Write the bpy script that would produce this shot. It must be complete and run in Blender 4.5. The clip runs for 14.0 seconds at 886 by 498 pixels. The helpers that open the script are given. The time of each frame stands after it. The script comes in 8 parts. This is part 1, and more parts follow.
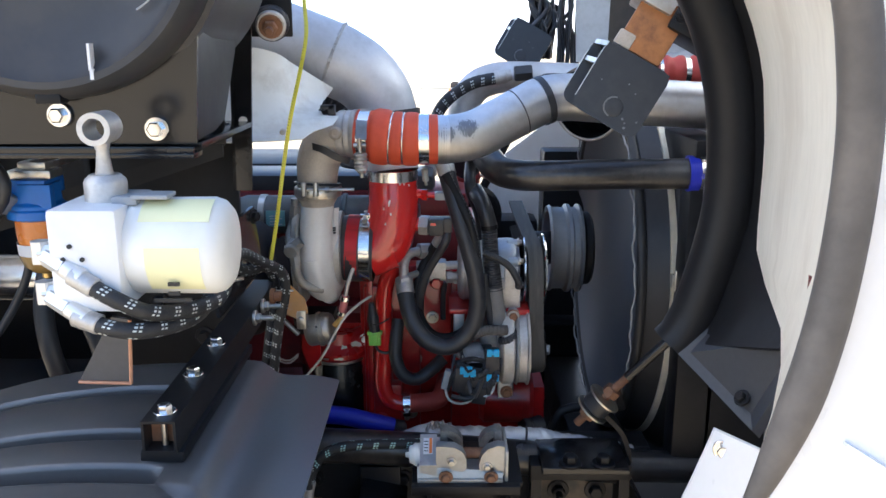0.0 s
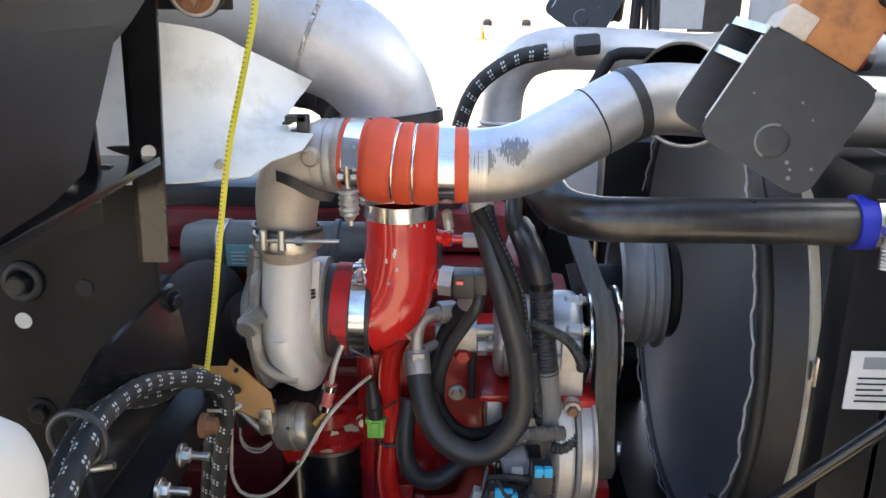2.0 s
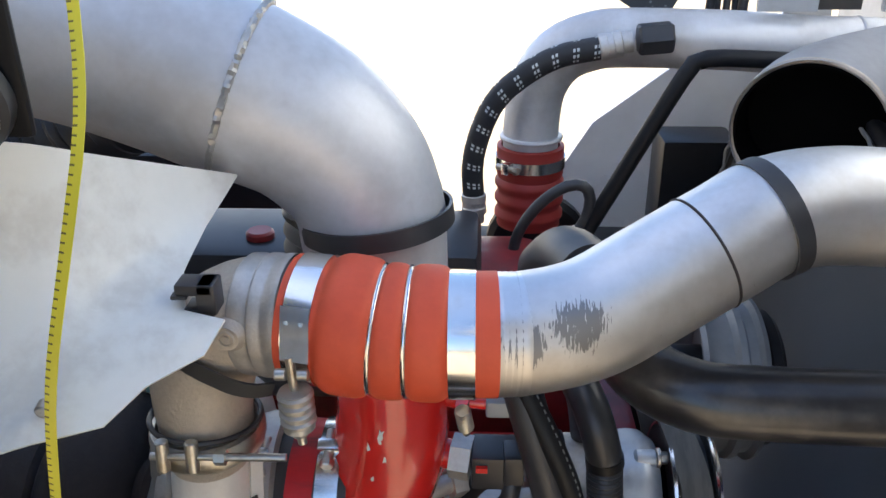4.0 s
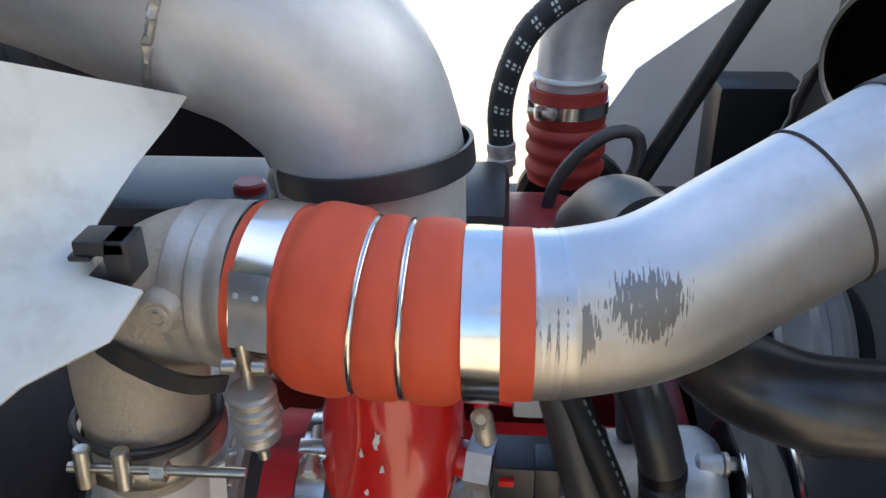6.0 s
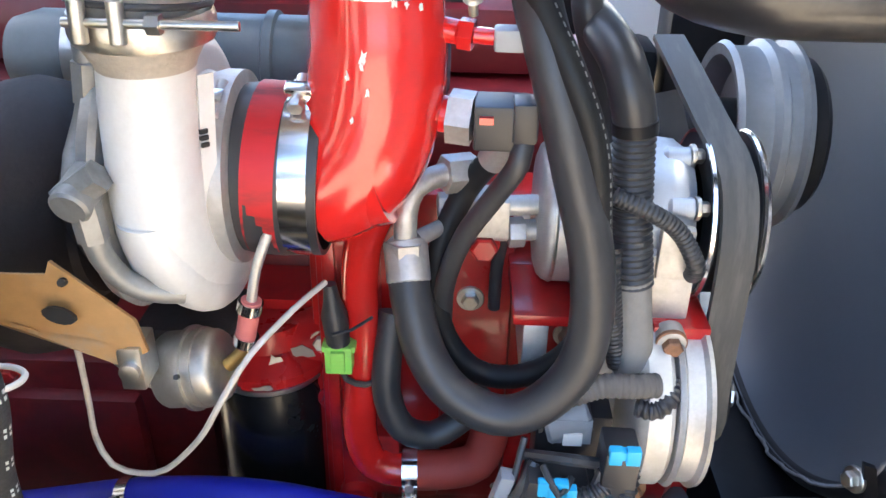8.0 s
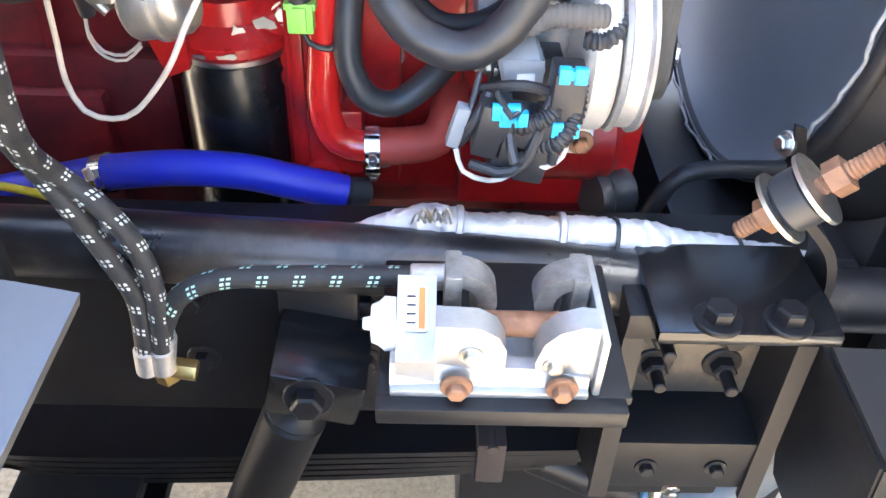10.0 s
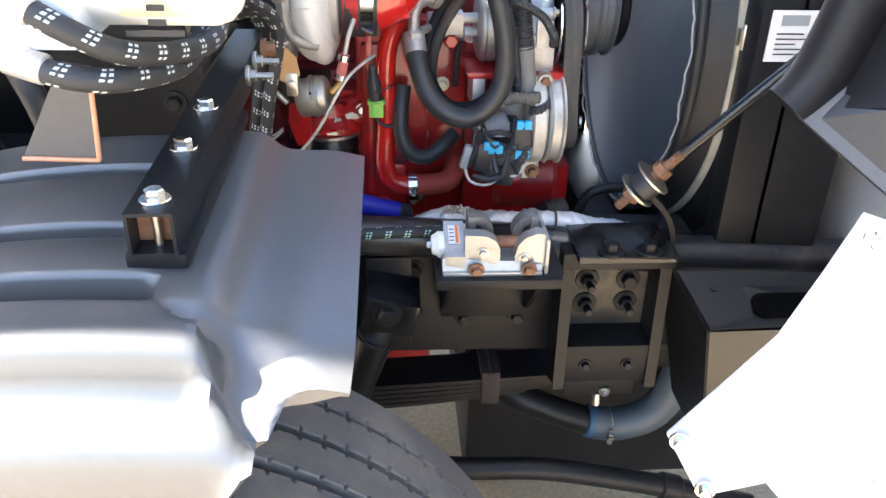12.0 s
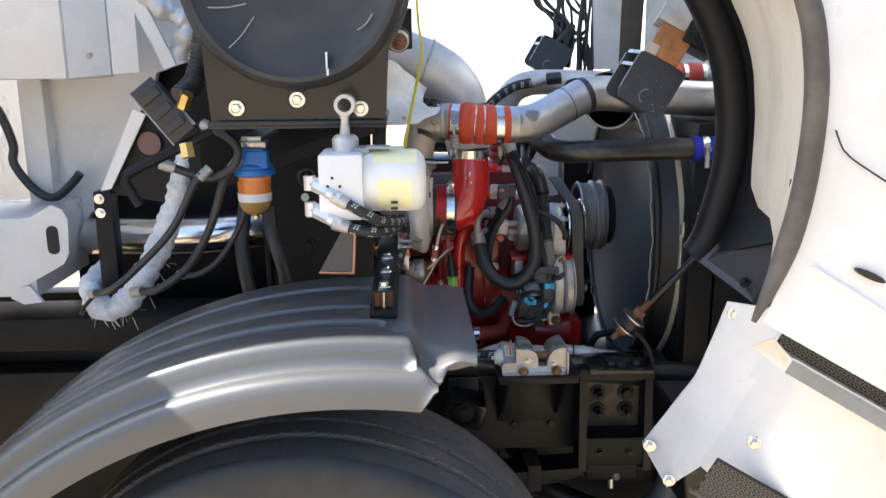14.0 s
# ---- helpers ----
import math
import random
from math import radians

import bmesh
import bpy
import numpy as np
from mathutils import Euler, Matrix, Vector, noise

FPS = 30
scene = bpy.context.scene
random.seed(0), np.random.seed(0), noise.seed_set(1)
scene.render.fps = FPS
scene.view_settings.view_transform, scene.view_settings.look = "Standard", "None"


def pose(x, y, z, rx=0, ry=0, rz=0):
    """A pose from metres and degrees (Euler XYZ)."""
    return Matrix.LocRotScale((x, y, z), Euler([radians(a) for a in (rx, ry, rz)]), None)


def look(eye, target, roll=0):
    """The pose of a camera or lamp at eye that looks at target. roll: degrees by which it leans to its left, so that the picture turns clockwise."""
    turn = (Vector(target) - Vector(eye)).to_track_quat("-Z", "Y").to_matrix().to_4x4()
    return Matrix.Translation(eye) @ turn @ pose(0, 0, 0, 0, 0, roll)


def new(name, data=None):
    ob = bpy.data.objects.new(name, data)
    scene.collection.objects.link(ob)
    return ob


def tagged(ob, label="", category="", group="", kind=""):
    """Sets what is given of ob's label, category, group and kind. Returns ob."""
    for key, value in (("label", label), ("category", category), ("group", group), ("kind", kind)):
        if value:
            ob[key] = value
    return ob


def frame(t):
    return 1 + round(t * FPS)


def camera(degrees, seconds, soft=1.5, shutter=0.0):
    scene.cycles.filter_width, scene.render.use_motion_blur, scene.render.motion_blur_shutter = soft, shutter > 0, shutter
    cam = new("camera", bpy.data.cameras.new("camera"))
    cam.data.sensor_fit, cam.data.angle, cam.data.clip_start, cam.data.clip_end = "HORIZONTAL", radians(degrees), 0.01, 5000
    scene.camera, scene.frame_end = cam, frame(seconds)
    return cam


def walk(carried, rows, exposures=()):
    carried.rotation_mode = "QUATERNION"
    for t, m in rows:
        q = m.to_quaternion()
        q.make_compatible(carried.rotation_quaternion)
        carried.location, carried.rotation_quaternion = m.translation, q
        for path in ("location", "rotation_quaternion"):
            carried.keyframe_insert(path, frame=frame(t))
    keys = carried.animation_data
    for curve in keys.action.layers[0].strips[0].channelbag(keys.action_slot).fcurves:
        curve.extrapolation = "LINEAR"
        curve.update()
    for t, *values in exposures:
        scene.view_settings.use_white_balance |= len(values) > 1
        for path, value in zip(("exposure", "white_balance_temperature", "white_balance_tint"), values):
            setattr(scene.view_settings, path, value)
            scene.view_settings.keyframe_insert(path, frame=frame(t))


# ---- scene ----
cam = camera(56.5, 14.0)
METRES, EYE, TILT, LEAN, TURN = 3.15, 1.7, -14.0, 0.0, 0.0
ROWS = [
    (0.0, 0.0, 0.0, 0.0, -0.0, 0.0, 0.0),
    (0.5, -0.0133, 0.0393, 0.0137, -0.58, -0.65, 0.45),
    (1.0, -0.0127, 0.0856, 0.0272, -0.45, -1.77, 0.52),
    (1.5, -0.0048, 0.1312, 0.0422, 0.47, -2.97, -0.54),
    (2.0, -0.0014, 0.1652, 0.0553, 2.02, -4.27, -0.82),
    (2.5, -0.0049, 0.1995, 0.0745, 2.77, -5.69, -0.6),
    (3.0, -0.0086, 0.2311, 0.09, 2.7, -6.9, -0.08),
    (3.5, -0.0075, 0.2631, 0.1042, 2.84, -8.46, 0.06),
    (3.7, -0.0077, 0.2785, 0.1134, 2.4, -9.9, -0.15),
    (6.0, -0.0077, 0.349, 0.106, 4.46, -13.59, -0.39),
    (6.5, -0.0089, 0.3421, 0.0871, 3.44, -12.94, -0.12),
    (7.0, -0.0113, 0.3379, 0.0682, 2.74, -13.23, -0.23),
    (7.5, -0.0114, 0.331, 0.0534, 2.19, -13.77, -0.77),
    (8.0, -0.0106, 0.3254, 0.0351, 1.77, -15.02, -1.62),
    (8.5, -0.0072, 0.3236, 0.0153, 1.26, -18.75, -2.21),
    (9.0, -0.0051, 0.3207, -0.0005, 0.86, -22.72, -2.89),
    (9.2, -0.0053, 0.3195, -0.0067, 0.61, -24.22, -2.92),
    (11.3, -0.0142, 0.1912, -0.0217, -2.65, -26.73, -0.66),
    (11.5, -0.0163, 0.1638, -0.0181, -2.62, -23.28, -0.43),
    (12.0, -0.0401, 0.0847, -0.0155, -3.88, -15.07, -0.32),
    (12.5, -0.0525, 0.0173, -0.0179, -4.1, -8.81, -0.0),
    (13.0, -0.0588, -0.0533, -0.0258, -3.25, -3.97, 0.09),
    (13.5, -0.0673, -0.1085, -0.0345, -2.48, -0.78, 0.43),
    (14.0, -0.0824, -0.1615, -0.0461, -2.29, 1.19, 1.0),
]
EXPOSURE = [(0.0, 2.6, 5280, 8), (1.0, 2.85, 5280, 8), (2.0, 3.1, 5710, 8), (2.8, 2.95, 5710, 8), (3.5, 2.7, 5710, 8), (6.0, 2.54, 5570, 6), (6.5, 2.84, 5570, 6), (7.0, 3.28, 5570, 6), (7.5, 3.8, 5570, 8), (8.0, 4.28, 5570, 8), (8.5, 4.78, 5570, 10), (9.2, 5.2, 5570, 10), (11.3, 4.85, 5580, 8), (11.8, 4.3, 5680, 8), (12.5, 3.15, 5680, 8), (13.2, 2.62, 5680, 8), (14.0, 2.42, 5680, 8)]
walk(cam, [(t, pose(0, 0, EYE, TILT, LEAN, TURN) @ pose(METRES * x, METRES * y, METRES * z, 90 + pitch, roll, yaw)) for t, x, y, z, yaw, pitch, roll in ROWS], EXPOSURE)

# ---- world, sun, exposure ----
SUN_AZ, SUN_EL = 181.0, 42.0      # compass-like angle of the sun in the xy plane, from +x, and its height
world = bpy.data.worlds.new("sky")
scene.world = world
world.use_nodes = True
wn = world.node_tree.nodes
sky = wn.new("ShaderNodeTexSky")
sky.sky_type, sky.sun_disc = "NISHITA", False
sky.sun_elevation, sky.sun_rotation = radians(SUN_EL), radians(90 - SUN_AZ)
sky.air_density, sky.dust_density, sky.ozone_density = 1.0, 2.5, 1.0
world.node_tree.links.new(sky.outputs[0], wn["Background"].inputs[0])
wn["Background"].inputs[1].default_value = 0.058
sun = new("sun", bpy.data.lights.new("sun", "SUN"))
sun.data.energy, sun.data.angle, sun.data.color = 5.0, radians(0.6), (1.0, 0.88, 0.72)
SUN_DIR = Vector((math.cos(radians(SUN_EL)) * math.cos(radians(SUN_AZ)), math.cos(radians(SUN_EL)) * math.sin(radians(SUN_AZ)), math.sin(radians(SUN_EL))))
sun.matrix_world = look(SUN_DIR * 20, (0, 0, 0))


# ---- materials ----
def mat(name, color, rough=0.5, metal=0.0, vary=0.15, grain=60.0, bump=0.0, dirt=None, dirt_amount=0.0, dirt_scale=7.0,
        spec=0.5, coat=0.0, trans=0.0, streak=(1, 1, 1), patchy=1.0):
    m = bpy.data.materials.new(name)
    m.use_nodes = True
    n, l = m.node_tree.nodes, m.node_tree.links
    b = n["Principled BSDF"]
    co = n.new("ShaderNodeTexCoord")
    mp = n.new("ShaderNodeMapping")
    mp.inputs["Scale"].default_value = streak
    l.new(co.outputs["Object"], mp.inputs[0])
    fine, broad = n.new("ShaderNodeTexNoise"), n.new("ShaderNodeTexNoise")
    for tex, sc, de in ((fine, grain, 6), (broad, dirt_scale, 5)):
        tex.inputs["Scale"].default_value, tex.inputs["Detail"].default_value, tex.inputs["Roughness"].default_value = sc, de, 0.65
        l.new(mp.outputs[0], tex.inputs["Vector"])
    lo, hi = [c * (1 - vary) for c in color], [min(1, c * (1 + vary)) for c in color]
    mix = n.new("ShaderNodeMix")
    mix.data_type = "RGBA"
    mix.inputs[6].default_value, mix.inputs[7].default_value = (*lo, 1), (*hi, 1)
    l.new(fine.outputs[0], mix.inputs[0])
    out = mix.outputs[2]
    ramp = n.new("ShaderNodeMapRange")
    ramp.inputs[1].default_value, ramp.inputs[2].default_value = 0.46, 0.68
    ramp.inputs[3].default_value, ramp.inputs[4].default_value = 0.0, dirt_amount
    ramp.interpolation_type = "SMOOTHSTEP"
    l.new(broad.outputs[0], ramp.inputs[0])
    if dirt:
        mix2 = n.new("ShaderNodeMix")
        mix2.data_type = "RGBA"
        mix2.inputs[7].default_value = (*dirt, 1)
        l.new(ramp.outputs[0], mix2.inputs[0])
        l.new(out, mix2.inputs[6])
        out = mix2.outputs[2]
    l.new(out, b.inputs["Base Color"])
    rr = n.new("ShaderNodeMapRange")
    rr.inputs[3].default_value, rr.inputs[4].default_value = max(0.03, rough - 0.12 * patchy), min(1, rough + 0.14 * patchy)
    l.new(broad.outputs[0], rr.inputs[0])
    l.new(rr.outputs[0], b.inputs["Roughness"])
    b.inputs["Metallic"].default_value = metal
    b.inputs["Specular IOR Level"].default_value = spec
    b.inputs["Coat Weight"].default_value = coat
    b.inputs["Coat Roughness"].default_value = 0.08
    b.inputs["Transmission Weight"].default_value = trans
    if bump:
        bp = n.new("ShaderNodeBump")
        bp.inputs["Strength"].default_value, bp.inputs["Distance"].default_value = bump, 0.002
        l.new(fine.outputs[0], bp.inputs["Height"])
        l.new(bp.outputs[0], b.inputs["Normal"])
    return m


def uv_bars(m, colour, along, duty, around, duty_around, slant=0.0, group=0.0):
    """Printed or woven marks: bars at even steps along and round a swept part, by its UV (u: turns, v: metres)."""
    n, l = m.node_tree.nodes, m.node_tree.links
    b = n["Principled BSDF"]
    src = b.inputs["Base Color"].links[0].from_socket
    uv = n.new("ShaderNodeUVMap")
    sep = n.new("ShaderNodeSeparateXYZ")
    l.new(uv.outputs[0], sep.inputs[0])

    def op(kind, a, c):
        k = n.new("ShaderNodeMath")
        k.operation = kind
        for i, v in enumerate((a, c)):
            if isinstance(v, (int, float)):
                k.inputs[i].default_value = v
            else:
                l.new(v, k.inputs[i])
        return k.outputs[0]

    u = op("ADD", sep.outputs[0], op("MULTIPLY", sep.outputs[1], slant))
    mask = op("LESS_THAN", op("FRACT", op("DIVIDE", sep.outputs[1], along), 0), duty)
    mask = op("MULTIPLY", mask, op("LESS_THAN", op("FRACT", op("MULTIPLY", u, around), 0), duty_around))
    if group:
        shifted = op("ADD", op("DIVIDE", sep.outputs[1], group), op("MULTIPLY", sep.outputs[0], 3.0))
        mask = op("MULTIPLY", mask, op("LESS_THAN", op("FRACT", shifted, 0), 0.45))
        mask = op("MULTIPLY", mask, op("LESS_THAN", op("FRACT", op("MULTIPLY", sep.outputs[0], 4.0), 0), 0.58))
    mix = n.new("ShaderNodeMix")
    mix.data_type = "RGBA"
    l.new(mask, mix.inputs[0])
    l.new(src, mix.inputs[6])
    mix.inputs[7].default_value = (*colour, 1)
    l.new(mix.outputs[2], b.inputs["Base Color"])
    return m


def braid_marks(m, colour, pitch):
    """Small clusters of white stitches woven into a hose, at even steps along it."""
    n, l = m.node_tree.nodes, m.node_tree.links
    b = n["Principled BSDF"]
    src = b.inputs["Base Color"].links[0].from_socket
    uv, sep = n.new("ShaderNodeUVMap"), n.new("ShaderNodeSeparateXYZ")
    l.new(uv.outputs[0], sep.inputs[0])

    def op(kind, a, c):
        k = n.new("ShaderNodeMath")
        k.operation = kind
        for i, v in enumerate((a, c)):
            if isinstance(v, (int, float)):
                k.inputs[i].default_value = v
            else:
                l.new(v, k.inputs[i])
        return k.outputs[0]

    v = op("ADD", op("DIVIDE", sep.outputs[1], pitch), op("MULTIPLY", sep.outputs[0], 0.6))
    step = op("FRACT", v, 0)
    mask = op("LESS_THAN", step, 0.36)
    mask = op("MULTIPLY", mask, op("LESS_THAN", op("FRACT", op("DIVIDE", step, 0.18), 0), 0.62))
    mask = op("MULTIPLY", mask, op("LESS_THAN", op("FRACT", op("MULTIPLY", sep.outputs[0], 12.0), 0), 0.55))
    mask = op("MULTIPLY", mask, op("LESS_THAN", op("FRACT", op("MULTIPLY", sep.outputs[0], 3.0), 0), 0.6))
    mix = n.new("ShaderNodeMix")
    mix.data_type = "RGBA"
    l.new(mask, mix.inputs[0])
    l.new(src, mix.inputs[6])
    mix.inputs[7].default_value = (*colour, 1)
    l.new(mix.outputs[2], b.inputs["Base Color"])
    return m


M_FRAME = mat("black_frame_paint", (0.011, 0.011, 0.0125), 0.42, vary=0.35, bump=0.12, dirt=(0.038, 0.035, 0.031), dirt_amount=0.22, spec=0.3)
M_BLACK = mat("satin_black_paint", (0.011, 0.0115, 0.013), 0.4, vary=0.25, bump=0.08, dirt=(0.04, 0.037, 0.034), dirt_amount=0.22, spec=0.2)
M_GLOSS = mat("gloss_black_pipe_paint", (0.006, 0.006, 0.007), 0.24, vary=0.2, dirt=(0.03, 0.028, 0.025), dirt_amount=0.2, coat=0.1, spec=0.45)
M_FENDER = mat("grey_black_moulded_plastic", (0.068, 0.067, 0.066), 0.36, vary=0.15, grain=140, bump=0.03, dirt=(0.055, 0.053, 0.05), dirt_amount=0.2, dirt_scale=2.2, spec=1.0, patchy=0.45)
M_FLAP = mat("black_flap_plastic", (0.046, 0.050, 0.059), 0.36, vary=0.2, grain=120, bump=0.08, dirt=(0.06, 0.058, 0.055), dirt_amount=0.3, spec=0.6)
M_RUBBER = mat("black_rubber", (0.032, 0.033, 0.036), 0.40, vary=0.2, bump=0.05, dirt=(0.07, 0.067, 0.062), dirt_amount=0.4, spec=0.5)
M_TRIM = mat("weathered_rubber_trim", (0.085, 0.077, 0.07), 0.6, vary=0.3, bump=0.2, dirt=(0.17, 0.15, 0.13), dirt_amount=0.6)
M_RED = mat("red_engine_enamel", (0.42, 0.012, 0.012), 0.3, vary=0.12, bump=0.1, dirt=(0.06, 0.01, 0.01), dirt_amount=0.55, dirt_scale=9, coat=0.4)
M_REDDULL = mat("dirty_red_engine_enamel", (0.19, 0.012, 0.016), 0.45, vary=0.2, bump=0.15, dirt=(0.05, 0.012, 0.012), dirt_amount=0.7, dirt_scale=6, coat=0.15)
M_REDGLOSS = mat("glossy_red_enamel", (0.64, 0.018, 0.014), 0.18, vary=0.06, grain=20, dirt=(0.45, 0.01, 0.01), dirt_amount=0.3, coat=0.8)
M_ORANGE = mat("orange_silicone", (0.62, 0.085, 0.03), 0.55, vary=0.08, grain=160, bump=0.05, dirt=(0.42, 0.05, 0.025), dirt_amount=0.35, dirt_scale=14)
M_ALU = mat("satin_aluminium_tube", (0.72, 0.72, 0.72), 0.36, 1.0, vary=0.1, grain=90, bump=0.05, dirt=(0.45, 0.42, 0.38), dirt_amount=0.5, dirt_scale=10)
M_SCUFF = mat("scuffed_aluminium_tube", (0.64, 0.64, 0.64), 0.44, 1.0, vary=0.1, grain=90, bump=0.05, dirt=(0.45, 0.42, 0.38), dirt_amount=0.5, dirt_scale=10)


def scuff(m, spots, colour):
    """Dark rubbed patches round the given points (x, y, z, radius), broken up by streaky grain."""
    n, l = m.node_tree.nodes, m.node_tree.links
    b = n["Principled BSDF"]
    src = b.inputs["Base Color"].links[0].from_socket
    co, mp, nz = n.new("ShaderNodeTexCoord"), n.new("ShaderNodeMapping"), n.new("ShaderNodeTexNoise")
    mp.inputs["Scale"].default_value = (800, 90, 110)
    mp.inputs["Rotation"].default_value = (0, 0.3, 0)
    l.new(co.outputs["Object"], mp.inputs[0])
    l.new(mp.outputs[0], nz.inputs["Vector"])
    nz.inputs["Scale"].default_value, nz.inputs["Detail"].default_value = 1.0, 4
    for x, y, z, r in spots:
        d, mr, mu, mix = n.new("ShaderNodeVectorMath"), n.new("ShaderNodeMapRange"), n.new("ShaderNodeMath"), n.new("ShaderNodeMix")
        d.operation, d.inputs[1].default_value = "DISTANCE", (x, y, z)
        l.new(co.outputs["Object"], d.inputs[0])
        l.new(d.outputs["Value"], mr.inputs[0])
        mr.inputs[1].default_value, mr.inputs[2].default_value, mr.inputs[3].default_value, mr.inputs[4].default_value = r * 0.45, r, 0.66, 0.24
        mu.operation = "LESS_THAN"
        l.new(nz.outputs[0], mu.inputs[0])
        l.new(mr.outputs[0], mu.inputs[1])
        mix.data_type = "RGBA"
        mix.inputs[7].default_value = (*colour, 1)
        l.new(mu.outputs[0], mix.inputs[0])
        l.new(src, mix.inputs[6])
        src = mix.outputs[2]
    l.new(src, b.inputs["Base Color"])
    return m


scuff(M_SCUFF, ((0.045, 1.480, 1.557, 0.027), (0.008, 1.474, 1.544, 0.021)), (0.25, 0.25, 0.255))
M_ALUGREY = mat("grey_coated_tube", (0.6, 0.61, 0.63), 0.42, 0.35, vary=0.1, grain=120, bump=0.06, dirt=(0.3, 0.29, 0.28), dirt_amount=0.4)
M_COOLER = mat("grey_painted_steel", (0.16, 0.17, 0.175), 0.45, 0.2, vary=0.15, bump=0.1, dirt=(0.09, 0.085, 0.08), dirt_amount=0.5)
M_EGR = mat("blue_grey_painted_steel", (0.13, 0.15, 0.16), 0.42, 0.2, vary=0.2, bump=0.1, dirt=(0.1, 0.095, 0.09), dirt_amount=0.6, dirt_scale=12)
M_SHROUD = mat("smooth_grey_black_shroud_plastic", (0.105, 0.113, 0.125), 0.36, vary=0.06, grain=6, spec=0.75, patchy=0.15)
# darker shroud plastic: the recess shadow is put into its colour
M_RECESS_SHADE = mat("shroud_recess_shade_black", (0.024, 0.024, 0.025), 0.45, vary=0.2, grain=60, bump=0.05, dirt=(0.05, 0.046, 0.042), dirt_amount=0.4, dirt_scale=8, spec=0.4)
M_PULLEY = mat("dull_grey_pulley_steel", (0.22, 0.235, 0.25), 0.42, 0.3, vary=0.15, grain=80, bump=0.06, dirt=(0.14, 0.14, 0.14), dirt_amount=0.4)
M_DUCT = mat("dull_grey_duct_metal", (0.33, 0.335, 0.345), 0.5, 0.3, vary=0.15, grain=80, bump=0.08, dirt=(0.2, 0.19, 0.18), dirt_amount=0.5)
M_DUSTYTUBE = mat("dusty_gloss_black_tube_paint", (0.014, 0.014, 0.016), 0.30, vary=0.3, grain=40, dirt=(0.10, 0.09, 0.077), dirt_amount=0.5, dirt_scale=11, coat=0.15, spec=0.6)
M_CAST = mat("cast_aluminium", (0.55, 0.54, 0.52), 0.5, 0.75, vary=0.18, grain=220, bump=0.3, dirt=(0.3, 0.27, 0.23), dirt_amount=0.55, dirt_scale=12)
M_CASTTAN = mat("sand_cast_alloy", (0.5, 0.45, 0.38), 0.55, 0.4, vary=0.2, grain=260, bump=0.5, dirt=(0.34, 0.29, 0.22), dirt_amount=0.5, dirt_scale=16)
M_VOLUTE = mat("pale_cast_alloy", (0.71, 0.705, 0.69), 0.5, 0.2, vary=0.07, grain=240, bump=0.15, dirt=(0.55, 0.5, 0.44), dirt_amount=0.3, dirt_scale=12)
M_TIN = mat("dull_plated_tin", (0.5, 0.48, 0.43), 0.42, 0.85, vary=0.12, grain=60, bump=0.08, dirt=(0.3, 0.25, 0.18), dirt_amount=0.5, dirt_scale=22)
M_STEEL = mat("bright_stainless", (0.8, 0.79, 0.77), 0.17, 1.0, vary=0.06, grain=40, dirt=(0.5, 0.42, 0.3), dirt_amount=0.35, dirt_scale=25)
M_ZINC = mat("zinc_plated_steel", (0.6, 0.59, 0.55), 0.35, 1.0, vary=0.15, grain=150, bump=0.1, dirt=(0.35, 0.27, 0.16), dirt_amount=0.5, dirt_scale=30)
M_GALV = mat("galvanised_plate", (0.46, 0.46, 0.44), 0.42, 0.7, vary=0.15, grain=120, bump=0.12, dirt=(0.33, 0.28, 0.22), dirt_amount=0.5, dirt_scale=18)
M_IRON = mat("dark_oxidised_iron", (0.034, 0.028, 0.027), 0.75, 0.1, vary=0.35, grain=120, bump=0.4, dirt=(0.06, 0.042, 0.035), dirt_amount=0.5)
M_RUST = mat("rusty_steel", (0.27, 0.14, 0.075), 0.6, 0.3, vary=0.3, grain=70, bump=0.2, dirt=(0.14, 0.065, 0.035), dirt_amount=0.7, dirt_scale=22)
M_YELPAINT = mat("tan_primer_steel", (0.43, 0.24, 0.085), 0.5, 0.2, vary=0.2, grain=70, bump=0.2, dirt=(0.33, 0.27, 0.19), dirt_amount=0.8, dirt_scale=14)
M_WHITEP = mat("white_polyethylene", (0.82, 0.83, 0.8), 0.38, vary=0.04, grain=60, dirt=(0.7, 0.7, 0.64), dirt_amount=0.3)
M_WHITE = mat("white_truck_paint", (0.8, 0.8, 0.79), 0.28, vary=0.04, grain=30, dirt=(0.62, 0.6, 0.55), dirt_amount=0.3, dirt_scale=4, coat=0.4)
M_SHIELD = mat("white_heat_shield_paint", (0.78, 0.78, 0.74), 0.42, vary=0.05, grain=60, bump=0.05, dirt=(0.4, 0.36, 0.3), dirt_amount=0.35, dirt_scale=16)
M_CREAM = mat("dusty_cream_fibreglass", (0.71, 0.675, 0.58), 0.6, vary=0.12, grain=90, bump=0.3, dirt=(0.55, 0.5, 0.41), dirt_amount=0.6, dirt_scale=9, streak=(1, 1, 0.25))
# base greyed down to stand in for shade under the hood
M_GELCOAT = mat("hood_inner_face_greyed_for_shade", (0.45, 0.46, 0.46), 0.55, vary=0.12, grain=90, bump=0.2, dirt=(0.3, 0.28, 0.25), dirt_amount=0.5, dirt_scale=9)
M_BLKG = mat("gloss_black_bracket_paint", (0.011, 0.011, 0.012), 0.17, vary=0.2, bump=0.02, dirt=(0.04, 0.036, 0.03), dirt_amount=0.25, dirt_scale=5, spec=0.5)
M_BLUEHOSE = mat("blue_silicone_hose", (0.02, 0.03, 0.5), 0.45, vary=0.12, grain=140, bump=0.04, dirt=(0.05, 0.06, 0.35), dirt_amount=0.3)
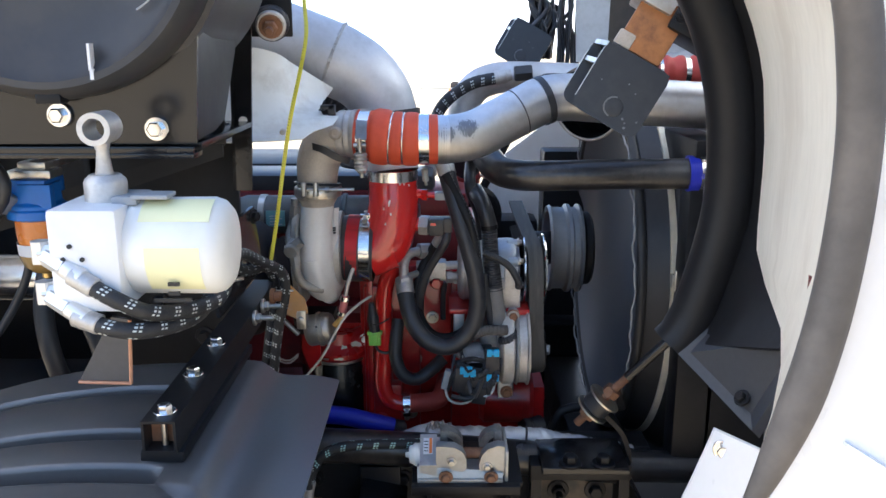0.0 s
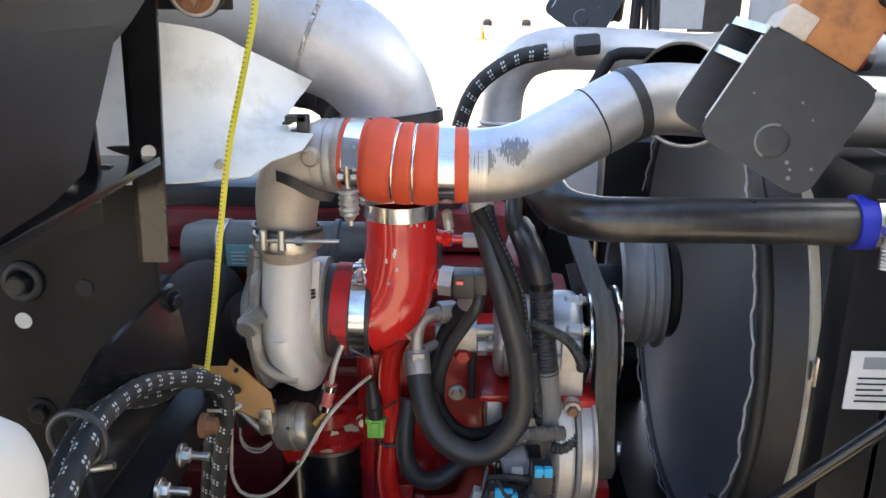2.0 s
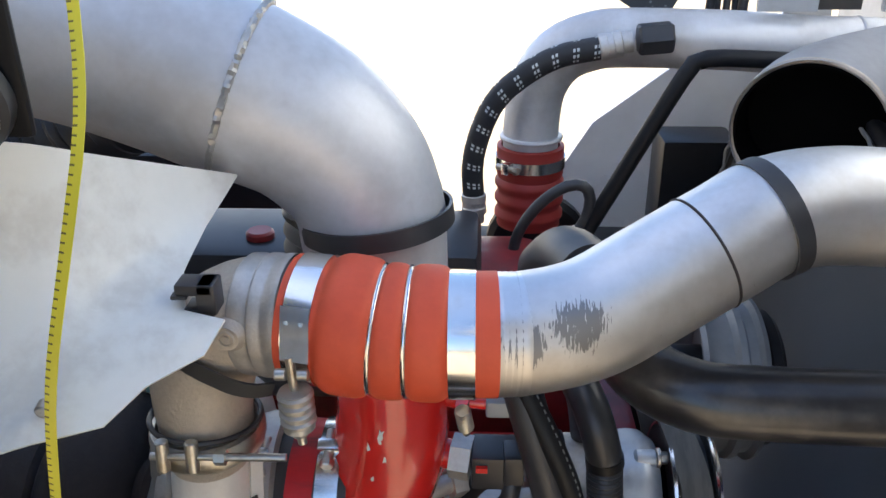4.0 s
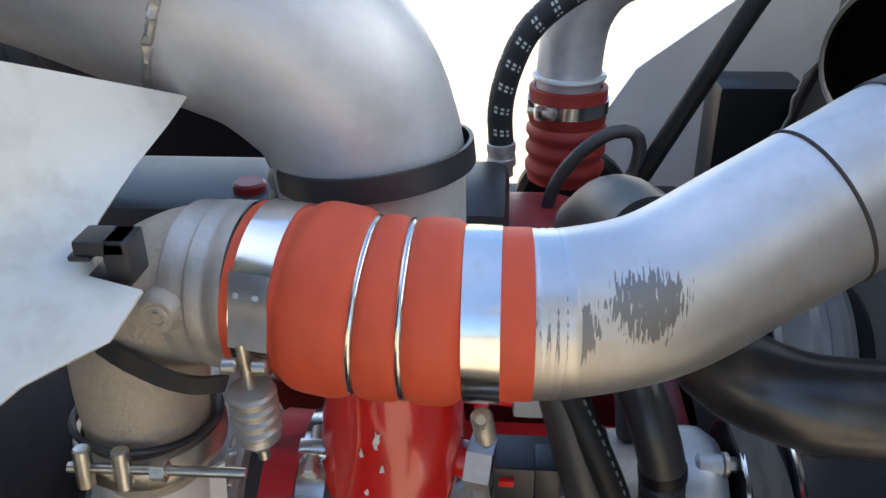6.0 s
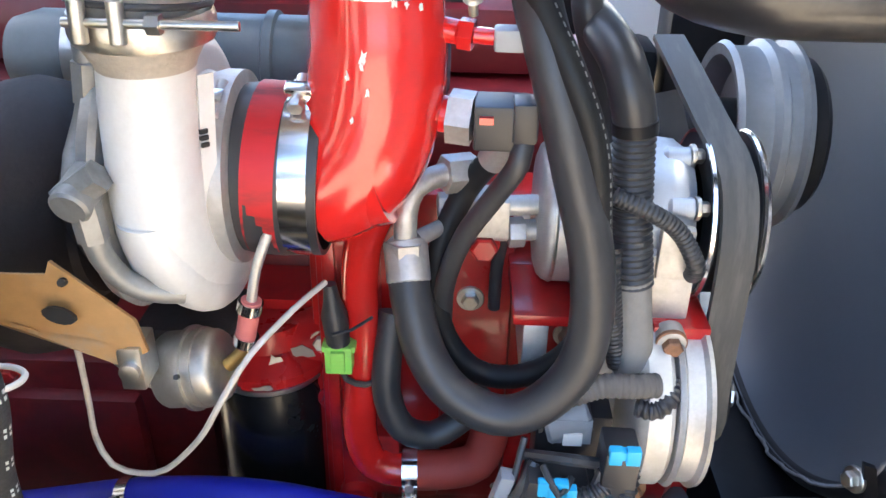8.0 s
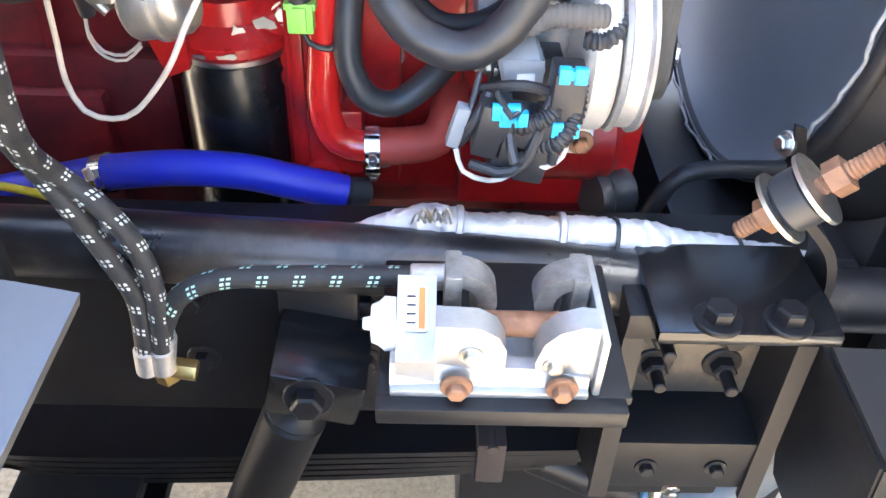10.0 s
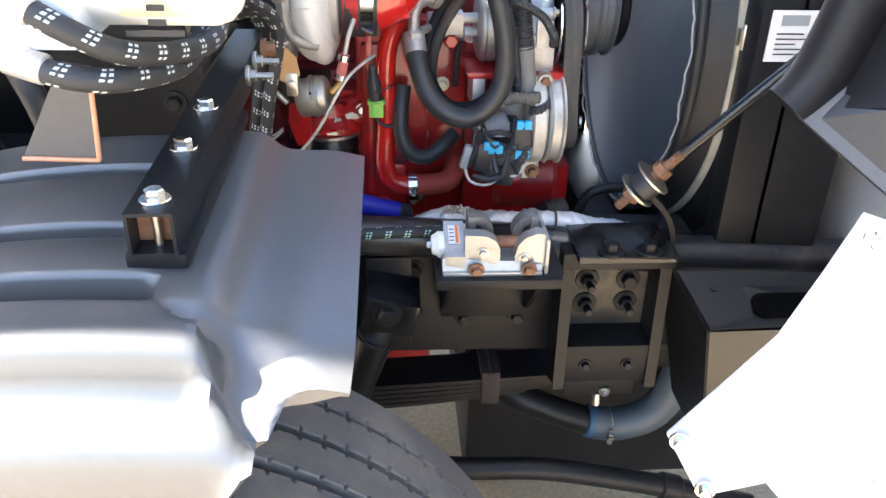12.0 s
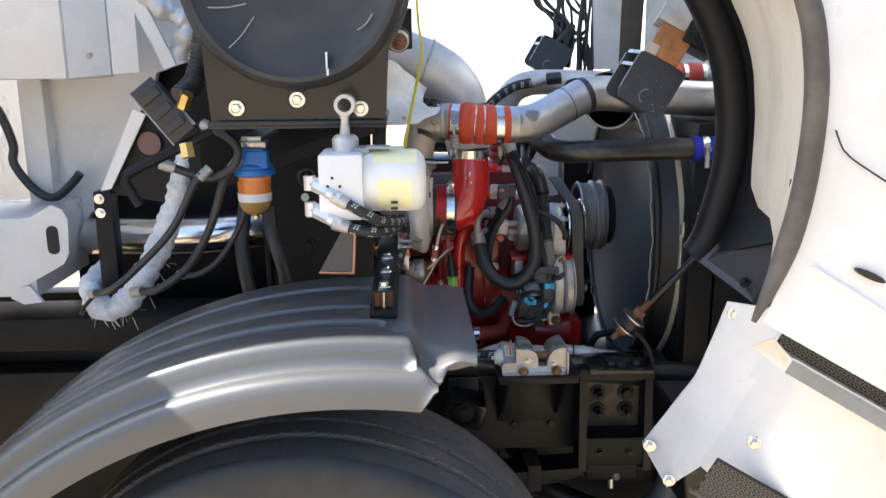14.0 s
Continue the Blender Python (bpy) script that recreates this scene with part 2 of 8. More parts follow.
M_BLUEP = mat("bright_blue_plastic", (0.02, 0.17, 0.62), 0.42, vary=0.1, dirt=(0.05, 0.12, 0.35), dirt_amount=0.3)
M_TEAL = mat("light_blue_connector_plastic", (0.05, 0.42, 0.72), 0.45, vary=0.1)
M_AMBER = mat("amber_filter_bowl", (0.75, 0.24, 0.03), 0.25, vary=0.15, grain=30, dirt=(0.5, 0.13, 0.02), dirt_amount=0.5, coat=0.5)
M_BRASS = mat("brass_fitting", (0.7, 0.5, 0.18), 0.32, 1.0, vary=0.15, dirt=(0.35, 0.24, 0.1), dirt_amount=0.5)
M_GREEN = mat("lime_green_plug", (0.35, 0.75, 0.12), 0.5, vary=0.1, dirt=(0.2, 0.35, 0.1), dirt_amount=0.4, dirt_scale=60)
M_LABELY = mat("yellow_label", (0.86, 0.84, 0.5), 0.45, vary=0.04)
M_LABELW = mat("white_label", (0.8, 0.8, 0.8), 0.45, vary=0.03)
M_LABELT = mat("teal_label", (0.25, 0.5, 0.52), 0.5, vary=0.1)
M_LABELO = mat("orange_warning_label", (0.8, 0.22, 0.04), 0.5, vary=0.05)
# print black; also painted in for the shade inside small holes and slots
M_INK = mat("dark_print_and_hole_shade", (0.018, 0.018, 0.018), 0.6, vary=0.1)
M_FOIL = mat("silver_foil_tape", (0.68, 0.68, 0.69), 0.42, 0.4, vary=0.1, grain=60, bump=1.0, dirt=(0.5, 0.48, 0.45), dirt_amount=0.4, dirt_scale=20)
M_WRAP = mat("frayed_white_heat_wrap", (0.86, 0.85, 0.83), 0.8, vary=0.25, grain=150, bump=0.9, dirt=(0.42, 0.4, 0.37), dirt_amount=0.6, dirt_scale=30)
M_TYRE = mat("tyre_sidewall_rubber", (0.022, 0.0225, 0.024), 0.5, vary=0.25, grain=150, bump=0.15, dirt=(0.05, 0.045, 0.04), dirt_amount=0.5, dirt_scale=9)
M_TREAD = mat("dusty_tread_rubber", (0.105, 0.097, 0.088), 0.6, vary=0.3, grain=150, bump=0.2, dirt=(0.17, 0.15, 0.125), dirt_amount=0.7, dirt_scale=9)
M_GREYP = mat("grey_plastic", (0.3, 0.32, 0.34), 0.45, vary=0.1, dirt=(0.2, 0.2, 0.19), dirt_amount=0.4)
M_BLKP = mat("black_connector_plastic", (0.025, 0.025, 0.028), 0.4, vary=0.2)
M_WIRE = mat("off_white_wire_sleeve", (0.62, 0.58, 0.52), 0.55, vary=0.1, dirt=(0.4, 0.36, 0.3), dirt_amount=0.5, dirt_scale=40)
M_PINK = mat("faded_red_sleeve", (0.55, 0.16, 0.14), 0.5, vary=0.1)
M_TAPE = uv_bars(mat("yellow_tape_blade", (0.78, 0.72, 0.06), 0.4, vary=0.04), (0.16, 0.15, 0.05), 0.005, 0.22, 2.0, 0.2)
M_BRAID = braid_marks(mat("black_braided_hose", (0.02, 0.021, 0.023), 0.55, vary=0.3, grain=400, bump=0.5), (0.6, 0.64, 0.62), 0.027)
M_BRAIDW = braid_marks(mat("black_braided_hose_wide_marks", (0.02, 0.021, 0.023), 0.55, vary=0.3, grain=400, bump=0.5), (0.5, 0.78, 0.68), 0.031)
M_HOSEPRINT = uv_bars(mat("black_rubber_printed", (0.012, 0.0125, 0.0135), 0.5, vary=0.2, bump=0.08, dirt=(0.045, 0.042, 0.04), dirt_amount=0.25, spec=0.25), (0.25, 0.25, 0.24), 0.007, 0.55, 2.0, 0.05)
M_GROUND = mat("worn_gravelly_concrete", (0.27, 0.21, 0.135), 0.9, vary=0.85, grain=75, bump=1.0, dirt=(0.2, 0.165, 0.11), dirt_amount=0.5, dirt_scale=0.8)
# near-black that puts the shade inside openings into the colour
M_HOLE_SHADE = mat("opening_shade_black", (0.004, 0.004, 0.004), 0.9, vary=0.1, spec=0.0)
M_CONE = mat("orange_cone_plastic", (0.8, 0.2, 0.03), 0.5, vary=0.1)


# ---- mesh helpers ----
def thing(name, at, label, category, group="", kind=""):
    ob = new(name)
    ob.empty_display_size = 0.05
    ob.location = at
    ob["spot"] = list(at)
    return tagged(ob, label, category, group, kind)


def part(name, bm, material, parent=None, label="", smooth=True, bevel=0.0, sharp=38.0):
    """Links a bmesh, given in world metres, as one mesh object under a thing or a part."""
    if bevel:
        edges = [e for e in bm.edges if len(e.link_faces) == 2 and e.calc_face_angle(0) > radians(30)]
        bmesh.ops.bevel(bm, geom=edges, offset=bevel, segments=2, profile=0.6, affect="EDGES", clamp_overlap=True)
    bmesh.ops.recalc_face_normals(bm, faces=bm.faces[:])
    for f in bm.faces:
        f.smooth = smooth
    for e in bm.edges:
        if len(e.link_faces) == 2 and e.calc_face_angle(0) > radians(sharp):
            e.smooth = False
    me = bpy.data.meshes.new(name)
    bm.to_mesh(me)
    bm.free()
    me.materials.append(material)
    ob = new(name, me)
    if parent is not None:
        ob.parent = parent
        base = parent
        while base.parent is not None:
            base = base.parent
        if parent.type == "EMPTY":
            ob.matrix_parent_inverse = Matrix.Translation(parent.location).inverted()
    if label:
        ob["label"] = label
    return ob


def join(*parts):
    out = bmesh.new()
    for bm in parts:
        me = bpy.data.meshes.new("tmp")
        bm.to_mesh(me)
        bm.free()
        out.from_mesh(me)
        bpy.data.meshes.remove(me)
    return out


def box(x0, x1, y0, y1, z0, z1, m=None):
    bm = bmesh.new()
    bmesh.ops.create_cube(bm, size=1)
    bmesh.ops.transform(bm, matrix=Matrix.Translation(((x0 + x1) / 2, (y0 + y1) / 2, (z0 + z1) / 2)) @ Matrix.Diagonal((abs(x1 - x0), abs(y1 - y0), abs(z1 - z0), 1)), verts=bm.verts)
    if m is not None:
        bmesh.ops.transform(bm, matrix=m, verts=bm.verts)
    return bm


def axis_pose(a, b):
    """A pose at a whose z axis points to b."""
    a, b = Vector(a), Vector(b)
    return Matrix.Translation(a) @ (b - a).to_track_quat("Z", "Y").to_matrix().to_4x4()


def lathe(a, b, profile, seg=32, closed=True, sector=None):
    """A turned form on the line a-b: profile rows are (metres along, radius)."""
    bm = bmesh.new()
    m = axis_pose(a, b)
    rings = []
    if sector:
        for h, r in profile:
            rings.append([bm.verts.new(m @ Vector((r * math.cos(radians(q)), r * math.sin(radians(q)), h))) for q in np.linspace(sector[0], sector[1], seg)])
        for p, q in zip(rings, rings[1:]):
            for i in range(seg - 1):
                bm.faces.new((p[i], p[i + 1], q[i + 1], q[i]))
        return bm
    for h, r in profile:
        rings.append([bm.verts.new(m @ Vector((r * math.cos(2 * math.pi * i / seg), r * math.sin(2 * math.pi * i / seg), h))) for i in range(seg)])
    for p, q in zip(rings, rings[1:]):
        for i in range(seg):
            bm.faces.new((p[i], p[(i + 1) % seg], q[(i + 1) % seg], q[i]))
    if closed:
        bm.faces.new(rings[0][::-1])
        bm.faces.new(rings[-1])
    return bm


def cyl(a, b, r, seg=24, chamfer=0.0):
    d = (Vector(b) - Vector(a)).length
    if chamfer:
        return lathe(a, b, [(0, r - chamfer), (chamfer, r), (d - chamfer, r), (d, r - chamfer)], seg)
    return lathe(a, b, [(0, r), (d, r)], seg)


def spline(points, step=0.012):
    """Catmull-Rom points through the given ones, about step apart."""
    p = [Vector(q) for q in points]
    if len(p) == 2:
        n = max(2, int((p[1] - p[0]).length / step))
        return [p[0].lerp(p[1], i / n) for i in range(n + 1)]
    p = [2 * p[0] - p[1]] + p + [2 * p[-1] - p[-2]]
    out = []
    for a, b, c, d in zip(p, p[1:], p[2:], p[3:]):
        n = max(2, int((c - b).length / step))
        for i in range(n):
            t = i / n
            out.append(0.5 * (2 * b + (c - a) * t + (2 * a - 5 * b + 4 * c - d) * t * t + (3 * b - a - 3 * c + d) * t ** 3))
    return out + [p[-2]]


def tube(points, r, seg=20, step=0.012, hollow=0.0, caps=True, flat=None, up=None):
    """A swept pipe. r: a radius, or a function of (part of length 0..1, metres). flat: (width, thickness) of a strip instead."""
    path = spline(points, step)
    bm = bmesh.new()
    uvl = bm.loops.layers.uv.new("UVMap")
    lens = [0.0]
    for a, b in zip(path, path[1:]):
        lens.append(lens[-1] + (b - a).length)
    tan = [(path[min(i + 1, len(path) - 1)] - path[max(i - 1, 0)]).normalized() for i in range(len(path))]
    ref = Vector(up) if up else (Vector((0, 0, 1)) if abs(tan[0].z) < 0.9 else Vector((1, 0, 0)))
    nrm = (ref - tan[0] * ref.dot(tan[0])).normalized()
    rings = []
    for i, c in enumerate(path):
        nrm = (nrm - tan[i] * nrm.dot(tan[i])).normalized()
        side = tan[i].cross(nrm)
        if flat:
            w, h = flat[0] / 2, flat[1] / 2
            ring = [c + side * a + nrm * b for a, b in ((-w, -h), (w, -h), (w, h), (-w, h))]
        else:
            rad = r(lens[i] / lens[-1], lens[i]) if callable(r) else r
            ring = [c + (nrm * math.cos(2 * math.pi * k / seg) + side * math.sin(2 * math.pi * k / seg)) * rad for k in range(seg)]
        rings.append([bm.verts.new(v) for v in ring])
    k = len(rings[0])
    for j, (p, q) in enumerate(zip(rings, rings[1:])):
        for i in range(k):
            f = bm.faces.new((p[i], p[(i + 1) % k], q[(i + 1) % k], q[i]))
            for loop, (u, v) in zip(f.loops, ((i, j), (i + 1, j), (i + 1, j + 1), (i, j + 1))):
                loop[uvl].uv = (u / k, lens[v])
    if caps:
        if hollow:
            for ring, c in ((rings[0], path[0]), (rings[-1], path[-1])):
                t = tan[0] if ring is rings[0] else -tan[-1]
                inner = [bm.verts.new(c + (v.co - c) * hollow) for v in ring]
                deep = [bm.verts.new(c + (v.co - c) * hollow + t * 0.05) for v in ring]
                for i in range(k):
                    bm.faces.new((ring[i], ring[(i + 1) % k], inner[(i + 1) % k], inner[i]))
                    bm.faces.new((inner[i], inner[(i + 1) % k], deep[(i + 1) % k], deep[i]))
                bm.faces.new(deep)
        else:
            bm.faces.new(rings[0][::-1])
            bm.faces.new(rings[-1])
    return bm


def torus(centre, axis, big, small, seg=36, sub=12, a0=0.0, a1=360.0):
    c = Vector(centre)
    m = axis_pose(c, c + Vector(axis))
    full = a1 - a0 >= 360
    n = seg if full else seg + 1
    bm = bmesh.new()
    rings = []
    for i in range(n):
        a = radians(a0 + (a1 - a0) * i / seg)
        rings.append([bm.verts.new(m @ Vector(((big + small * math.cos(2 * math.pi * k / sub)) * math.cos(a), (big + small * math.cos(2 * math.pi * k / sub)) * math.sin(a), small * math.sin(2 * math.pi * k / sub)))) for k in range(sub)])
    for i in range(seg):
        p, q = rings[i], rings[(i + 1) % n]
        for k in range(sub):
            bm.faces.new((p[k], p[(k + 1) % sub], q[(k + 1) % sub], q[k]))
    if not full:
        bm.faces.new(rings[0])
        bm.faces.new(rings[-1][::-1])
    return bm


def plate(outline, offset, thick=0.004):
    """A flat sheet: outline points in space, thickened along the vector offset (made thick metres long)."""
    bm = bmesh.new()
    off = Vector(offset).normalized() * thick
    lo = [bm.verts.new(Vector(p)) for p in outline]
    hi = [bm.verts.new(Vector(p) + off) for p in outline]
    bm.faces.new(lo[::-1])
    bm.faces.new(hi)
    for i in range(len(lo)):
        j = (i + 1) % len(lo)
        bm.faces.new((lo[i], lo[j], hi[j], hi[i]))
    return bm


def round_rect(w, h, r, n=4):
    """Corner points of a rounded rectangle round the origin."""
    out = []
    for cx, cy, a0 in ((w / 2 - r, h / 2 - r, 0), (-w / 2 + r, h / 2 - r, 90), (-w / 2 + r, -h / 2 + r, 180), (w / 2 - r, -h / 2 + r, 270)):
        for i in range(n + 1):
            a = radians(a0 + 90 * i / n)
            out.append((cx + r * math.cos(a), cy + r * math.sin(a)))
    return out


def hexbolt(at, axis, r, head=None, washer=True, stud=0.0):
    """A hexagon bolt head with a washer (and a stud end), at a point and standing along axis."""
    at, axis = Vector(at), Vector(axis).normalized()
    head = head or r * 1.1
    bms = []
    z = 0.0
    if washer:
        bms.append(cyl(at - axis * 0.002, at + axis * r * 0.3, r * 1.55, 20, r * 0.08))
        z = r * 0.3
    bms.append(lathe(at + axis * (z - 0.001), at + axis * 9, [(0, r), (head * 0.85, r), (head, r * 0.82)], 6))
    if stud:
        bms.append(cyl(at + axis * z, at + axis * (z + head + stud), r * 0.52, 12, r * 0.1))
    return join(*bms)


def ring_clamp(parent, centre, axis, r, width, material=None, screw=None, name="clamp"):
    """A band clamp round a hose, with its bolt housing towards the vector screw."""
    c, a = Vector(centre), Vector(axis).normalized()
    w = width / 2
    band = part(name, lathe(c - a * w, c + a * w, [(0, r), (0, r + 0.002), (width, r + 0.002), (width, r)], 40, False), material or M_STEEL, parent, "bright steel band clamp")
    if screw is not None:
        s = Vector(screw)
        s = (s - a * s.dot(a)).normalized()
        t = a.cross(s)
        at = c + s * (r + 0.007)
        part("clamp_bolt", join(cyl(at - t * 0.018, at + t * 0.018, 0.0045, 12, 0.0008), hexbolt(at + t * 0.014, t, 0.006, washer=False)), M_ZINC, band)
        part("clamp_lug", join(box(-w, w, -0.006, 0.006, -0.005, 0.006, Matrix.Translation(at) @ Matrix((a, t, s)).transposed().to_4x4())), M_STEEL, band, bevel=0.0015)
    return band


# ---- large structure ----
def build_ground():
    bm = bmesh.new()
    bmesh.ops.create_grid(bm, x_segments=8, y_segments=8, size=400)
    return tagged(part("ground", bm, M_GROUND), "pale worn concrete yard under the truck", "ground", kind="structure")


build_ground()


def build_backdrop():
    """Added glowing wall that whitens the distance, well beyond everything else."""
    m = bpy.data.materials.new("glowing_white_distance")
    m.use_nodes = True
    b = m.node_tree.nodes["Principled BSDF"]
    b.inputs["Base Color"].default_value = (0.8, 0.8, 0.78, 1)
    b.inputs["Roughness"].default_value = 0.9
    # the emission stands in for overexposed daylight; no lamp is there
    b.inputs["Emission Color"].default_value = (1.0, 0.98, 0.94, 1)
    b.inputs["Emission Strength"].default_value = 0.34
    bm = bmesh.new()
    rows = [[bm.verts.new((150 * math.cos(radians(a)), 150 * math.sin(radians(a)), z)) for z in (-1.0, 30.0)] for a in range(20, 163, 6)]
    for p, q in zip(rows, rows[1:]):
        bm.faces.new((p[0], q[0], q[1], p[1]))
    return tagged(part("backdrop", bm, m), "added glowing wall that whitens the distance", "backdrop", kind="structure")


build_backdrop()


def build_frame_rail(y_out, y_in, label):
    t = thing("frame_rail", (-0.5, (y_out + y_in) / 2, 0.68), label, "frame rail")
    w = 0.012 if y_in > y_out else -0.012
    part("web", box(-2.6, 0.42, y_out, y_out + w, 0.66, 0.905), M_FRAME, t, bevel=0.002)
    part("flange", box(-2.6, 0.42, y_out + w, y_in, 0.893, 0.905), M_FRAME, t, bevel=0.002)
    part("flange", box(-2.6, 0.42, y_out + w, y_in, 0.66, 0.672), M_FRAME, t, bevel=0.002)
    for x, z in ((0.014, 0.735), (0.112, 0.735), (-0.08, 0.75), (-0.08, 0.84), (-0.26, 0.75), (-0.26, 0.84), (-0.5, 0.75), (-0.5, 0.84)):
        part("bolt", hexbolt((x, y_out, z), (0, -1 if w > 0 else 1, 0), 0.012), M_FRAME, t)
    return t


build_frame_rail(1.52, 1.60, "black painted steel frame rail with bolts")
build_frame_rail(2.38, 2.30, "black painted steel frame rail across the engine")


# ---- engine ----
def build_engine_block():
    t = thing("engine_block", (-0.3, 2.0, 0.55), "dirty red enamelled diesel engine block", "engine")
    part("crankcase", box(-0.82, 0.16, 1.80, 2.16, 0.62, 1.12), M_REDDULL, t, bevel=0.02)
    part("cylinder_head", box(-0.82, 0.12, 1.84, 2.10, 1.12, 1.29), M_REDDULL, t, bevel=0.012)
    part("valve_cover", box(-0.80, 0.06, 1.88, 2.06, 1.29, 1.37), M_REDDULL, t, bevel=0.03)
    part("oil_pan", box(-0.80, 0.12, 1.84, 2.12, 0.42, 0.63), M_FRAME, t, bevel=0.03)
    part("gear_housing", box(0.10, 0.19, 1.72, 2.18, 0.62, 1.16), M_REDDULL, t, bevel=0.015)
    part("front_cover", join(box(-0.12, 0.11, 1.745, 1.81, 0.80, 1.22), box(-0.09, 0.02, 1.72, 1.75, 0.84, 1.20)), M_RED, t, bevel=0.012)
    part("side_cover", join(box(-0.80, -0.32, 1.77, 1.81, 0.72, 0.98), box(-0.70, -0.40, 1.75, 1.78, 0.76, 0.94)), M_REDDULL, t, bevel=0.012)
    part("mount_flange", join(box(-0.18, -0.05, 1.70, 1.75, 0.86, 1.24), box(-0.17, -0.11, 1.68, 1.71, 0.86, 1.20)), M_RED, t, bevel=0.008)
    for x, y, z in ((-0.023, 1.72, 1.117), (0.03, 1.745, 1.20), (-0.06, 1.72, 1.02), (0.08, 1.745, 1.06), (-0.165, 1.70, 1.215), (-0.165, 1.70, 1.0), (-0.07, 1.70, 0.9), (-0.36, 1.77, 0.74), (-0.55, 1.77, 0.96), (-0.75, 1.77, 0.74), (-0.75, 1.77, 0.96)):
        part("bolt", hexbolt((x, y, z), (0, -1, 0), 0.009), M_ZINC if x > -0.1 else M_RED, t)
    part("stud", join(cyl((-0.014, 1.75, 1.222), (-0.014, 1.648, 1.216), 0.014, 20, 0.003), hexbolt((-0.014, 1.650, 1.216), (0, -1, 0), 0.012, washer=False)), M_RED, t)
    part("sump_plate", box(-0.157, -0.032, 1.83, 1.85, 0.388, 0.455), M_RED, t, "red plate under the oil pan", bevel=0.003)
    for x in (-0.74, -0.6, -0.46, -0.32):
        part("rib", box(x - 0.006, x + 0.006, 1.785, 1.81, 0.98, 1.11), M_REDDULL, t, bevel=0.003)
    return t


build_engine_block()


def build_coolant_pipe():
    t = thing("coolant_pipe", (-0.13, 1.68, 0.93), "red enamelled water pipe bent along the engine front", "pipe")
    part("pipe", tube([(-0.085, 1.655, 1.262), (-0.110, 1.662, 1.235), (-0.125, 1.665, 1.18), (-0.126, 1.665, 1.06), (-0.130, 1.662, 0.992), (-0.118, 1.66, 0.950), (-0.088, 1.66, 0.940), (-0.070, 1.66, 0.940)], 0.0175, 24), M_REDGLOSS, t)
    part("rubber_sleeve", tube([(-0.082, 1.66, 0.940), (-0.045, 1.662, 0.941), (-0.01, 1.672, 0.945), (0.004, 1.70, 0.965), (0.006, 1.76, 0.97)], 0.0205, 24), mat("faded_red_rubber", (0.42, 0.06, 0.04), 0.6, vary=0.12, dirt=(0.2, 0.05, 0.04), dirt_amount=0.4), t, "faded red rubber sleeve")
    ring_clamp(t, (-0.079, 1.66, 0.940), (1, 0.05, 0.02), 0.0208, 0.016, screw=(0, -1, -0.4))
    part("flange", join(box(-0.15, -0.09, 1.665, 1.70, 0.90, 0.98), cyl((-0.135, 1.70, 0.90), (-0.135, 1.655, 0.895), 0.02)), M_RED, t, bevel=0.004)
    part("gasket_edge", box(-0.162, -0.15, 1.672, 1.69, 0.88, 1.22), M_RED, t, bevel=0.003)
    return t


build_coolant_pipe()


def build_oil_filter():
    t = thing("oil_filter", (-0.232, 1.725, 0.72), "black spin-on oil filter under a red head", "oil filter")
    part("can", lathe((-0.232, 1.725, 0.72), (-0.232, 1.725, 2), [(0, 0.045), (0.012, 0.058), (0.02, 0.0605), (0.292, 0.0605), (0.300, 0.057), (0.306, 0.057)], 40), M_GLOSS, t)
    part("seal_ring", cyl((-0.232, 1.725, 1.025), (-0.232, 1.725, 1.034), 0.062, 40, 0.002), M_ZINC, t)
    part("filter_head", join(lathe((-0.232, 1.725, 1.033), (-0.232, 1.725, 2), [(0, 0.063), (0.006, 0.068), (0.016, 0.068), (0.022, 0.060), (0.032, 0.046), (0.055, 0.042)], 36), tube([(-0.232, 1.72, 1.05), (-0.18, 1.72, 1.065), (-0.13, 1.72, 1.09)], 0.03), box(-0.29, -0.12, 1.73, 1.82, 1.03, 1.10)), M_RED, t, "chipped red cast filter head")
    rnd = random.Random(4)
    for at, nor, w, h in (((-0.189, 1.6895, 1.066), (-0.05, -0.99, 0.15), 0.016, 0.007), ((-0.214, 1.6775, 1.060), (0.41, -0.89, 0.2), 0.007, 0.010), ((-0.250, 1.656, 1.044), (-0.27, -0.95, 0.1), 0.010, 0.003), ((-0.222, 1.656, 1.044), (0.14, -0.98, 0.1), 0.013, 0.003)):
        nor = Vector(nor).normalized()
        e1 = Vector((0, 0, 1)).cross(nor).normalized()
        e2 = nor.cross(e1)
        ring = [Vector(at) + nor * 0.0008 + e1 * math.cos(k * 0.524) * w * rnd.uniform(0.6, 1.1) + e2 * math.sin(k * 0.524) * h * rnd.uniform(0.5, 1.2) for k in range(12)]
        part("bare_patch", plate(ring, nor, 0.001), M_TIN, t, "bare grey metal patch in the paint")
    part("support_arm", plate([(-0.290, 1.640, 1.135), (-0.258, 1.640, 1.125), (-0.262, 1.655, 1.03), (-0.285, 1.655, 1.02), (-0.300, 1.65, 1.07)], (0, 1, 0), 0.012), M_RED, t, bevel=0.003)
    for x, z in ((-0.17, 1.075), (-0.145, 1.055)):
        part("bolt", hexbolt((x, 1.695, z), (0, -1, 0.2), 0.008), M_ZINC, t)
    return t


build_oil_filter()


M_OILLINE = mat("dull_grey_oil_line", (0.3, 0.3, 0.29), 0.5, 0.6, vary=0.2, grain=120, bump=0.1, dirt=(0.14, 0.13, 0.12), dirt_amount=0.5, dirt_scale=20)


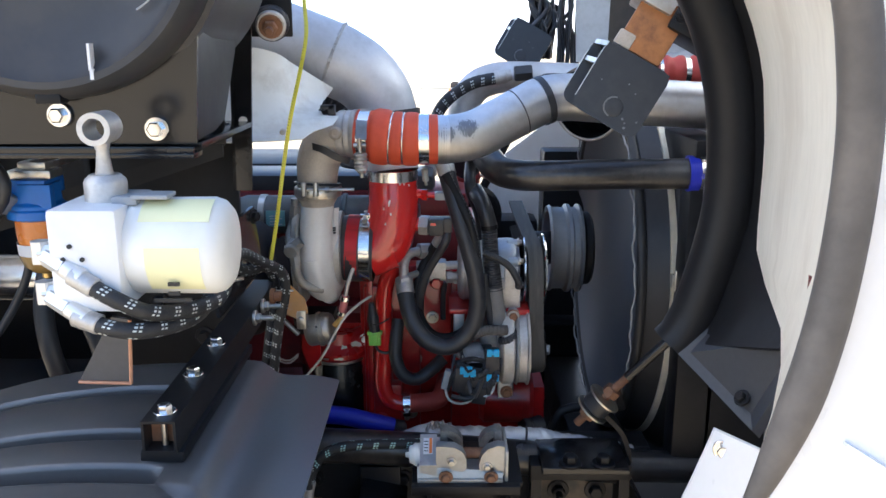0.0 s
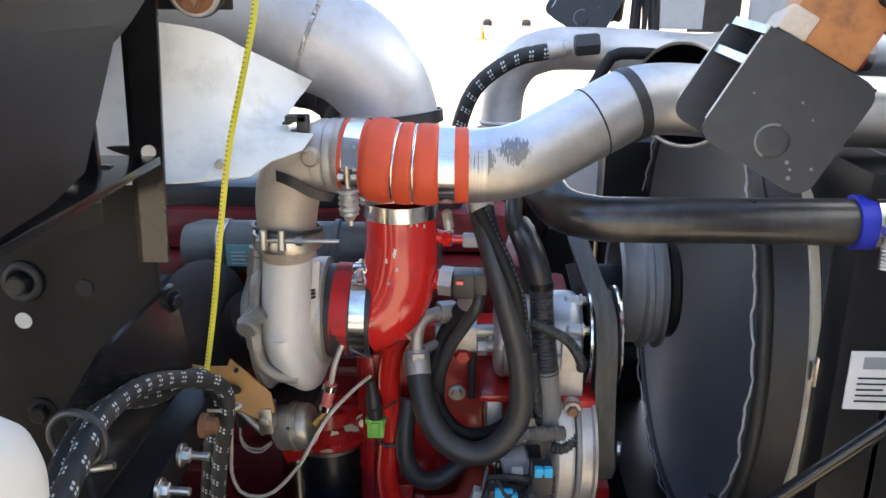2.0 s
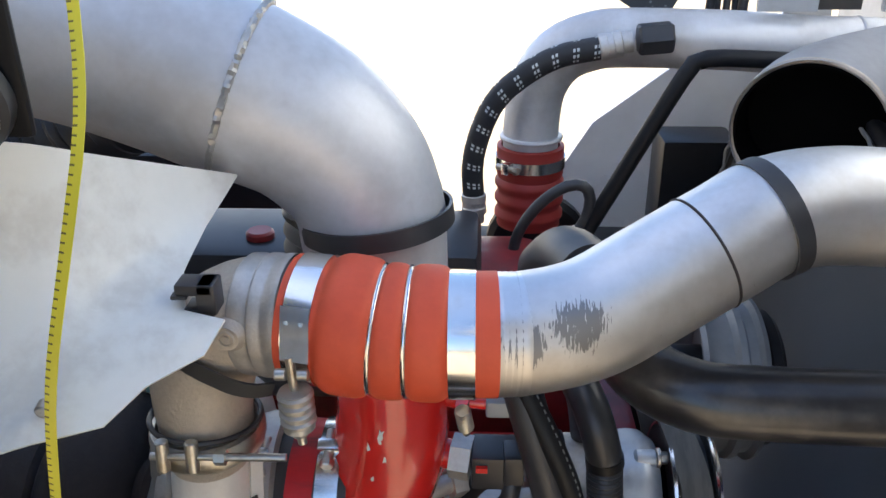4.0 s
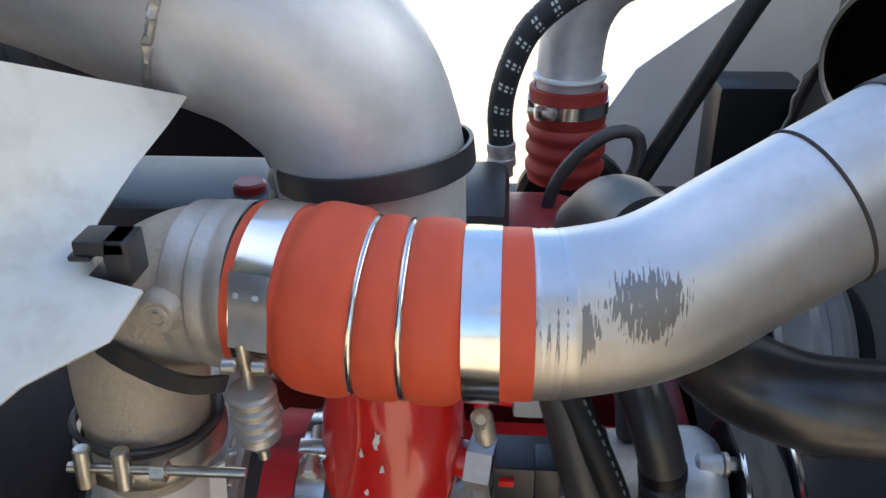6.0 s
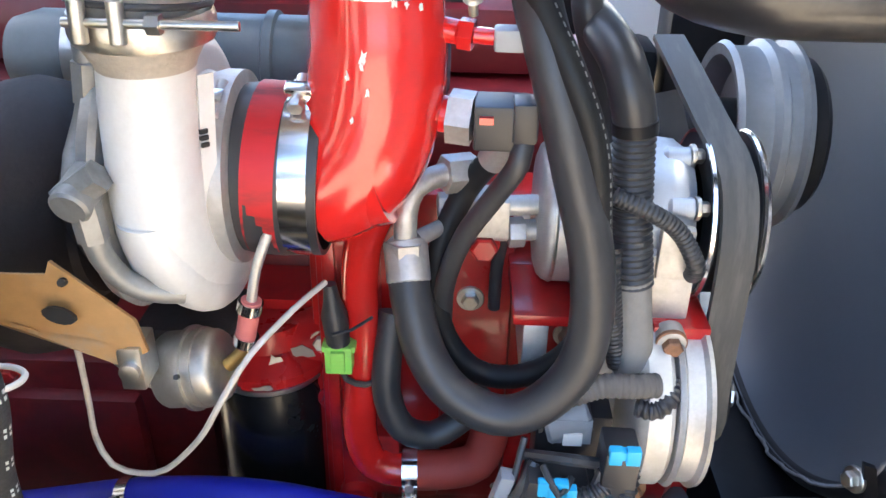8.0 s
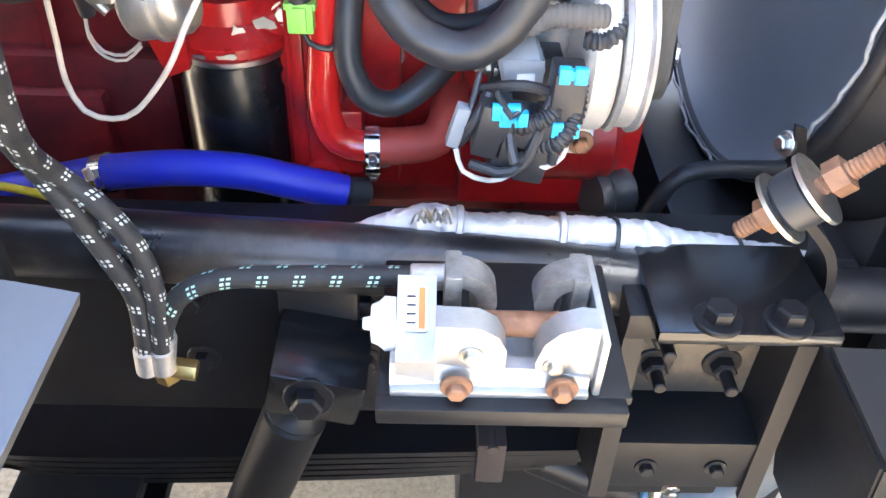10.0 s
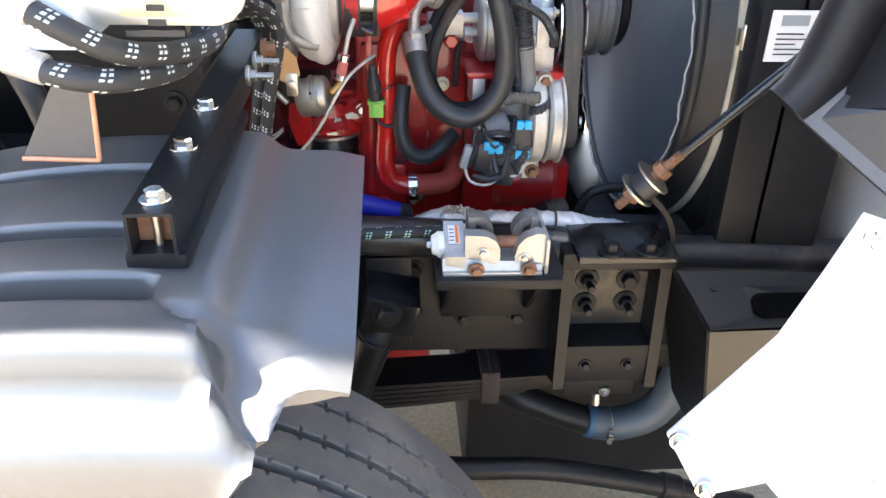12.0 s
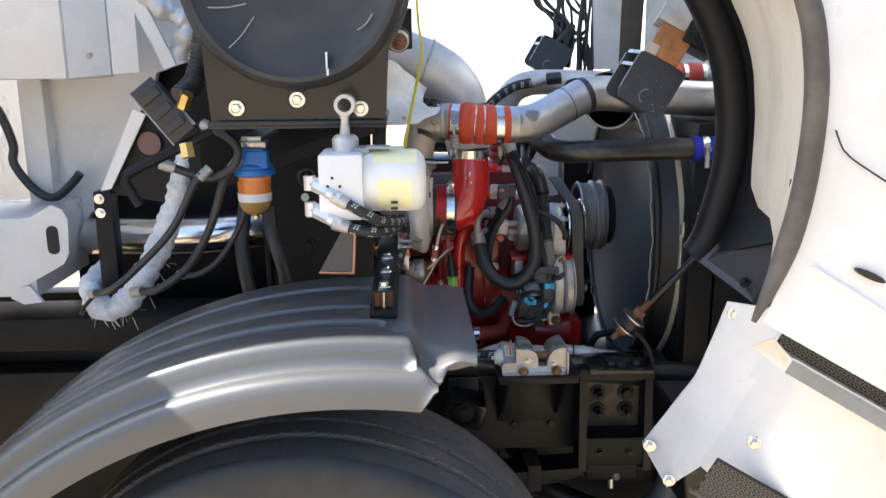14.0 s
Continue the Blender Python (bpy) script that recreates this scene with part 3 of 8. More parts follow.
def build_turbocharger():
    t = thing("turbocharger", (-0.27, 1.62, 1.17), "turbocharger with pale cast compressor housing", "turbocharger")
    c = Vector((-0.246, 1.603, 1.303))
    # the scroll grows from its tongue round to the outlet, which leaves upwards on the near side
    bm = bmesh.new()
    rings, n, sub = [], 56, 20
    for i in range(n + 1):
        f = i / n
        a = radians(180 + 345 - 345 * f)
        small = 0.021 + 0.0075 * f
        big = 0.082
        ctr = c + Vector((0, math.cos(a), math.sin(a))) * big
        out = Vector((0, math.cos(a), math.sin(a)))
        rings.append([bm.verts.new(ctr + out * small * math.cos(2 * math.pi * k / sub) * 1.12 + Vector((1, 0, 0)) * small * math.sin(2 * math.pi * k / sub) * 0.82) for k in range(sub)])
    for p, q in zip(rings, rings[1:]):
        for k in range(sub):
            bm.faces.new((p[k], p[(k + 1) % sub], q[(k + 1) % sub], q[k]))
    for v in bm.verts:      # the lower half leans towards the inlet
        v.co.x += 0.2 * max(0.0, c.z - v.co.z)
    bm.faces.new(rings[0])
    bm.faces.new(rings[-1])
    disc = lathe(c - Vector((0.022, 0, 0)), c + Vector((1, 0, 0)), [(0, 0.085), (0.01, 0.088), (0.03, 0.08), (0.05, 0.066)], 48)
    part("compressor_housing", join(bm, disc, tube([(-0.224, 1.650, 1.236), (-0.229, 1.612, 1.226), (-0.235, 1.572, 1.232), (-0.240, 1.540, 1.258), (-0.242, 1.525, 1.295), (-0.241, 1.524, 1.33), (-0.2395, 1.525, 1.37), (-0.2355, 1.525, 1.412)], lambda f, d: 0.0255 + 0.0060 * min(1.0, f / 0.4) - 0.0010 * max(0.0, (f - 0.5) / 0.5), 36)), M_VOLUTE, t, "pale sand-cast scroll")
    part("outlet_cone", lathe((-0.2358, 1.525, 1.405), (-0.234, 1.525, 2), [(0, 0.0308), (0.004, 0.0320), (0.012, 0.0365), (0.018, 0.0390), (0.024, 0.0395)], 36), M_CASTTAN, t, "brassy tan cast outlet cone")
    part("backplate", lathe(c - Vector((0.042, 0, 0)), c + Vector((1, 0, 0)), [(0, 0.100), (0.003, 0.106), (0.012, 0.110), (0.016, 0.106)], 56), M_CAST, t)
    part("inlet_flange", join(lathe(c + Vector((0.02, 0, 0)), c + Vector((1, 0, 0)), [(0, 0.07), (0.012, 0.074), (0.026, 0.074), (0.028, 0.062), (0.045, 0.058)], 44)), M_CAST, t)
    part("rating_plate", plate([(-0.2075, 1.530, 1.398), (-0.1995, 1.538, 1.398), (-0.207, 1.538, 1.300), (-0.215, 1.530, 1.300)], (0.7, -0.7, 0), 0.003), M_VOLUTE, t, bevel=0.001)
    for z in (1.349, 1.354, 1.3585):
        part("print_bar", plate([(-0.2103, 1.5292, z), (-0.2065, 1.533, z), (-0.2063, 1.533, z + 0.003), (-0.2101, 1.5292, z + 0.003)], (0.7, -0.7, 0), 0.004), M_INK, t)
    part("turbine_housing", join(torus((-0.40, 1.66, 1.225), (1, 0, 0), 0.072, 0.05, 44, 16), cyl((-0.46, 1.66, 1.225), (-0.345, 1.66, 1.225), 0.075, 36, 0.01), cyl((-0.36, 1.66, 1.225), (-0.30, 1.62, 1.28), 0.05, 28)), M_IRON, t, "dark heat-stained iron turbine housing")
    part("exhaust_collar", join(cyl((-0.50, 1.66, 1.225), (-0.445, 1.66, 1.225), 0.098, 40, 0.006), cyl((-0.56, 1.66, 1.225), (-0.49, 1.66, 1.225), 0.07, 36)), M_IRON, t)
    part("oil_line", tube([(-0.280, 1.54, 1.415), (-0.283, 1.54, 1.378), (-0.291, 1.53, 1.350), (-0.287, 1.505, 1.335), (-0.276, 1.49, 1.30), (-0.272, 1.50, 1.268), (-0.254, 1.505, 1.250), (-0.230, 1.515, 1.243)], 0.0085, 14), M_OILLINE, t, "grey oil line")
    part("oil_fitting", join(cyl((-0.290, 1.49, 1.325), (-0.264, 1.492, 1.343), 0.0115, 6), cyl((-0.282, 1.478, 1.324), (-0.278, 1.51, 1.335), 0.0135, 20, 0.002), cyl((-0.277, 1.49, 1.325), (-0.275, 1.49, 1.297), 0.0105, 6)), M_OILLINE, t)
    part("oil_union", cyl((-0.280, 1.54, 1.402), (-0.2835, 1.54, 1.374), 0.0110, 6), M_OILLINE, t)
    return t


build_turbocharger()


def build_wastegate():
    t = thing("wastegate_actuator", (-0.245, 1.55, 1.12), "dull steel wastegate canister on a tan bracket", "actuator")
    a, b = Vector((-0.268, 1.549, 1.146)), Vector((-0.212, 1.543, 1.158))
    part("canister", lathe(a, b, [(0, 0.010), (0, 0.026), (0.002, 0.0295), (0.005, 0.031), (0.024, 0.031), (0.0245, 0.0342), (0.0265, 0.0346), (0.0285, 0.0344), (0.029, 0.0312), (0.034, 0.0312), (0.0345, 0.0322), (0.037, 0.0322), (0.0375, 0.0308), (0.046, 0.030), (0.050, 0.0275), (0.052, 0.023), (0.052, 0.008)], 48), M_TIN, t)
    part("vent_hole", cyl(a + Vector((0.022, -0.034, 0.020)), a + Vector((0.022, -0.037, 0.022)), 0.0022, 10), M_INK, t)
    part("bracket", plate([(-0.47, 1.505, 1.278), (-0.345, 1.490, 1.268), (-0.313, 1.488, 1.270), (-0.308, 1.487, 1.281), (-0.262, 1.497, 1.229), (-0.258, 1.500, 1.200), (-0.278, 1.497, 1.188), (-0.330, 1.482, 1.226), (-0.365, 1.484, 1.240), (-0.47, 1.495, 1.256)], (0, 1, -0.3), 0.004), M_YELPAINT, t, "chipped tan painted bracket", bevel=0.001)
    part("bracket_flange", plate([(-0.385, 1.487, 1.240), (-0.330, 1.484, 1.224), (-0.278, 1.499, 1.187), (-0.282, 1.530, 1.180), (-0.335, 1.525, 1.215), (-0.385, 1.525, 1.232)], (0, 0, 1), 0.004), M_YELPAINT, t)
    part("bracket_hole", plate([(-0.307 + 0.011 * math.cos(k * 0.524) + 0.003 * math.sin(k * 0.524), 1.4815, 1.241 + 0.006 * math.sin(k * 0.524) - 0.004 * math.cos(k * 0.524)) for k in range(12)], (0, 1, -0.3), 0.004), M_INK, t)
    part("bracket_hole", cyl((-0.301, 1.484, 1.266), (-0.301, 1.488, 1.265), 0.003, 12), M_INK, t)
    part("clevis", join(box(-0.280, -0.262, 1.495, 1.525, 1.168, 1.205), cyl((-0.271, 1.49, 1.186), (-0.271, 1.525, 1.186), 0.008, 12)), M_ZINC, t, bevel=0.002)
    part("rod", cyl((-0.285, 1.540, 1.142), (-0.37, 1.555, 1.222), 0.005, 12), M_ZINC, t)
    part("nipple", cyl((-0.214, 1.54, 1.160), (-0.196, 1.54, 1.178), 0.006, 12), M_BRASS, t)
    part("mount", box(-0.30, -0.22, 1.57, 1.64, 1.13, 1.17), M_IRON, t, bevel=0.004)
    part("wire_sleeve", tube([(-0.325, 1.52, 1.225), (-0.327, 1.53, 1.18), (-0.334, 1.54, 1.11), (-0.338, 1.545, 1.075), (-0.328, 1.543, 1.046), (-0.303, 1.54, 1.040), (-0.275, 1.53, 1.056), (-0.237, 1.516, 1.104), (-0.212, 1.51, 1.150), (-0.190, 1.52, 1.185), (-0.165, 1.56, 1.20), (-0.145, 1.60, 1.203)], 0.0026, 10), M_WIRE, t, "off-white sleeved wire")
    part("plug_cap", tube([(-0.352, 1.64, 1.14), (-0.352, 1.65, 1.11), (-0.353, 1.66, 1.085)], 0.008, 14), M_RUBBER, t)
    for k in (0, 1):
        part("plug_wire", tube([(-0.352, 1.655, 1.10), (-0.358, 1.66, 1.065 - 0.006 * k), (-0.350, 1.668, 1.040 - 0.006 * k), (-0.330, 1.67, 1.036 - 0.006 * k), (-0.312, 1.67, 1.050 - 0.004 * k)], 0.0018, 8), M_WIRE, t)
    part("pressure_hose", tube([(-0.199, 1.54, 1.180), (-0.196, 1.54, 1.196), (-0.190, 1.54, 1.222)], 0.008, 14), M_PINK, t, "faded red pressure hose")
    part("hose_clip", join(cyl((-0.193, 1.54, 1.212), (-0.1905, 1.54, 1.221), 0.0098, 16), cyl((-0.1990, 1.54, 1.182), (-0.1965, 1.54, 1.190), 0.0098, 16)), M_STEEL, t)
    part("hose_pipe", tube([(-0.190, 1.54, 1.222), (-0.184, 1.54, 1.25), (-0.174, 1.545, 1.277)], 0.004, 10), M_CAST, t)
    return t


build_wastegate()


def build_charge_pipe():
    t = thing("charge_air_pipe", (0.2, 1.57, 1.53), "satin aluminium charge air pipe with weld seams", "pipe")
    path = [(-0.034, 1.5135, 1.5295), (0.004, 1.516, 1.529), (0.055, 1.527, 1.536), (0.105, 1.545, 1.558), (0.155, 1.562, 1.582), (0.190, 1.575, 1.597), (0.235, 1.585, 1.601), (0.30, 1.59, 1.597), (0.40, 1.595, 1.590), (0.55, 1.60, 1.583), (0.80, 1.60, 1.578)]
    part("tube", tube(path, 0.0442, 44, 0.006), M_SCUFF, t)
    for i, (p, q) in enumerate((((0.139, 1.5565, 1.5745), (0.149, 1.560, 1.579)),)):
        part("weld_seam", torus(p, Vector(q) - Vector(p), 0.0442, 0.0011, 64, 8), M_IRON, t, "rough weld bead")
    part("rubber_band", lathe((0.181, 1.5718, 1.5932), (0.195, 1.5765, 1.598), [(0, 0.0440), (0, 0.0464), (0.013, 0.0464), (0.013, 0.0440)], 48, False), M_RUBBER, t, "black rubber band")
    part("bead", lathe((-0.012, 1.5147, 1.5292), (0.010, 1.5164, 1.529), [(0.0, 0.0440)] + [(0.002 + 0.0022 * i, 0.0441 + 0.0006 * (i % 2)) for i in range(8)] + [(0.022, 0.0440)], 48, False), M_ALU, t)
    return t


build_charge_pipe()


def build_hump_hose():
    t = thing("hump_hose", (-0.09, 1.515, 1.485), "orange silicone hump hose with steel rings", "hose")
    # the hose bends back a little towards the turbocharger
    axis = [(-0.156, 1.5217, 1.5375), (-0.130, 1.518, 1.536), (-0.0945, 1.5147, 1.5315), (-0.0725, 1.5139, 1.5305), (-0.044, 1.5135, 1.5295), (-0.025, 1.5135, 1.5295), (-0.010, 1.514, 1.5295)]
    rail = spline(axis, 0.0012)
    run = [0.0]
    for p, q in zip(rail, rail[1:]):
        run.append(run[-1] + (q - p).length)

    def along(x):
        """Distance along the hose, point and direction where its axis crosses x."""
        i = min(range(1, len(rail) - 1), key=lambda k: abs(rail[k].x - x))
        return run[i], rail[i], (rail[i + 1] - rail[i - 1]).normalized()

    marks = [along(x)[0] for x in (-0.130, -0.0945, -0.0725, -0.044)]

    def radius(f, d):
        for k, (r, pinch) in enumerate(((0.0512, 0.0052), (0.0492, 0.0045), (0.0492, 0.0042))):
            if marks[k] <= d < marks[k + 1]:
                u = 2 * (d - marks[k]) / (marks[k + 1] - marks[k]) - 1
                return r - pinch * abs(u) ** 4.0
        return 0.0458 if d < marks[0] else 0.0452

    part("sleeve", tube(axis, radius, 56, 0.0012, hollow=0.94), M_ORANGE, t)
    for x in (-0.0945, -0.0725):
        s, c, ax = along(x)
        part("ring", torus(c, ax, 0.0462, 0.0022, 48, 10), M_STEEL, t, "bright steel wire ring")
    # constant-tension clamps: a wide band, a bolt bridge and a spring stack
    for x, w, spring in ((-0.1405, 0.0195, True), (-0.0345, 0.0185, False)):
        s, c, ax = along(x)
        band = part("clamp", lathe(c - ax * w / 2, c + ax * w / 2, [(0, 0.0455), (0, 0.0476), (w, 0.0476), (w, 0.0455)] if spring else [(0, 0.045), (0, 0.0464), (w, 0.0464), (w, 0.045)], 56, False), M_STEEL, t, "bright steel band clamp")
        if spring:
            tongue = bmesh.new()
            arc = [(0.0492, a) for a in range(38, 10, -4)] + [(0.0505, 8), (0.0525, 2), (0.0545, -3)]
            strips = [[tongue.verts.new(c + ax * u + Vector((0, -r * math.cos(radians(a)), r * math.sin(radians(a))))) for u in (-0.0150, -0.0143, 0.0043, 0.0050)] for r, a in arc]
            for p, q in zip(strips, strips[1:]):
                for k in range(3):
                    tongue.faces.new((p[k], p[k + 1], q[k + 1], q[k]))
            bmesh.ops.solidify(tongue, geom=tongue.faces[:], thickness=0.0014)
            part("clamp_tongue", tongue, M_ALU, band)
            for u in (-0.010, 0.0):
                part("rivet_dent", cyl(c + ax * u + Vector((0, -0.0455, 0.0215)), c + ax * u + Vector((0, -0.0466, 0.022)), 0.0016, 12), M_ZINC, band)
            f = Vector((-0.148, 1.4665, 1.524))
            for u in (-0.0115, 0.0035):
                part("trunnion", cyl(f + Vector((u, 0, 0)), f + Vector((u + 0.008, 0, 0)), 0.0043, 16, 0.0008), M_ZINC, band)
            g, h = f + Vector((-0.001, 0.002, 0.013)), Vector((-0.1455, 1.4685, 1.466))
            part("clamp_screw", cyl(g, h, 0.0033, 14), M_ZINC, band)
            s0, s1 = f + Vector((0.0005, 0.002, -0.013)), Vector((-0.1465, 1.4685, 1.474))
            coil = [(0.0, 0.0065), (0.001, 0.0112)] + [(0.002 + 0.0017 * k, 0.0126 if k % 4 in (1, 2) else 0.0108) for k in range(17)]
            part("coil_spring", lathe(s0, s1, coil + [(0.0315, 0.0112), (0.034, 0.0075), (0.038, 0.0055)], 28), M_GALV, band)
        else:
            f = c + Vector((0, -0.020, -0.047))
            part("clamp_screw", cyl(f + Vector((0, -0.004, -0.004)), f + Vector((0.003, 0.015, -0.036)), 0.003, 12), M_TIN, band)
            part("coil_spring", lathe(f + Vector((0, 0, -0.004)), f + Vector((0.003, 0.012, -0.03)), [(0.0008 + 0.0022 * k, 0.0062 if k % 2 else 0.005) for k in range(12)], 20), M_TIN, band)
    return t


build_hump_hose()


def build_outlet_elbow():
    t = thing("compressor_outlet_elbow", (-0.235, 1.525, 1.42), "sand-cast alloy elbow on the compressor outlet", "pipe")
    path = [(-0.234, 1.525, 1.425), (-0.234, 1.5255, 1.460), (-0.230, 1.527, 1.492), (-0.216, 1.5285, 1.519), (-0.193, 1.527, 1.534), (-0.172, 1.5243, 1.5375), (-0.150, 1.521, 1.5375)]
    part("elbow", tube(path, lambda f, d: 0.0348 + 0.0077 * min(1, f * 1.7), 40, 0.005), M_CASTTAN, t)
    a, b = Vector((-0.190, 1.5268, 1.5365)), Vector((-0.156, 1.5218, 1.5375))
    part("collar", lathe(a, b, [(0, 0.0425), (0.002, 0.0445), (0.010, 0.0450), (0.012, 0.0438), (0.015, 0.0438), (0.017, 0.0455), (0.022, 0.0455), (0.024, 0.0442), (0.027, 0.0442), (0.029, 0.0456), (0.036, 0.0456)], 48, False), M_CAST, t)
    p, n = Vector((-0.1925, 1.484, 1.5435)), Vector((-0.10, -1.0, 0.06)).normalized()
    part("boss", join(lathe(p + n * -0.012, p + n * 9, [(0, 0.0125), (0.013, 0.0120), (0.0165, 0.0095), (0.0185, 0.0085)], 28), torus(p + n * 0.0068, n, 0.0052, 0.0011, 24, 6), cyl(p + n * 0.004, p + n * 0.0078, 0.0026, 12)), M_CASTTAN, t, "cast boss with a plug screw")
    part("strap", tube([(-0.238, 1.553, 1.513), (-0.252, 1.524, 1.5185), (-0.243, 1.498, 1.520), (-0.223, 1.4835, 1.517), (-0.207, 1.4805, 1.510), (-0.194, 1.4820, 1.502), (-0.181, 1.4860, 1.4965), (-0.170, 1.494, 1.493)], 0, flat=(0.0022, 0.0125), up=(0, 0, 1)), M_RUBBER, t, "black rubber strap")
    part("v_band", lathe((-0.234, 1.525, 1.422), (-0.234, 1.525, 2), [(0, 0.039), (0.001, 0.0430), (0.006, 0.0445), (0.014, 0.0445), (0.019, 0.0430), (0.020, 0.039)], 44, False), M_ZINC, t, "steel V-band clamp")
    part("gasket", torus((-0.234, 1.525, 1.4465), (0.05, 0.1, 1), 0.0420, 0.0022, 48, 8), M_RUBBER, t, "black gasket edge")
    for dx in (-0.020, 0.002):
        part("v_band_lug", cyl((-0.233 + dx, 1.478, 1.430), (-0.233 + dx, 1.481, 1.455), 0.005, 14, 0.001), M_ZINC, t)
    part("v_band_bolt", join(cyl((-0.262, 1.4795, 1.442), (-0.162, 1.481, 1.442), 0.0030, 12), cyl((-0.214, 1.480, 1.442), (-0.206, 1.480, 1.442), 0.0062, 6)), M_ZINC, t)
    return t


build_outlet_elbow()


def build_red_elbow():
    t = thing("intake_elbow", (-0.1, 1.6, 1.25), "glossy red painted intake elbow with chipped paint", "pipe")
    path = [(-0.100, 1.612, 1.455), (-0.099, 1.610, 1.425), (-0.098, 1.607, 1.395), (-0.102, 1.605, 1.36), (-0.112, 1.604, 1.328), (-0.130, 1.604, 1.306), (-0.146, 1.604, 1.300)]
    part("elbow", tube(path, lambda f, d: 0.047 + 0.009 * f, 44, 0.005, hollow=0.9), M_REDGLOSS, t)
    part("collar", lathe((-0.100, 1.612, 1.44), (-0.100, 1.612, 2), [(0, 0.048), (0, 0.0505), (0.02, 0.0505), (0.02, 0.048)], 44, False), M_STEEL, t, "bright steel band")
    rnd = random.Random(8)
    chips = (((-0.1031, 1.5581, 1.4042), (-0.07, -0.99, 0.13), 0.0045), ((-0.1045, 1.558, 1.398), (-0.1, -0.99, 0.13), 0.003), ((-0.1136, 1.5584, 1.3908), (-0.35, -0.93, 0.14), 0.0028), ((-0.1005, 1.5551, 1.3808), (-0.07, -0.99, 0.11), 0.0025), ((-0.1112, 1.5538, 1.3615), (-0.2, -0.97, 0.14), 0.0022), ((-0.0834, 1.5657, 1.4386), (0.35, -0.93, 0.12), 0.0035), ((-0.0668, 1.575, 1.4347), (0.7, -0.7, 0.13), 0.003), ((-0.0751, 1.5693, 1.437), (0.48, -0.87, 0.13), 0.0025))
    for at, nor, sz in chips:
        nor = Vector(nor).normalized()
        e1 = Vector((0, 0, 1)).cross(nor).normalized()
        e2 = nor.cross(e1)
        ring = [Vector(at) + nor * 0.0006 + (e1 * math.cos(k * 0.628) * 0.7 + e2 * math.sin(k * 0.628) * 1.3) * sz * rnd.uniform(0.35, 1.2) for k in range(10)]
        part("paint_chip", plate(ring, nor, 0.0008), M_SHIELD, t, "bare pale chip in the paint")
    part("sensor", join(cyl((-0.058, 1.605, 1.414), (-0.040, 1.60, 1.412), 0.009, 16, 0.001), cyl((-0.040, 1.60, 1.412), (-0.030, 1.598, 1.411), 0.0115, 6), cyl((-0.030, 1.598, 1.411), (-0.004, 1.596, 1.410), 0.006, 14)), M_REDGLOSS, t, "red painted sensor")
    part("sensor_plug", box(-0.016, 0.006, 1.586, 1.606, 1.402, 1.418), M_GREYP, t, bevel=0.003)
    part("pressure_sensor", join(cyl((-0.060, 1.605, 1.352), (-0.044, 1.60, 1.351), 0.014, 20, 0.001)), M_REDGLOSS, t)
    part("sensor_nut", cyl((-0.046, 1.60, 1.351), (-0.028, 1.597, 1.350), 0.0205, 6), M_CAST, t)
    part("sensor_connector", join(box(-0.028, 0.014, 1.575, 1.612, 1.333, 1.367), box(0.0, 0.018, 1.572, 1.60, 1.34, 1.37)), M_BLKP, t, bevel=0.003)
    part("connector_clip", box(-0.024, -0.014, 1.571, 1.576, 1.355, 1.360), M_REDGLOSS, t)
    return t


build_red_elbow()


def build_inlet_coupler():
    t = thing("inlet_coupler", (-0.19, 1.605, 1.245), "black and red rubber coupler on the compressor inlet", "hose")
    a, b = Vector((-0.214, 1.605, 1.303)), Vector((-0.137, 1.604, 1.300))
    part("sleeve", lathe(a, b, [(0, 0.056), (0, 0.063), (0.022, 0.0655), (0.026, 0.0665), (0.048, 0.0665), (0.052, 0.0655), (0.077, 0.064), (0.077, 0.06)], 48, False), M_RUBBER, t)
    bm = lathe(a + Vector((0.024, 0, 0)), b, [(0, 0.0668), (0.024, 0.0670)], 48, False)
    part("red_band", bm, mat("scuffed_red_rubber", (0.5, 0.012, 0.015), 0.5, vary=0.2, grain=70, dirt=(0.04, 0.02, 0.02), dirt_amount=0.9, dirt_scale=26, streak=(0.25, 1, 1)), t, "scuffed red wrap")
    ring_clamp(t, a + Vector((0.060, 0, 0)), (1, 0, -0.03), 0.0655, 0.020, screw=(0, -0.35, 1))
    ring_clamp(t, a + Vector((0.004, 0, 0)), (1, 0, -0.03), 0.064, 0.008, material=M_ZINC, screw=(0, -0.5, 1))
    return t


build_inlet_coupler()


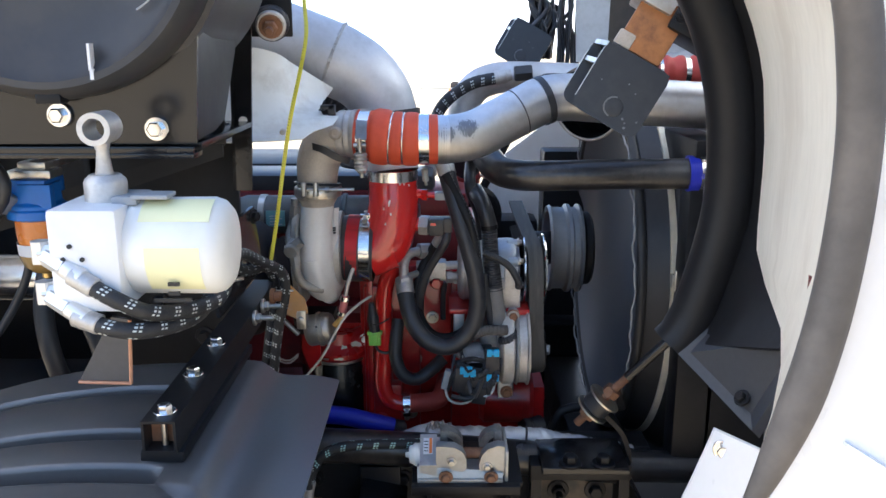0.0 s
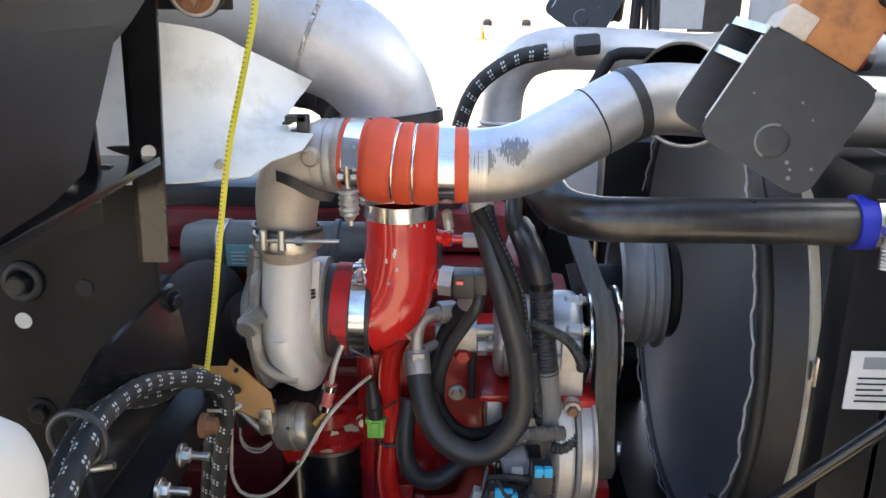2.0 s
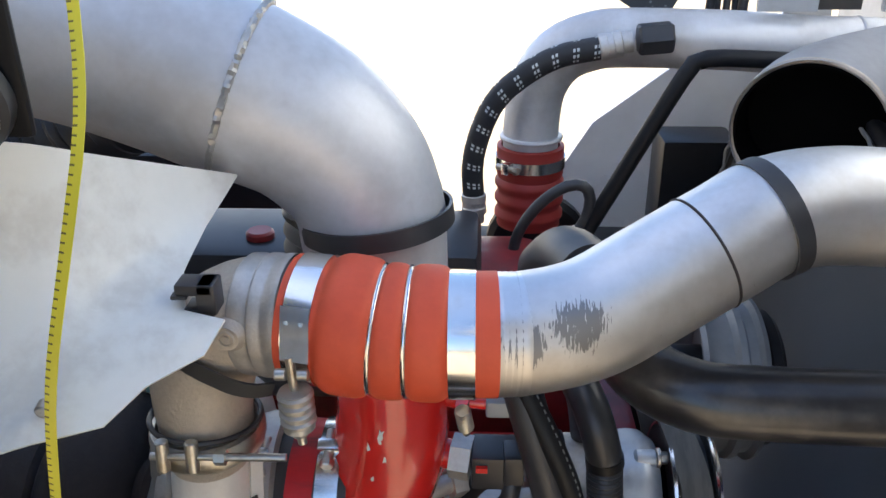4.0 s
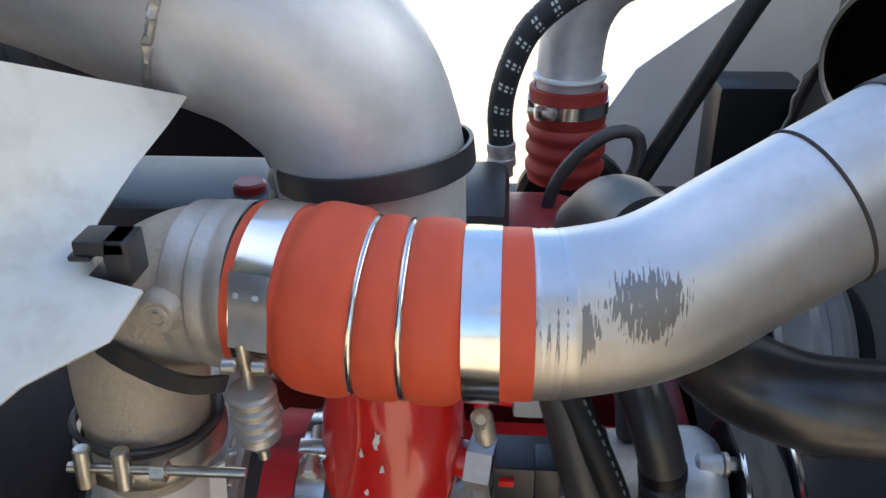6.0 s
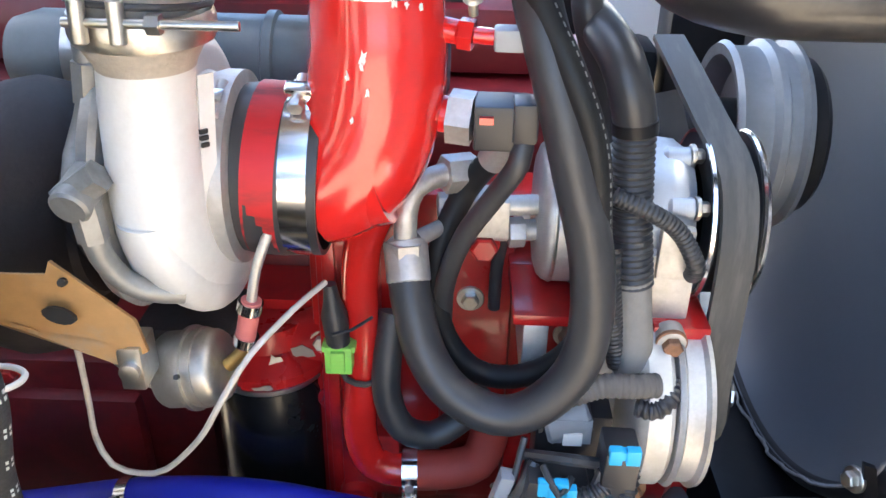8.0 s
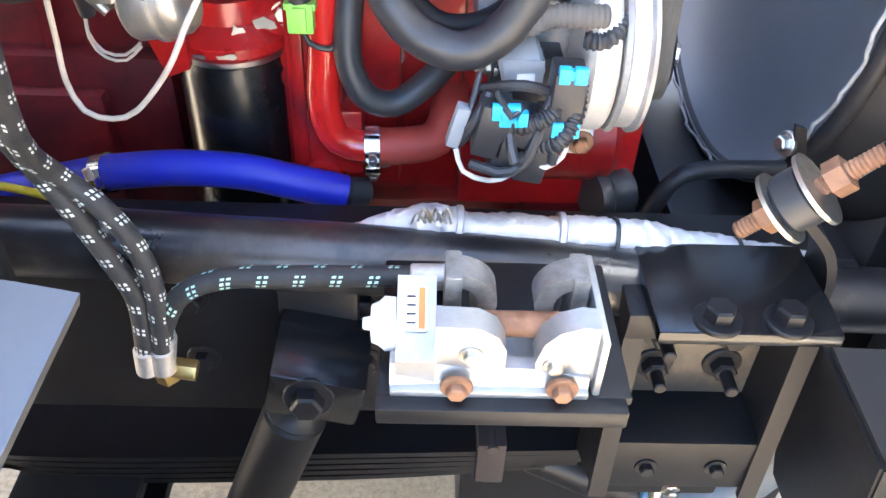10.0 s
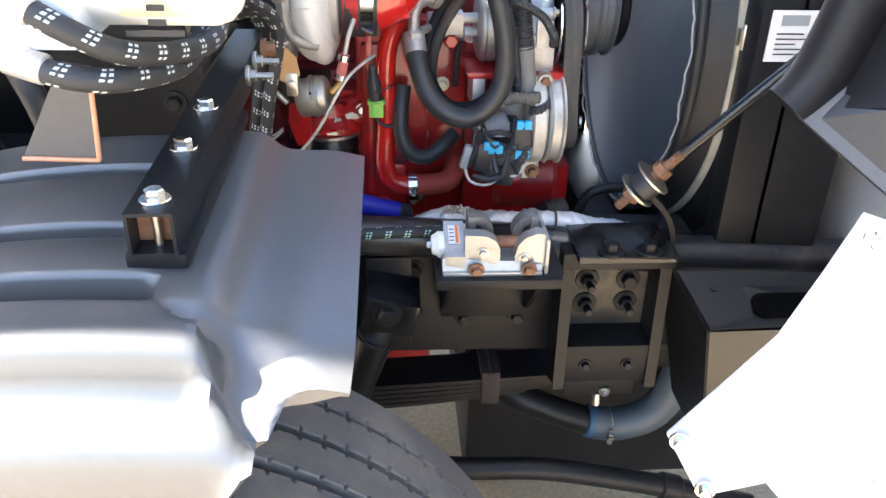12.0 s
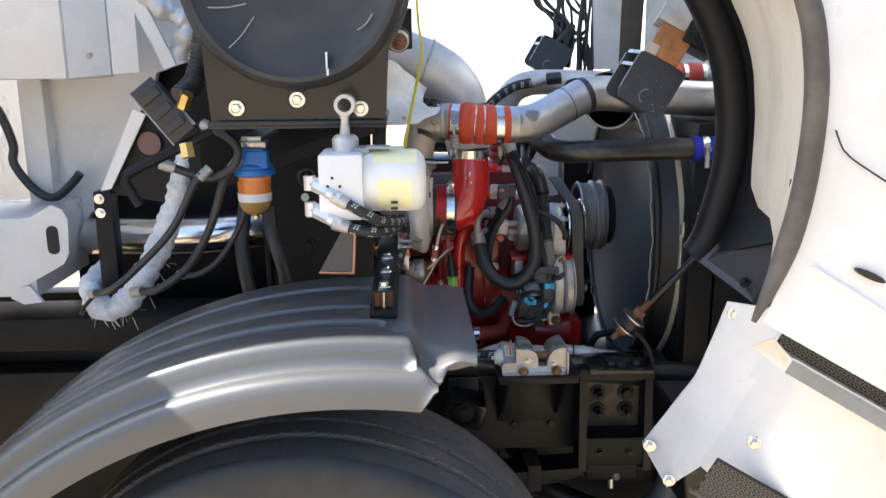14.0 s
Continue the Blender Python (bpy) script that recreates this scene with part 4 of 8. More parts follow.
def build_intake_pipe():
    t = thing("intake_pipe", (-0.11, 1.64, 1.46), "large grey air intake pipe with a weld seam", "pipe")
    path = [(-0.102, 1.635, 1.452), (-0.108, 1.645, 1.50), (-0.113, 1.650, 1.545), (-0.116, 1.652, 1.572), (-0.130, 1.653, 1.606), (-0.162, 1.653, 1.641), (-0.198, 1.652, 1.662), (-0.228, 1.650, 1.675), (-0.336, 1.645, 1.716), (-0.48, 1.60, 1.765), (-0.58, 1.53, 1.80)]
    part("tube", tube(path, lambda f, d: 0.054 + 0.009 * min(1, d / 0.10) + 0.009 * max(0.0, min(1, (d - 0.13) / 0.13)), 44, 0.008), M_ALUGREY, t)
    bead = torus((-0.214, 1.651, 1.670), (-0.93, -0.02, 0.37), 0.0715, 0.0032, 150, 8)
    for v in bead.verts:
        v.co += (v.co - Vector((-0.214, 1.651, 1.670))).normalized() * 0.0018 * (math.sin(v.co.y * 900) * math.sin(v.co.z * 700) + 0.5 * math.sin(v.co.z * 1900))
    part("weld_seam", bead, M_GALV, t, "rough weld bead")
    part("rubber_edge", lathe((-0.1085, 1.646, 1.555), (-0.1165, 1.650, 1.63), [(0, 0.0625), (0, 0.0652), (0.016, 0.0652), (0.016, 0.0625)], 48, False), M_RUBBER, t, "black rubber edge band")
    return t


build_intake_pipe()


def build_egr_cooler():
    t = thing("egr_cooler", (-0.3, 1.78, 1.30), "grey steel cooler tube behind the turbocharger", "cooler")
    part("shell", lathe((-0.46, 1.78, 1.335), (1, 1.78, 1.335), [(0, 0.02), (0.004, 0.034), (0.03, 0.042), (0.24, 0.042), (0.242, 0.046), (0.25, 0.046), (0.252, 0.042), (0.40, 0.042), (0.41, 0.02)], 36), M_EGR, t)
    part("band", lathe((-0.40, 1.78, 1.335), (1, 1.78, 1.335), [(0, 0.0425), (0.001, 0.0445), (0.014, 0.0445), (0.015, 0.0425)], 36, False), M_ZINC, t)
    part("label", box(-0.380, -0.340, 1.733, 1.7365, 1.318, 1.352), M_LABELT, t, "teal label with plain print")
    for k in range(4):
        part("print_bar", box(-0.372, -0.346 - 0.004 * (k % 2), 1.7315, 1.7335, 1.322 + 0.006 * k, 1.3235 + 0.006 * k), M_LABELW, t)
    for x in (-0.44, -0.1):
        part("foot", box(x, x + 0.03, 1.79, 1.86, 1.25, 1.33), M_IRON, t, bevel=0.004)
    return t


build_egr_cooler()


def build_heat_shield():
    t = thing("heat_shield", (-0.3, 1.42, 1.53), "white painted sheet metal heat shield with a curled lip", "heat shield")
    bm = bmesh.new()
    rows = [[(-0.46, 1.41, 1.710), (-0.308, 1.455, 1.690), (-0.268, 1.505, 1.664), (-0.211, 1.60, 1.617)],
            [(-0.46, 1.395, 1.665), (-0.305, 1.450, 1.652), (-0.265, 1.495, 1.635), (-0.217, 1.58, 1.606)],
            [(-0.46, 1.380, 1.628), (-0.300, 1.442, 1.620), (-0.262, 1.480, 1.610), (-0.2215, 1.545, 1.596)],
            [(-0.46, 1.370, 1.605), (-0.297, 1.430, 1.597), (-0.260, 1.468, 1.590), (-0.222, 1.495, 1.585)],
            [(-0.46, 1.360, 1.585), (-0.293, 1.415, 1.580), (-0.255, 1.440, 1.577), (-0.209, 1.457, 1.575)],
            [(-0.46, 1.352, 1.568), (-0.290, 1.400, 1.566), (-0.245, 1.422, 1.569), (-0.181, 1.447, 1.576)],
            [(-0.46, 1.346, 1.556), (-0.295, 1.385, 1.558), (-0.245, 1.405, 1.561), (-0.190, 1.428, 1.5625)],
            [(-0.46, 1.342, 1.548), (-0.300, 1.372, 1.551), (-0.255, 1.392, 1.5555), (-0.219, 1.405, 1.5545)],
            [(-0.46, 1.338, 1.540), (-0.312, 1.347, 1.543), (-0.270, 1.365, 1.543), (-0.2365, 1.381, 1.5435)]]
    vs = []
    for row in rows:
        pts = spline(row, 0.004)
        vs.append([bm.verts.new(pts[round(j * (len(pts) - 1) / 24)]) for j in range(25)])
    for p, q in zip(vs, vs[1:]):
        for a, b, c, d in zip(p, p[1:], q[1:], q):
            bm.faces.new((a, b, c, d))
    bmesh.ops.subdivide_edges(bm, edges=bm.edges[:], cuts=1, use_grid_fill=True)
    for k in range(2):
        bmesh.ops.smooth_vert(bm, verts=[v for v in bm.verts if not v.is_boundary], factor=0.5, use_axis_x=True, use_axis_y=True, use_axis_z=True)
    bmesh.ops.solidify(bm, geom=bm.faces[:], thickness=0.002)
    part("sheet", bm, M_SHIELD, t)
    part("edge_clip", join(box(-0.2145, -0.190, 1.456, 1.474, 1.588, 1.5955), box(-0.2015, -0.189, 1.456, 1.474, 1.5745, 1.5955), box(-0.2105, -0.191, 1.456, 1.474, 1.5725, 1.5785), box(-0.2175, -0.207, 1.455, 1.473, 1.5855, 1.5885)), M_BLKP, t, "black plastic edge clip", bevel=0.0022)
    part("rivet", cyl((-0.267, 1.384, 1.558), (-0.267, 1.376, 1.556), 0.005, 14, 0.001), M_ZINC, t)
    return t


build_heat_shield()


def build_engine_clutter():
    t = thing("fuel_rail_cover", (-0.45, 2.0, 1.36), "black plastic cover on the engine top", "cover")
    part("cover", box(-0.85, -0.02, 1.90, 2.06, 1.34, 1.405), M_BLKP, t, bevel=0.02)
    for x in (-0.7, -0.5, -0.3, -0.12):
        part("knob", cyl((x, 1.95, 1.40), (x, 1.95, 1.415), 0.018, 18, 0.003), M_REDDULL, t)
    d = thing("intake_boot", (-0.3, 1.9, 1.43), "black ribbed rubber boot behind the heat shield", "hose")
    part("boot", tube([(-0.62, 2.02, 1.50), (-0.45, 1.97, 1.57), (-0.30, 1.90, 1.60), (-0.21, 1.84, 1.585), (-0.17, 1.80, 1.53), (-0.17, 1.80, 1.44)], lambda f, q: 0.058 + 0.004 * math.sin(q * 300), 28, 0.006), M_RUBBER, d)
    part("blue_end", cyl((-0.64, 2.03, 1.49), (-0.60, 2.01, 1.51), 0.066, 28, 0.004), M_BLUEP, d, "blue hose end")
    e = thing("far_frame_box", (-0.5, 2.55, 0.9), "black battery box beyond the engine", "box")
    part("box", box(-0.95, -0.25, 2.40, 2.75, 0.85, 1.36), M_BLACK, e, bevel=0.01)
    part("bracket", box(-0.6, -0.5, 2.375, 2.42, 0.70, 1.0), M_BLACK, e)
    g = thing("far_accessory", (0.15, 2.2, 0.9), "black accessory housing on the engine front", "housing")
    part("housing", box(-0.05, 0.28, 2.36, 2.48, 0.6, 1.2), M_BLACK, g, bevel=0.02)
    part("tall_housing", box(0.29, 0.42, 2.37, 2.47, 0.6, 1.40), M_BLACK, g, bevel=0.01)
    part("cover", cyl((0.08, 2.37, 1.22), (0.08, 2.33, 1.22), 0.09, 32, 0.01), M_BLACK, g)
    return t


build_engine_clutter()


# ---- belt drive and accessories ----
def build_compressor():
    t = thing("refrigerant_compressor", (0.10, 1.684, 1.17), "cast aluminium compressor with bolted front head", "compressor")
    c = Vector((0.0, 1.684, 1.236))
    x = Vector((1, 0, 0))

    def rim(dx, r, deg):
        return c + Vector((dx, r * math.cos(radians(deg)), r * math.sin(radians(deg))))

    part("rear_head", lathe(c + x * 0.030, c + x, [(0, 0.02), (0.001, 0.050), (0.004, 0.058), (0.008, 0.062), (0.012, 0.0635), (0.034, 0.0635), (0.036, 0.061)], 48), M_CAST, t)
    part("rear_lip", torus(c + x * 0.044, x, 0.0625, 0.0022, 48, 8), M_ZINC, t)
    part("rear_lip", torus(c + x * 0.064, x, 0.0625, 0.0026, 48, 8), M_BLACK, t, "dark seal groove")
    part("body", lathe(c + x * 0.064, c + x * 2, [(0, 0.0595), (0.003, 0.062), (0.030, 0.062), (0.034, 0.0575), (0.046, 0.056)], 44), M_CAST, t)
    bluish = mat("bluish_cast_front", (0.5, 0.53, 0.57), 0.42, 0.6, vary=0.12, grain=180, bump=0.15, dirt=(0.35, 0.36, 0.37), dirt_amount=0.4, dirt_scale=18)
    part("front_head", lathe(c + x * 0.106, c + x * 2, [(0, 0.058), (0.003, 0.0655), (0.030, 0.0675), (0.040, 0.0665), (0.046, 0.062), (0.052, 0.058)], 28), bluish, t, "pale blue-grey cast front head", bevel=0.0015)
    part("mount_arm", join(box(0.118, 0.158, 1.606, 1.640, 1.166, 1.236), box(0.124, 0.152, 1.600, 1.612, 1.216, 1.262)), M_CAST, t, bevel=0.004)
    part("white_sticker", box(0.104, 0.112, 1.6135, 1.6155, 1.235, 1.285), M_LABELW, t)
    for a in (105, 150, 195, 240):
        part("head_lug", cyl(rim(0.132, 0.0615, a), rim(0.156, 0.0615, a), 0.0095, 14, 0.003), bluish, t)
        part("flange_bolt", hexbolt(rim(0.156, 0.064, a), x, 0.0065, head=0.009), M_ZINC, t)
    part("back_rim", lathe(c + x * 0.166, c + x * 2, [(0, 0.064), (0, 0.0755), (0.003, 0.0765), (0.005, 0.0745), (0.005, 0.064)], 56, False), M_STEEL, t, "bright pulley rim")
    part("front_rim", lathe(c + x * 0.207, c + x * 2, [(0, 0.062), (0, 0.0745), (0.002, 0.0765), (0.005, 0.0755), (0.006, 0.062)], 56, False), M_STEEL, t, "bright pulley rim")
    part("pulley", lathe(c + x * 0.165, c + x * 2, [(0, 0.05), (0.001, 0.0725), (0.004, 0.0745), (0.006, 0.0685), (0.038, 0.0685), (0.040, 0.0745), (0.044, 0.0725), (0.045, 0.055), (0.040, 0.05), (0.040, 0.0)], 48, False), M_BLACK, t, "black belt pulley")
    for a in (150, 195, 240):
        part("bolt", hexbolt(rim(0.210, 0.062, a), x, 0.005, head=0.006, washer=False), M_ZINC, t)
    part("port_block", join(box(-0.026, 0.006, 1.640, 1.676, 1.228, 1.262), cyl((-0.055, 1.650, 1.252), (-0.02, 1.655, 1.252), 0.0125, 6), cyl((-0.045, 1.650, 1.228), (0.036, 1.660, 1.228), 0.0095, 16), cyl((0.0, 1.655, 1.252), (0.036, 1.66, 1.252), 0.009, 16), cyl((0.006, 1.652, 1.228), (0.020, 1.654, 1.228), 0.0135, 6)), M_CAST, t, bevel=0.0015)
    for b in (box(0.012, 0.075, 1.61, 1.70, 1.160, 1.171), box(0.128, 0.176, 1.592, 1.68, 1.160, 1.176), box(0.012, 0.172, 1.702, 1.76, 1.152, 1.169)):
        part("mount_bracket", b, M_RED, t, "red bracket under the compressor", bevel=0.003)
    part("lower_bracket", box(0.022, 0.044, 1.61, 1.70, 1.10, 1.161), M_CAST, t, bevel=0.003)
    part("lower_bracket", join(box(0.128, 0.148, 1.590, 1.70, 1.12, 1.161), cyl((0.142, 1.60, 1.168), (0.142, 1.582, 1.165), 0.013, 18)), M_CAST, t, bevel=0.003)
    part("bracket_bolt", hexbolt((0.142, 1.585, 1.166), (0, -1, -0.1), 0.0085), M_RUST, t)
    return t


build_compressor()


def build_alternator():
    t = thing("fan_clutch_pump", (0.16, 1.68, 0.95), "pale grey cast belt-driven pump with ribbed edge", "pump")
    c = Vector((0.112, 1.612, 1.092))
    x = Vector((1, 0, 0))
    part("body", join(lathe(c - x * 0.0, c + x * 2, [(0, 0.04), (0.004, 0.072), (0.01, 0.079), (0.028, 0.079), (0.032, 0.075)], 56), box(0.115, 0.14, 1.59, 1.63, 0.985, 1.03)), mat("pale_cast_grey", (0.62, 0.6, 0.55), 0.5, 0.4, vary=0.1, grain=200, bump=0.15, dirt=(0.42, 0.38, 0.3), dirt_amount=0.5, dirt_scale=20), t)
    part("pulley_rim", lathe(c + x * 0.034, c + x * 2, [(0, 0.06), (0.001, 0.078), (0.005, 0.081), (0.008, 0.076), (0.022, 0.076), (0.025, 0.081), (0.029, 0.080), (0.030, 0.055), (0.022, 0.05), (0.022, 0.0)], 56, False), M_CAST, t, "bright machined pulley rim")
    part("lug", cyl((0.118, 1.61, 1.000), (0.146, 1.605, 1.000), 0.016, 20), M_CAST, t)
    part("lug", cyl((0.118, 1.60, 1.158), (0.146, 1.60, 1.160), 0.014, 18), M_CAST, t)
    part("lug_bolt", hexbolt((0.132, 1.590, 0.998), (0, -1, 0), 0.0085), M_RUST, t)
    part("mount", box(0.075, 0.118, 1.62, 1.78, 1.00, 1.13), M_CAST, t, bevel=0.006)
    return t


build_alternator()


def build_water_pump():
    t = thing("crank_damper_housing", (0.18, 1.75, 0.86), "red cast pump housing with black pulley", "pump")
    part("housing", join(cyl((0.08, 1.73, 0.93), (0.20, 1.73, 0.93), 0.062, 36, 0.01), box(0.02, 0.225, 1.70, 1.80, 0.84, 0.96)), M_RED, t)
    part("hub", lathe((0.175, 1.68, 0.865), (0.225, 1.70, 0.862), [(0, 0.02), (0, 0.030), (0.004, 0.032), (0.014, 0.032), (0.018, 0.028), (0.034, 0.028), (0.038, 0.031), (0.046, 0.031), (0.048, 0.022)], 32), M_RUBBER, t)
    return t


build_water_pump()


def build_belt():
    t = thing("drive_belt", (0.20, 1.66, 0.95), "worn grey ribbed drive belt", "belt")
    # the run in view comes over the compressor pulley and down to the tensioner
    x0, w = 0.189, 0.030
    path = [(x0 - 0.024, 1.85, 1.350), (x0 - 0.021, 1.78, 1.339), (x0 - 0.013, 1.70, 1.318), (x0 - 0.005, 1.655, 1.302), (x0 - 0.001, 1.630, 1.282), (x0, 1.611, 1.240), (x0 + 0.002, 1.610, 1.17), (x0 + 0.005, 1.611, 1.10), (x0 + 0.008, 1.612, 1.06), (x0 + 0.008, 1.622, 1.032), (x0 + 0.008, 1.655, 1.020)]
    part("belt", tube(path, 0, flat=(w, 0.006), up=(0, -0.6, 1), step=0.01), mat("worn_belt_rubber", (0.06, 0.06, 0.058), 0.6, vary=0.15, grain=100, dirt=(0.12, 0.115, 0.105), dirt_amount=0.6, dirt_scale=10, streak=(6, 1, 1)), t)
    back = [(x0 - 0.024, 1.83, 1.30), (x0, 1.78, 1.20), (x0 + 0.008, 1.705, 1.04)]
    part("belt_back", tube(back, 0, flat=(w, 0.006), up=(0, -1, 0.3), step=0.02), M_RUBBER, t)
    return t


build_belt()


def build_tensioner():
    t = thing("belt_tensioner", (0.21, 1.69, 0.94), "smooth black belt tensioner pulley with zinc bolt", "pulley")
    part("pulley", lathe((0.176, 1.658, 1.066), (1, 1.658, 1.066), [(0, 0.01), (0, 0.042), (0.003, 0.044), (0.037, 0.044), (0.040, 0.042), (0.040, 0.01)], 40), M_BLACK, t)
    part("bolt", hexbolt((0.2135, 1.640, 1.072), (1, -0.25, 0), 0.011, head=0.010), M_ZINC, t)
    part("arm", box(0.178, 0.214, 1.645, 1.75, 1.045, 1.098), M_CAST, t, bevel=0.006)
    return t


build_tensioner()


def build_fan():
    t = thing("fan_pulley", (0.30, 1.93, 1.13), "grey steel fan pulley and hub before the shroud", "pulley")
    c = Vector((0.250, 1.93, 1.222))
    x = Vector((1, 0, 0))
    part("hub_pulley", lathe(c, c + x, [(0.03, 0.03), (0.025, 0.075), (0.0, 0.088), (-0.002, 0.100), (0.004, 0.104), (0.012, 0.098), (0.036, 0.098), (0.042, 0.106), (0.050, 0.106), (0.054, 0.098), (0.066, 0.098), (0.070, 0.107), (0.076, 0.105), (0.078, 0.06)], 64, False), M_PULLEY, t, "grey steel fan pulley")
    part("hub", join(cyl(c - x * 0.05, c + x * 0.05, 0.04, 32, 0.004), cyl(c + x * 0.079, c + x * 0.102, 0.088, 48, 0.006)), M_BLACK, t)
    return t


build_fan()


M_LIP = mat("frayed_pale_seal_edge", (0.34, 0.34, 0.33), 0.6, vary=0.4, grain=90, bump=0.4, dirt=(0.1, 0.1, 0.1), dirt_amount=0.6, dirt_scale=9)
M_BAND = mat("yellowed_steel_band", (0.82, 0.76, 0.6), 0.4, 0.25, vary=0.15, grain=60, dirt=(0.35, 0.28, 0.16), dirt_amount=0.4, dirt_scale=14)


def build_shroud():
    t = thing("fan_shroud", (0.45, 1.9, 0.7), "black moulded fan shroud with round throat", "fan shroud")
    c = Vector((0.30, 1.985, 1.185))
    x = Vector((1, 0, 0))
    part("dish", lathe(c, c + x, [(0.190, 0.0), (0.192, 0.12), (0.190, 0.20), (0.183, 0.26), (0.168, 0.315), (0.142, 0.36), (0.112, 0.388), (0.088, 0.400)], 96, False), M_SHROUD, t)
    lip = torus(c + x * 0.083, x, 0.4005, 0.0022, 240, 8)
    for v in lip.verts:      # the seal waves and frays along its edge
        a = math.atan2(v.co.z - c.z, v.co.y - c.y)
        v.co.x += 0.0025 * math.sin(17 * a) + 0.0018 * math.sin(41 * a + 1.0) + 0.001 * math.sin(97 * a)
    part("seal_lip", lip, M_LIP, t, "frayed pale rubber seal lip")
    # flare and rim are coloured dark for the shade between lip and band
    part("flare", lathe(c + x * 0.094, c + x, [(0.0, 0.398), (0.03, 0.414), (0.07, 0.424), (0.12, 0.46)], 96, False), M_RECESS_SHADE, t)
    part("rim_tube", torus(c + x * 0.097, x, 0.4055, 0.010, 96, 10), M_RECESS_SHADE, t)
    part("band", lathe(c + x * 0.150, c + x, [(0, 0.420), (0, 0.428), (0.012, 0.428), (0.012, 0.420)], 96, False), M_BAND, t, "bright steel retaining band")
    part("band_screw", join(box(c.x + 0.148, c.x + 0.164, c.y - 0.437, c.y - 0.424, 1.235, 1.262), cyl((c.x + 0.156, c.y - 0.435, 1.228), (c.x + 0.156, c.y - 0.435, 1.27), 0.004, 12)), M_ZINC, t, bevel=0.002)
    part("panel", box(0.515, 0.53, 1.50, 2.46, 0.60, 1.53), M_SHROUD, t, bevel=0.004)
    part("lower_support", box(0.31, 0.45, 1.60, 2.36, 0.50, 0.775), M_FRAME, t, bevel=0.006)
    return t


build_shroud()


def build_radiator():
    t = thing("radiator", (0.56, 1.95, 0.62), "black radiator with riveted side tank", "radiator")
    part("core", box(0.535, 0.60, 1.56, 2.42, 0.60, 1.52), M_BLACK, t, bevel=0.006)
    part("side_tank", box(0.455, 0.64, 1.50, 1.565, 0.60, 1.455), M_BLACK, t, bevel=0.008)
    part("top_tank", box(0.46, 0.64, 1.50, 2.44, 1.46, 1.53), M_BLACK, t, bevel=0.01)
    part("sticker", box(0.470, 0.545, 1.496, 1.4985, 1.225, 1.305), M_LABELW, t, "white maker's label with plain print")
    for k in range(5):
        part("print_bar", box(0.482, 0.535 - 0.01 * (k % 3), 1.4945, 1.4955, 1.236 + 0.008 * k, 1.238 + 0.008 * k), M_INK, t)
    part("print_box", join(box(0.486, 0.530, 1.4945, 1.4955, 1.282, 1.298)), M_GREYP, t)
    for k in range(9):
        part("slot", box(0.47 + 0.018 * k, 0.48 + 0.018 * k, 1.494, 1.5, 1.492 - 0.004 * k, 1.499 - 0.004 * k), M_INK, t)
    return t


build_radiator()


def build_coolant_tube():
    t = thing("upper_coolant_tube", (0.25, 1.53, 1.42), "gloss black coolant tube with blue end hose", "pipe")
    part("tube", tube([(0.075, 1.66, 1.50), (0.088, 1.62, 1.482), (0.108, 1.575, 1.463), (0.145, 1.545, 1.458), (0.20, 1.535, 1.459), (0.30, 1.525, 1.463), (0.47, 1.515, 1.466), (0.50, 1.515, 1.467)], 0.0285, 32), M_DUSTYTUBE, t)
    part("blue_hose", tube([(0.452, 1.516, 1.466), (0.55, 1.513, 1.468), (0.66, 1.515, 1.468)], 0.0335, 32, hollow=0.85), M_BLUEHOSE, t, "blue silicone hose end")
    ring_clamp(t, (0.478, 1.515, 1.467), (1, 0, 0), 0.0338, 0.016, screw=(0, -1, 0))
    part("coil_spring", lathe((0.478, 1.475, 1.45), (0.479, 1.475, 1.40), [(0.0022 * k, 0.007 if k % 2 else 0.0055) for k in range(14)], 16), M_ZINC, t)
    part("inner_hose", tube([(0.075, 1.66, 1.50), (0.06, 1.72, 1.49), (0.05, 1.80, 1.44)], 0.032, 28), M_RUBBER, t)
    return t


build_coolant_tube()


def build_far_charge_pipe():
    t = thing("crossover_pipe", (0.2, 2.1, 1.45), "grey crossover pipe with dark red hose joint", "pipe")
    part("tube", tube([(0.051, 2.15, 1.36), (0.050, 2.15, 1.44), (0.050, 2.15, 1.50), (0.058, 2.15, 1.553), (0.084, 2.15, 1.592), (0.125, 2.15, 1.611), (0.173, 2.15, 1.616), (0.307, 2.15, 1.613), (0.477, 2.15, 1.604), (0.9, 2.15, 1.60)], 0.0395, 32), M_ALUGREY, t)
    part("hose_joint", lathe((0.05, 2.15, 1.345), (0.05, 2.15, 2), [(0, 0.042), (0.0, 0.047)] + [(0.008 + 0.006 * k, 0.0505 if k % 4 in (1, 2) else 0.0465) for k in range(12)] + [(0.080, 0.0485), (0.120, 0.0485), (0.121, 0.042)], 36, False), mat("dark_red_silicone", (0.3, 0.03, 0.025), 0.5, vary=0.1), t, "dark red silicone joint")
    ring_clamp(t, (0.05, 2.15, 1.443), (0, 0, 1), 0.0488, 0.016, screw=(-0.8, -1, 0))
    part("collar_ridge", torus((0.05, 2.15, 1.478), (0, 0, 1), 0.0415, 0.004, 40, 8), M_ALUGREY, t)
    part("weld_seam", torus((0.477, 2.15, 1.604), (1, 0, -0.04), 0.0395, 0.0022, 48, 6), M_ALUGREY, t)
    return t


build_far_charge_pipe()


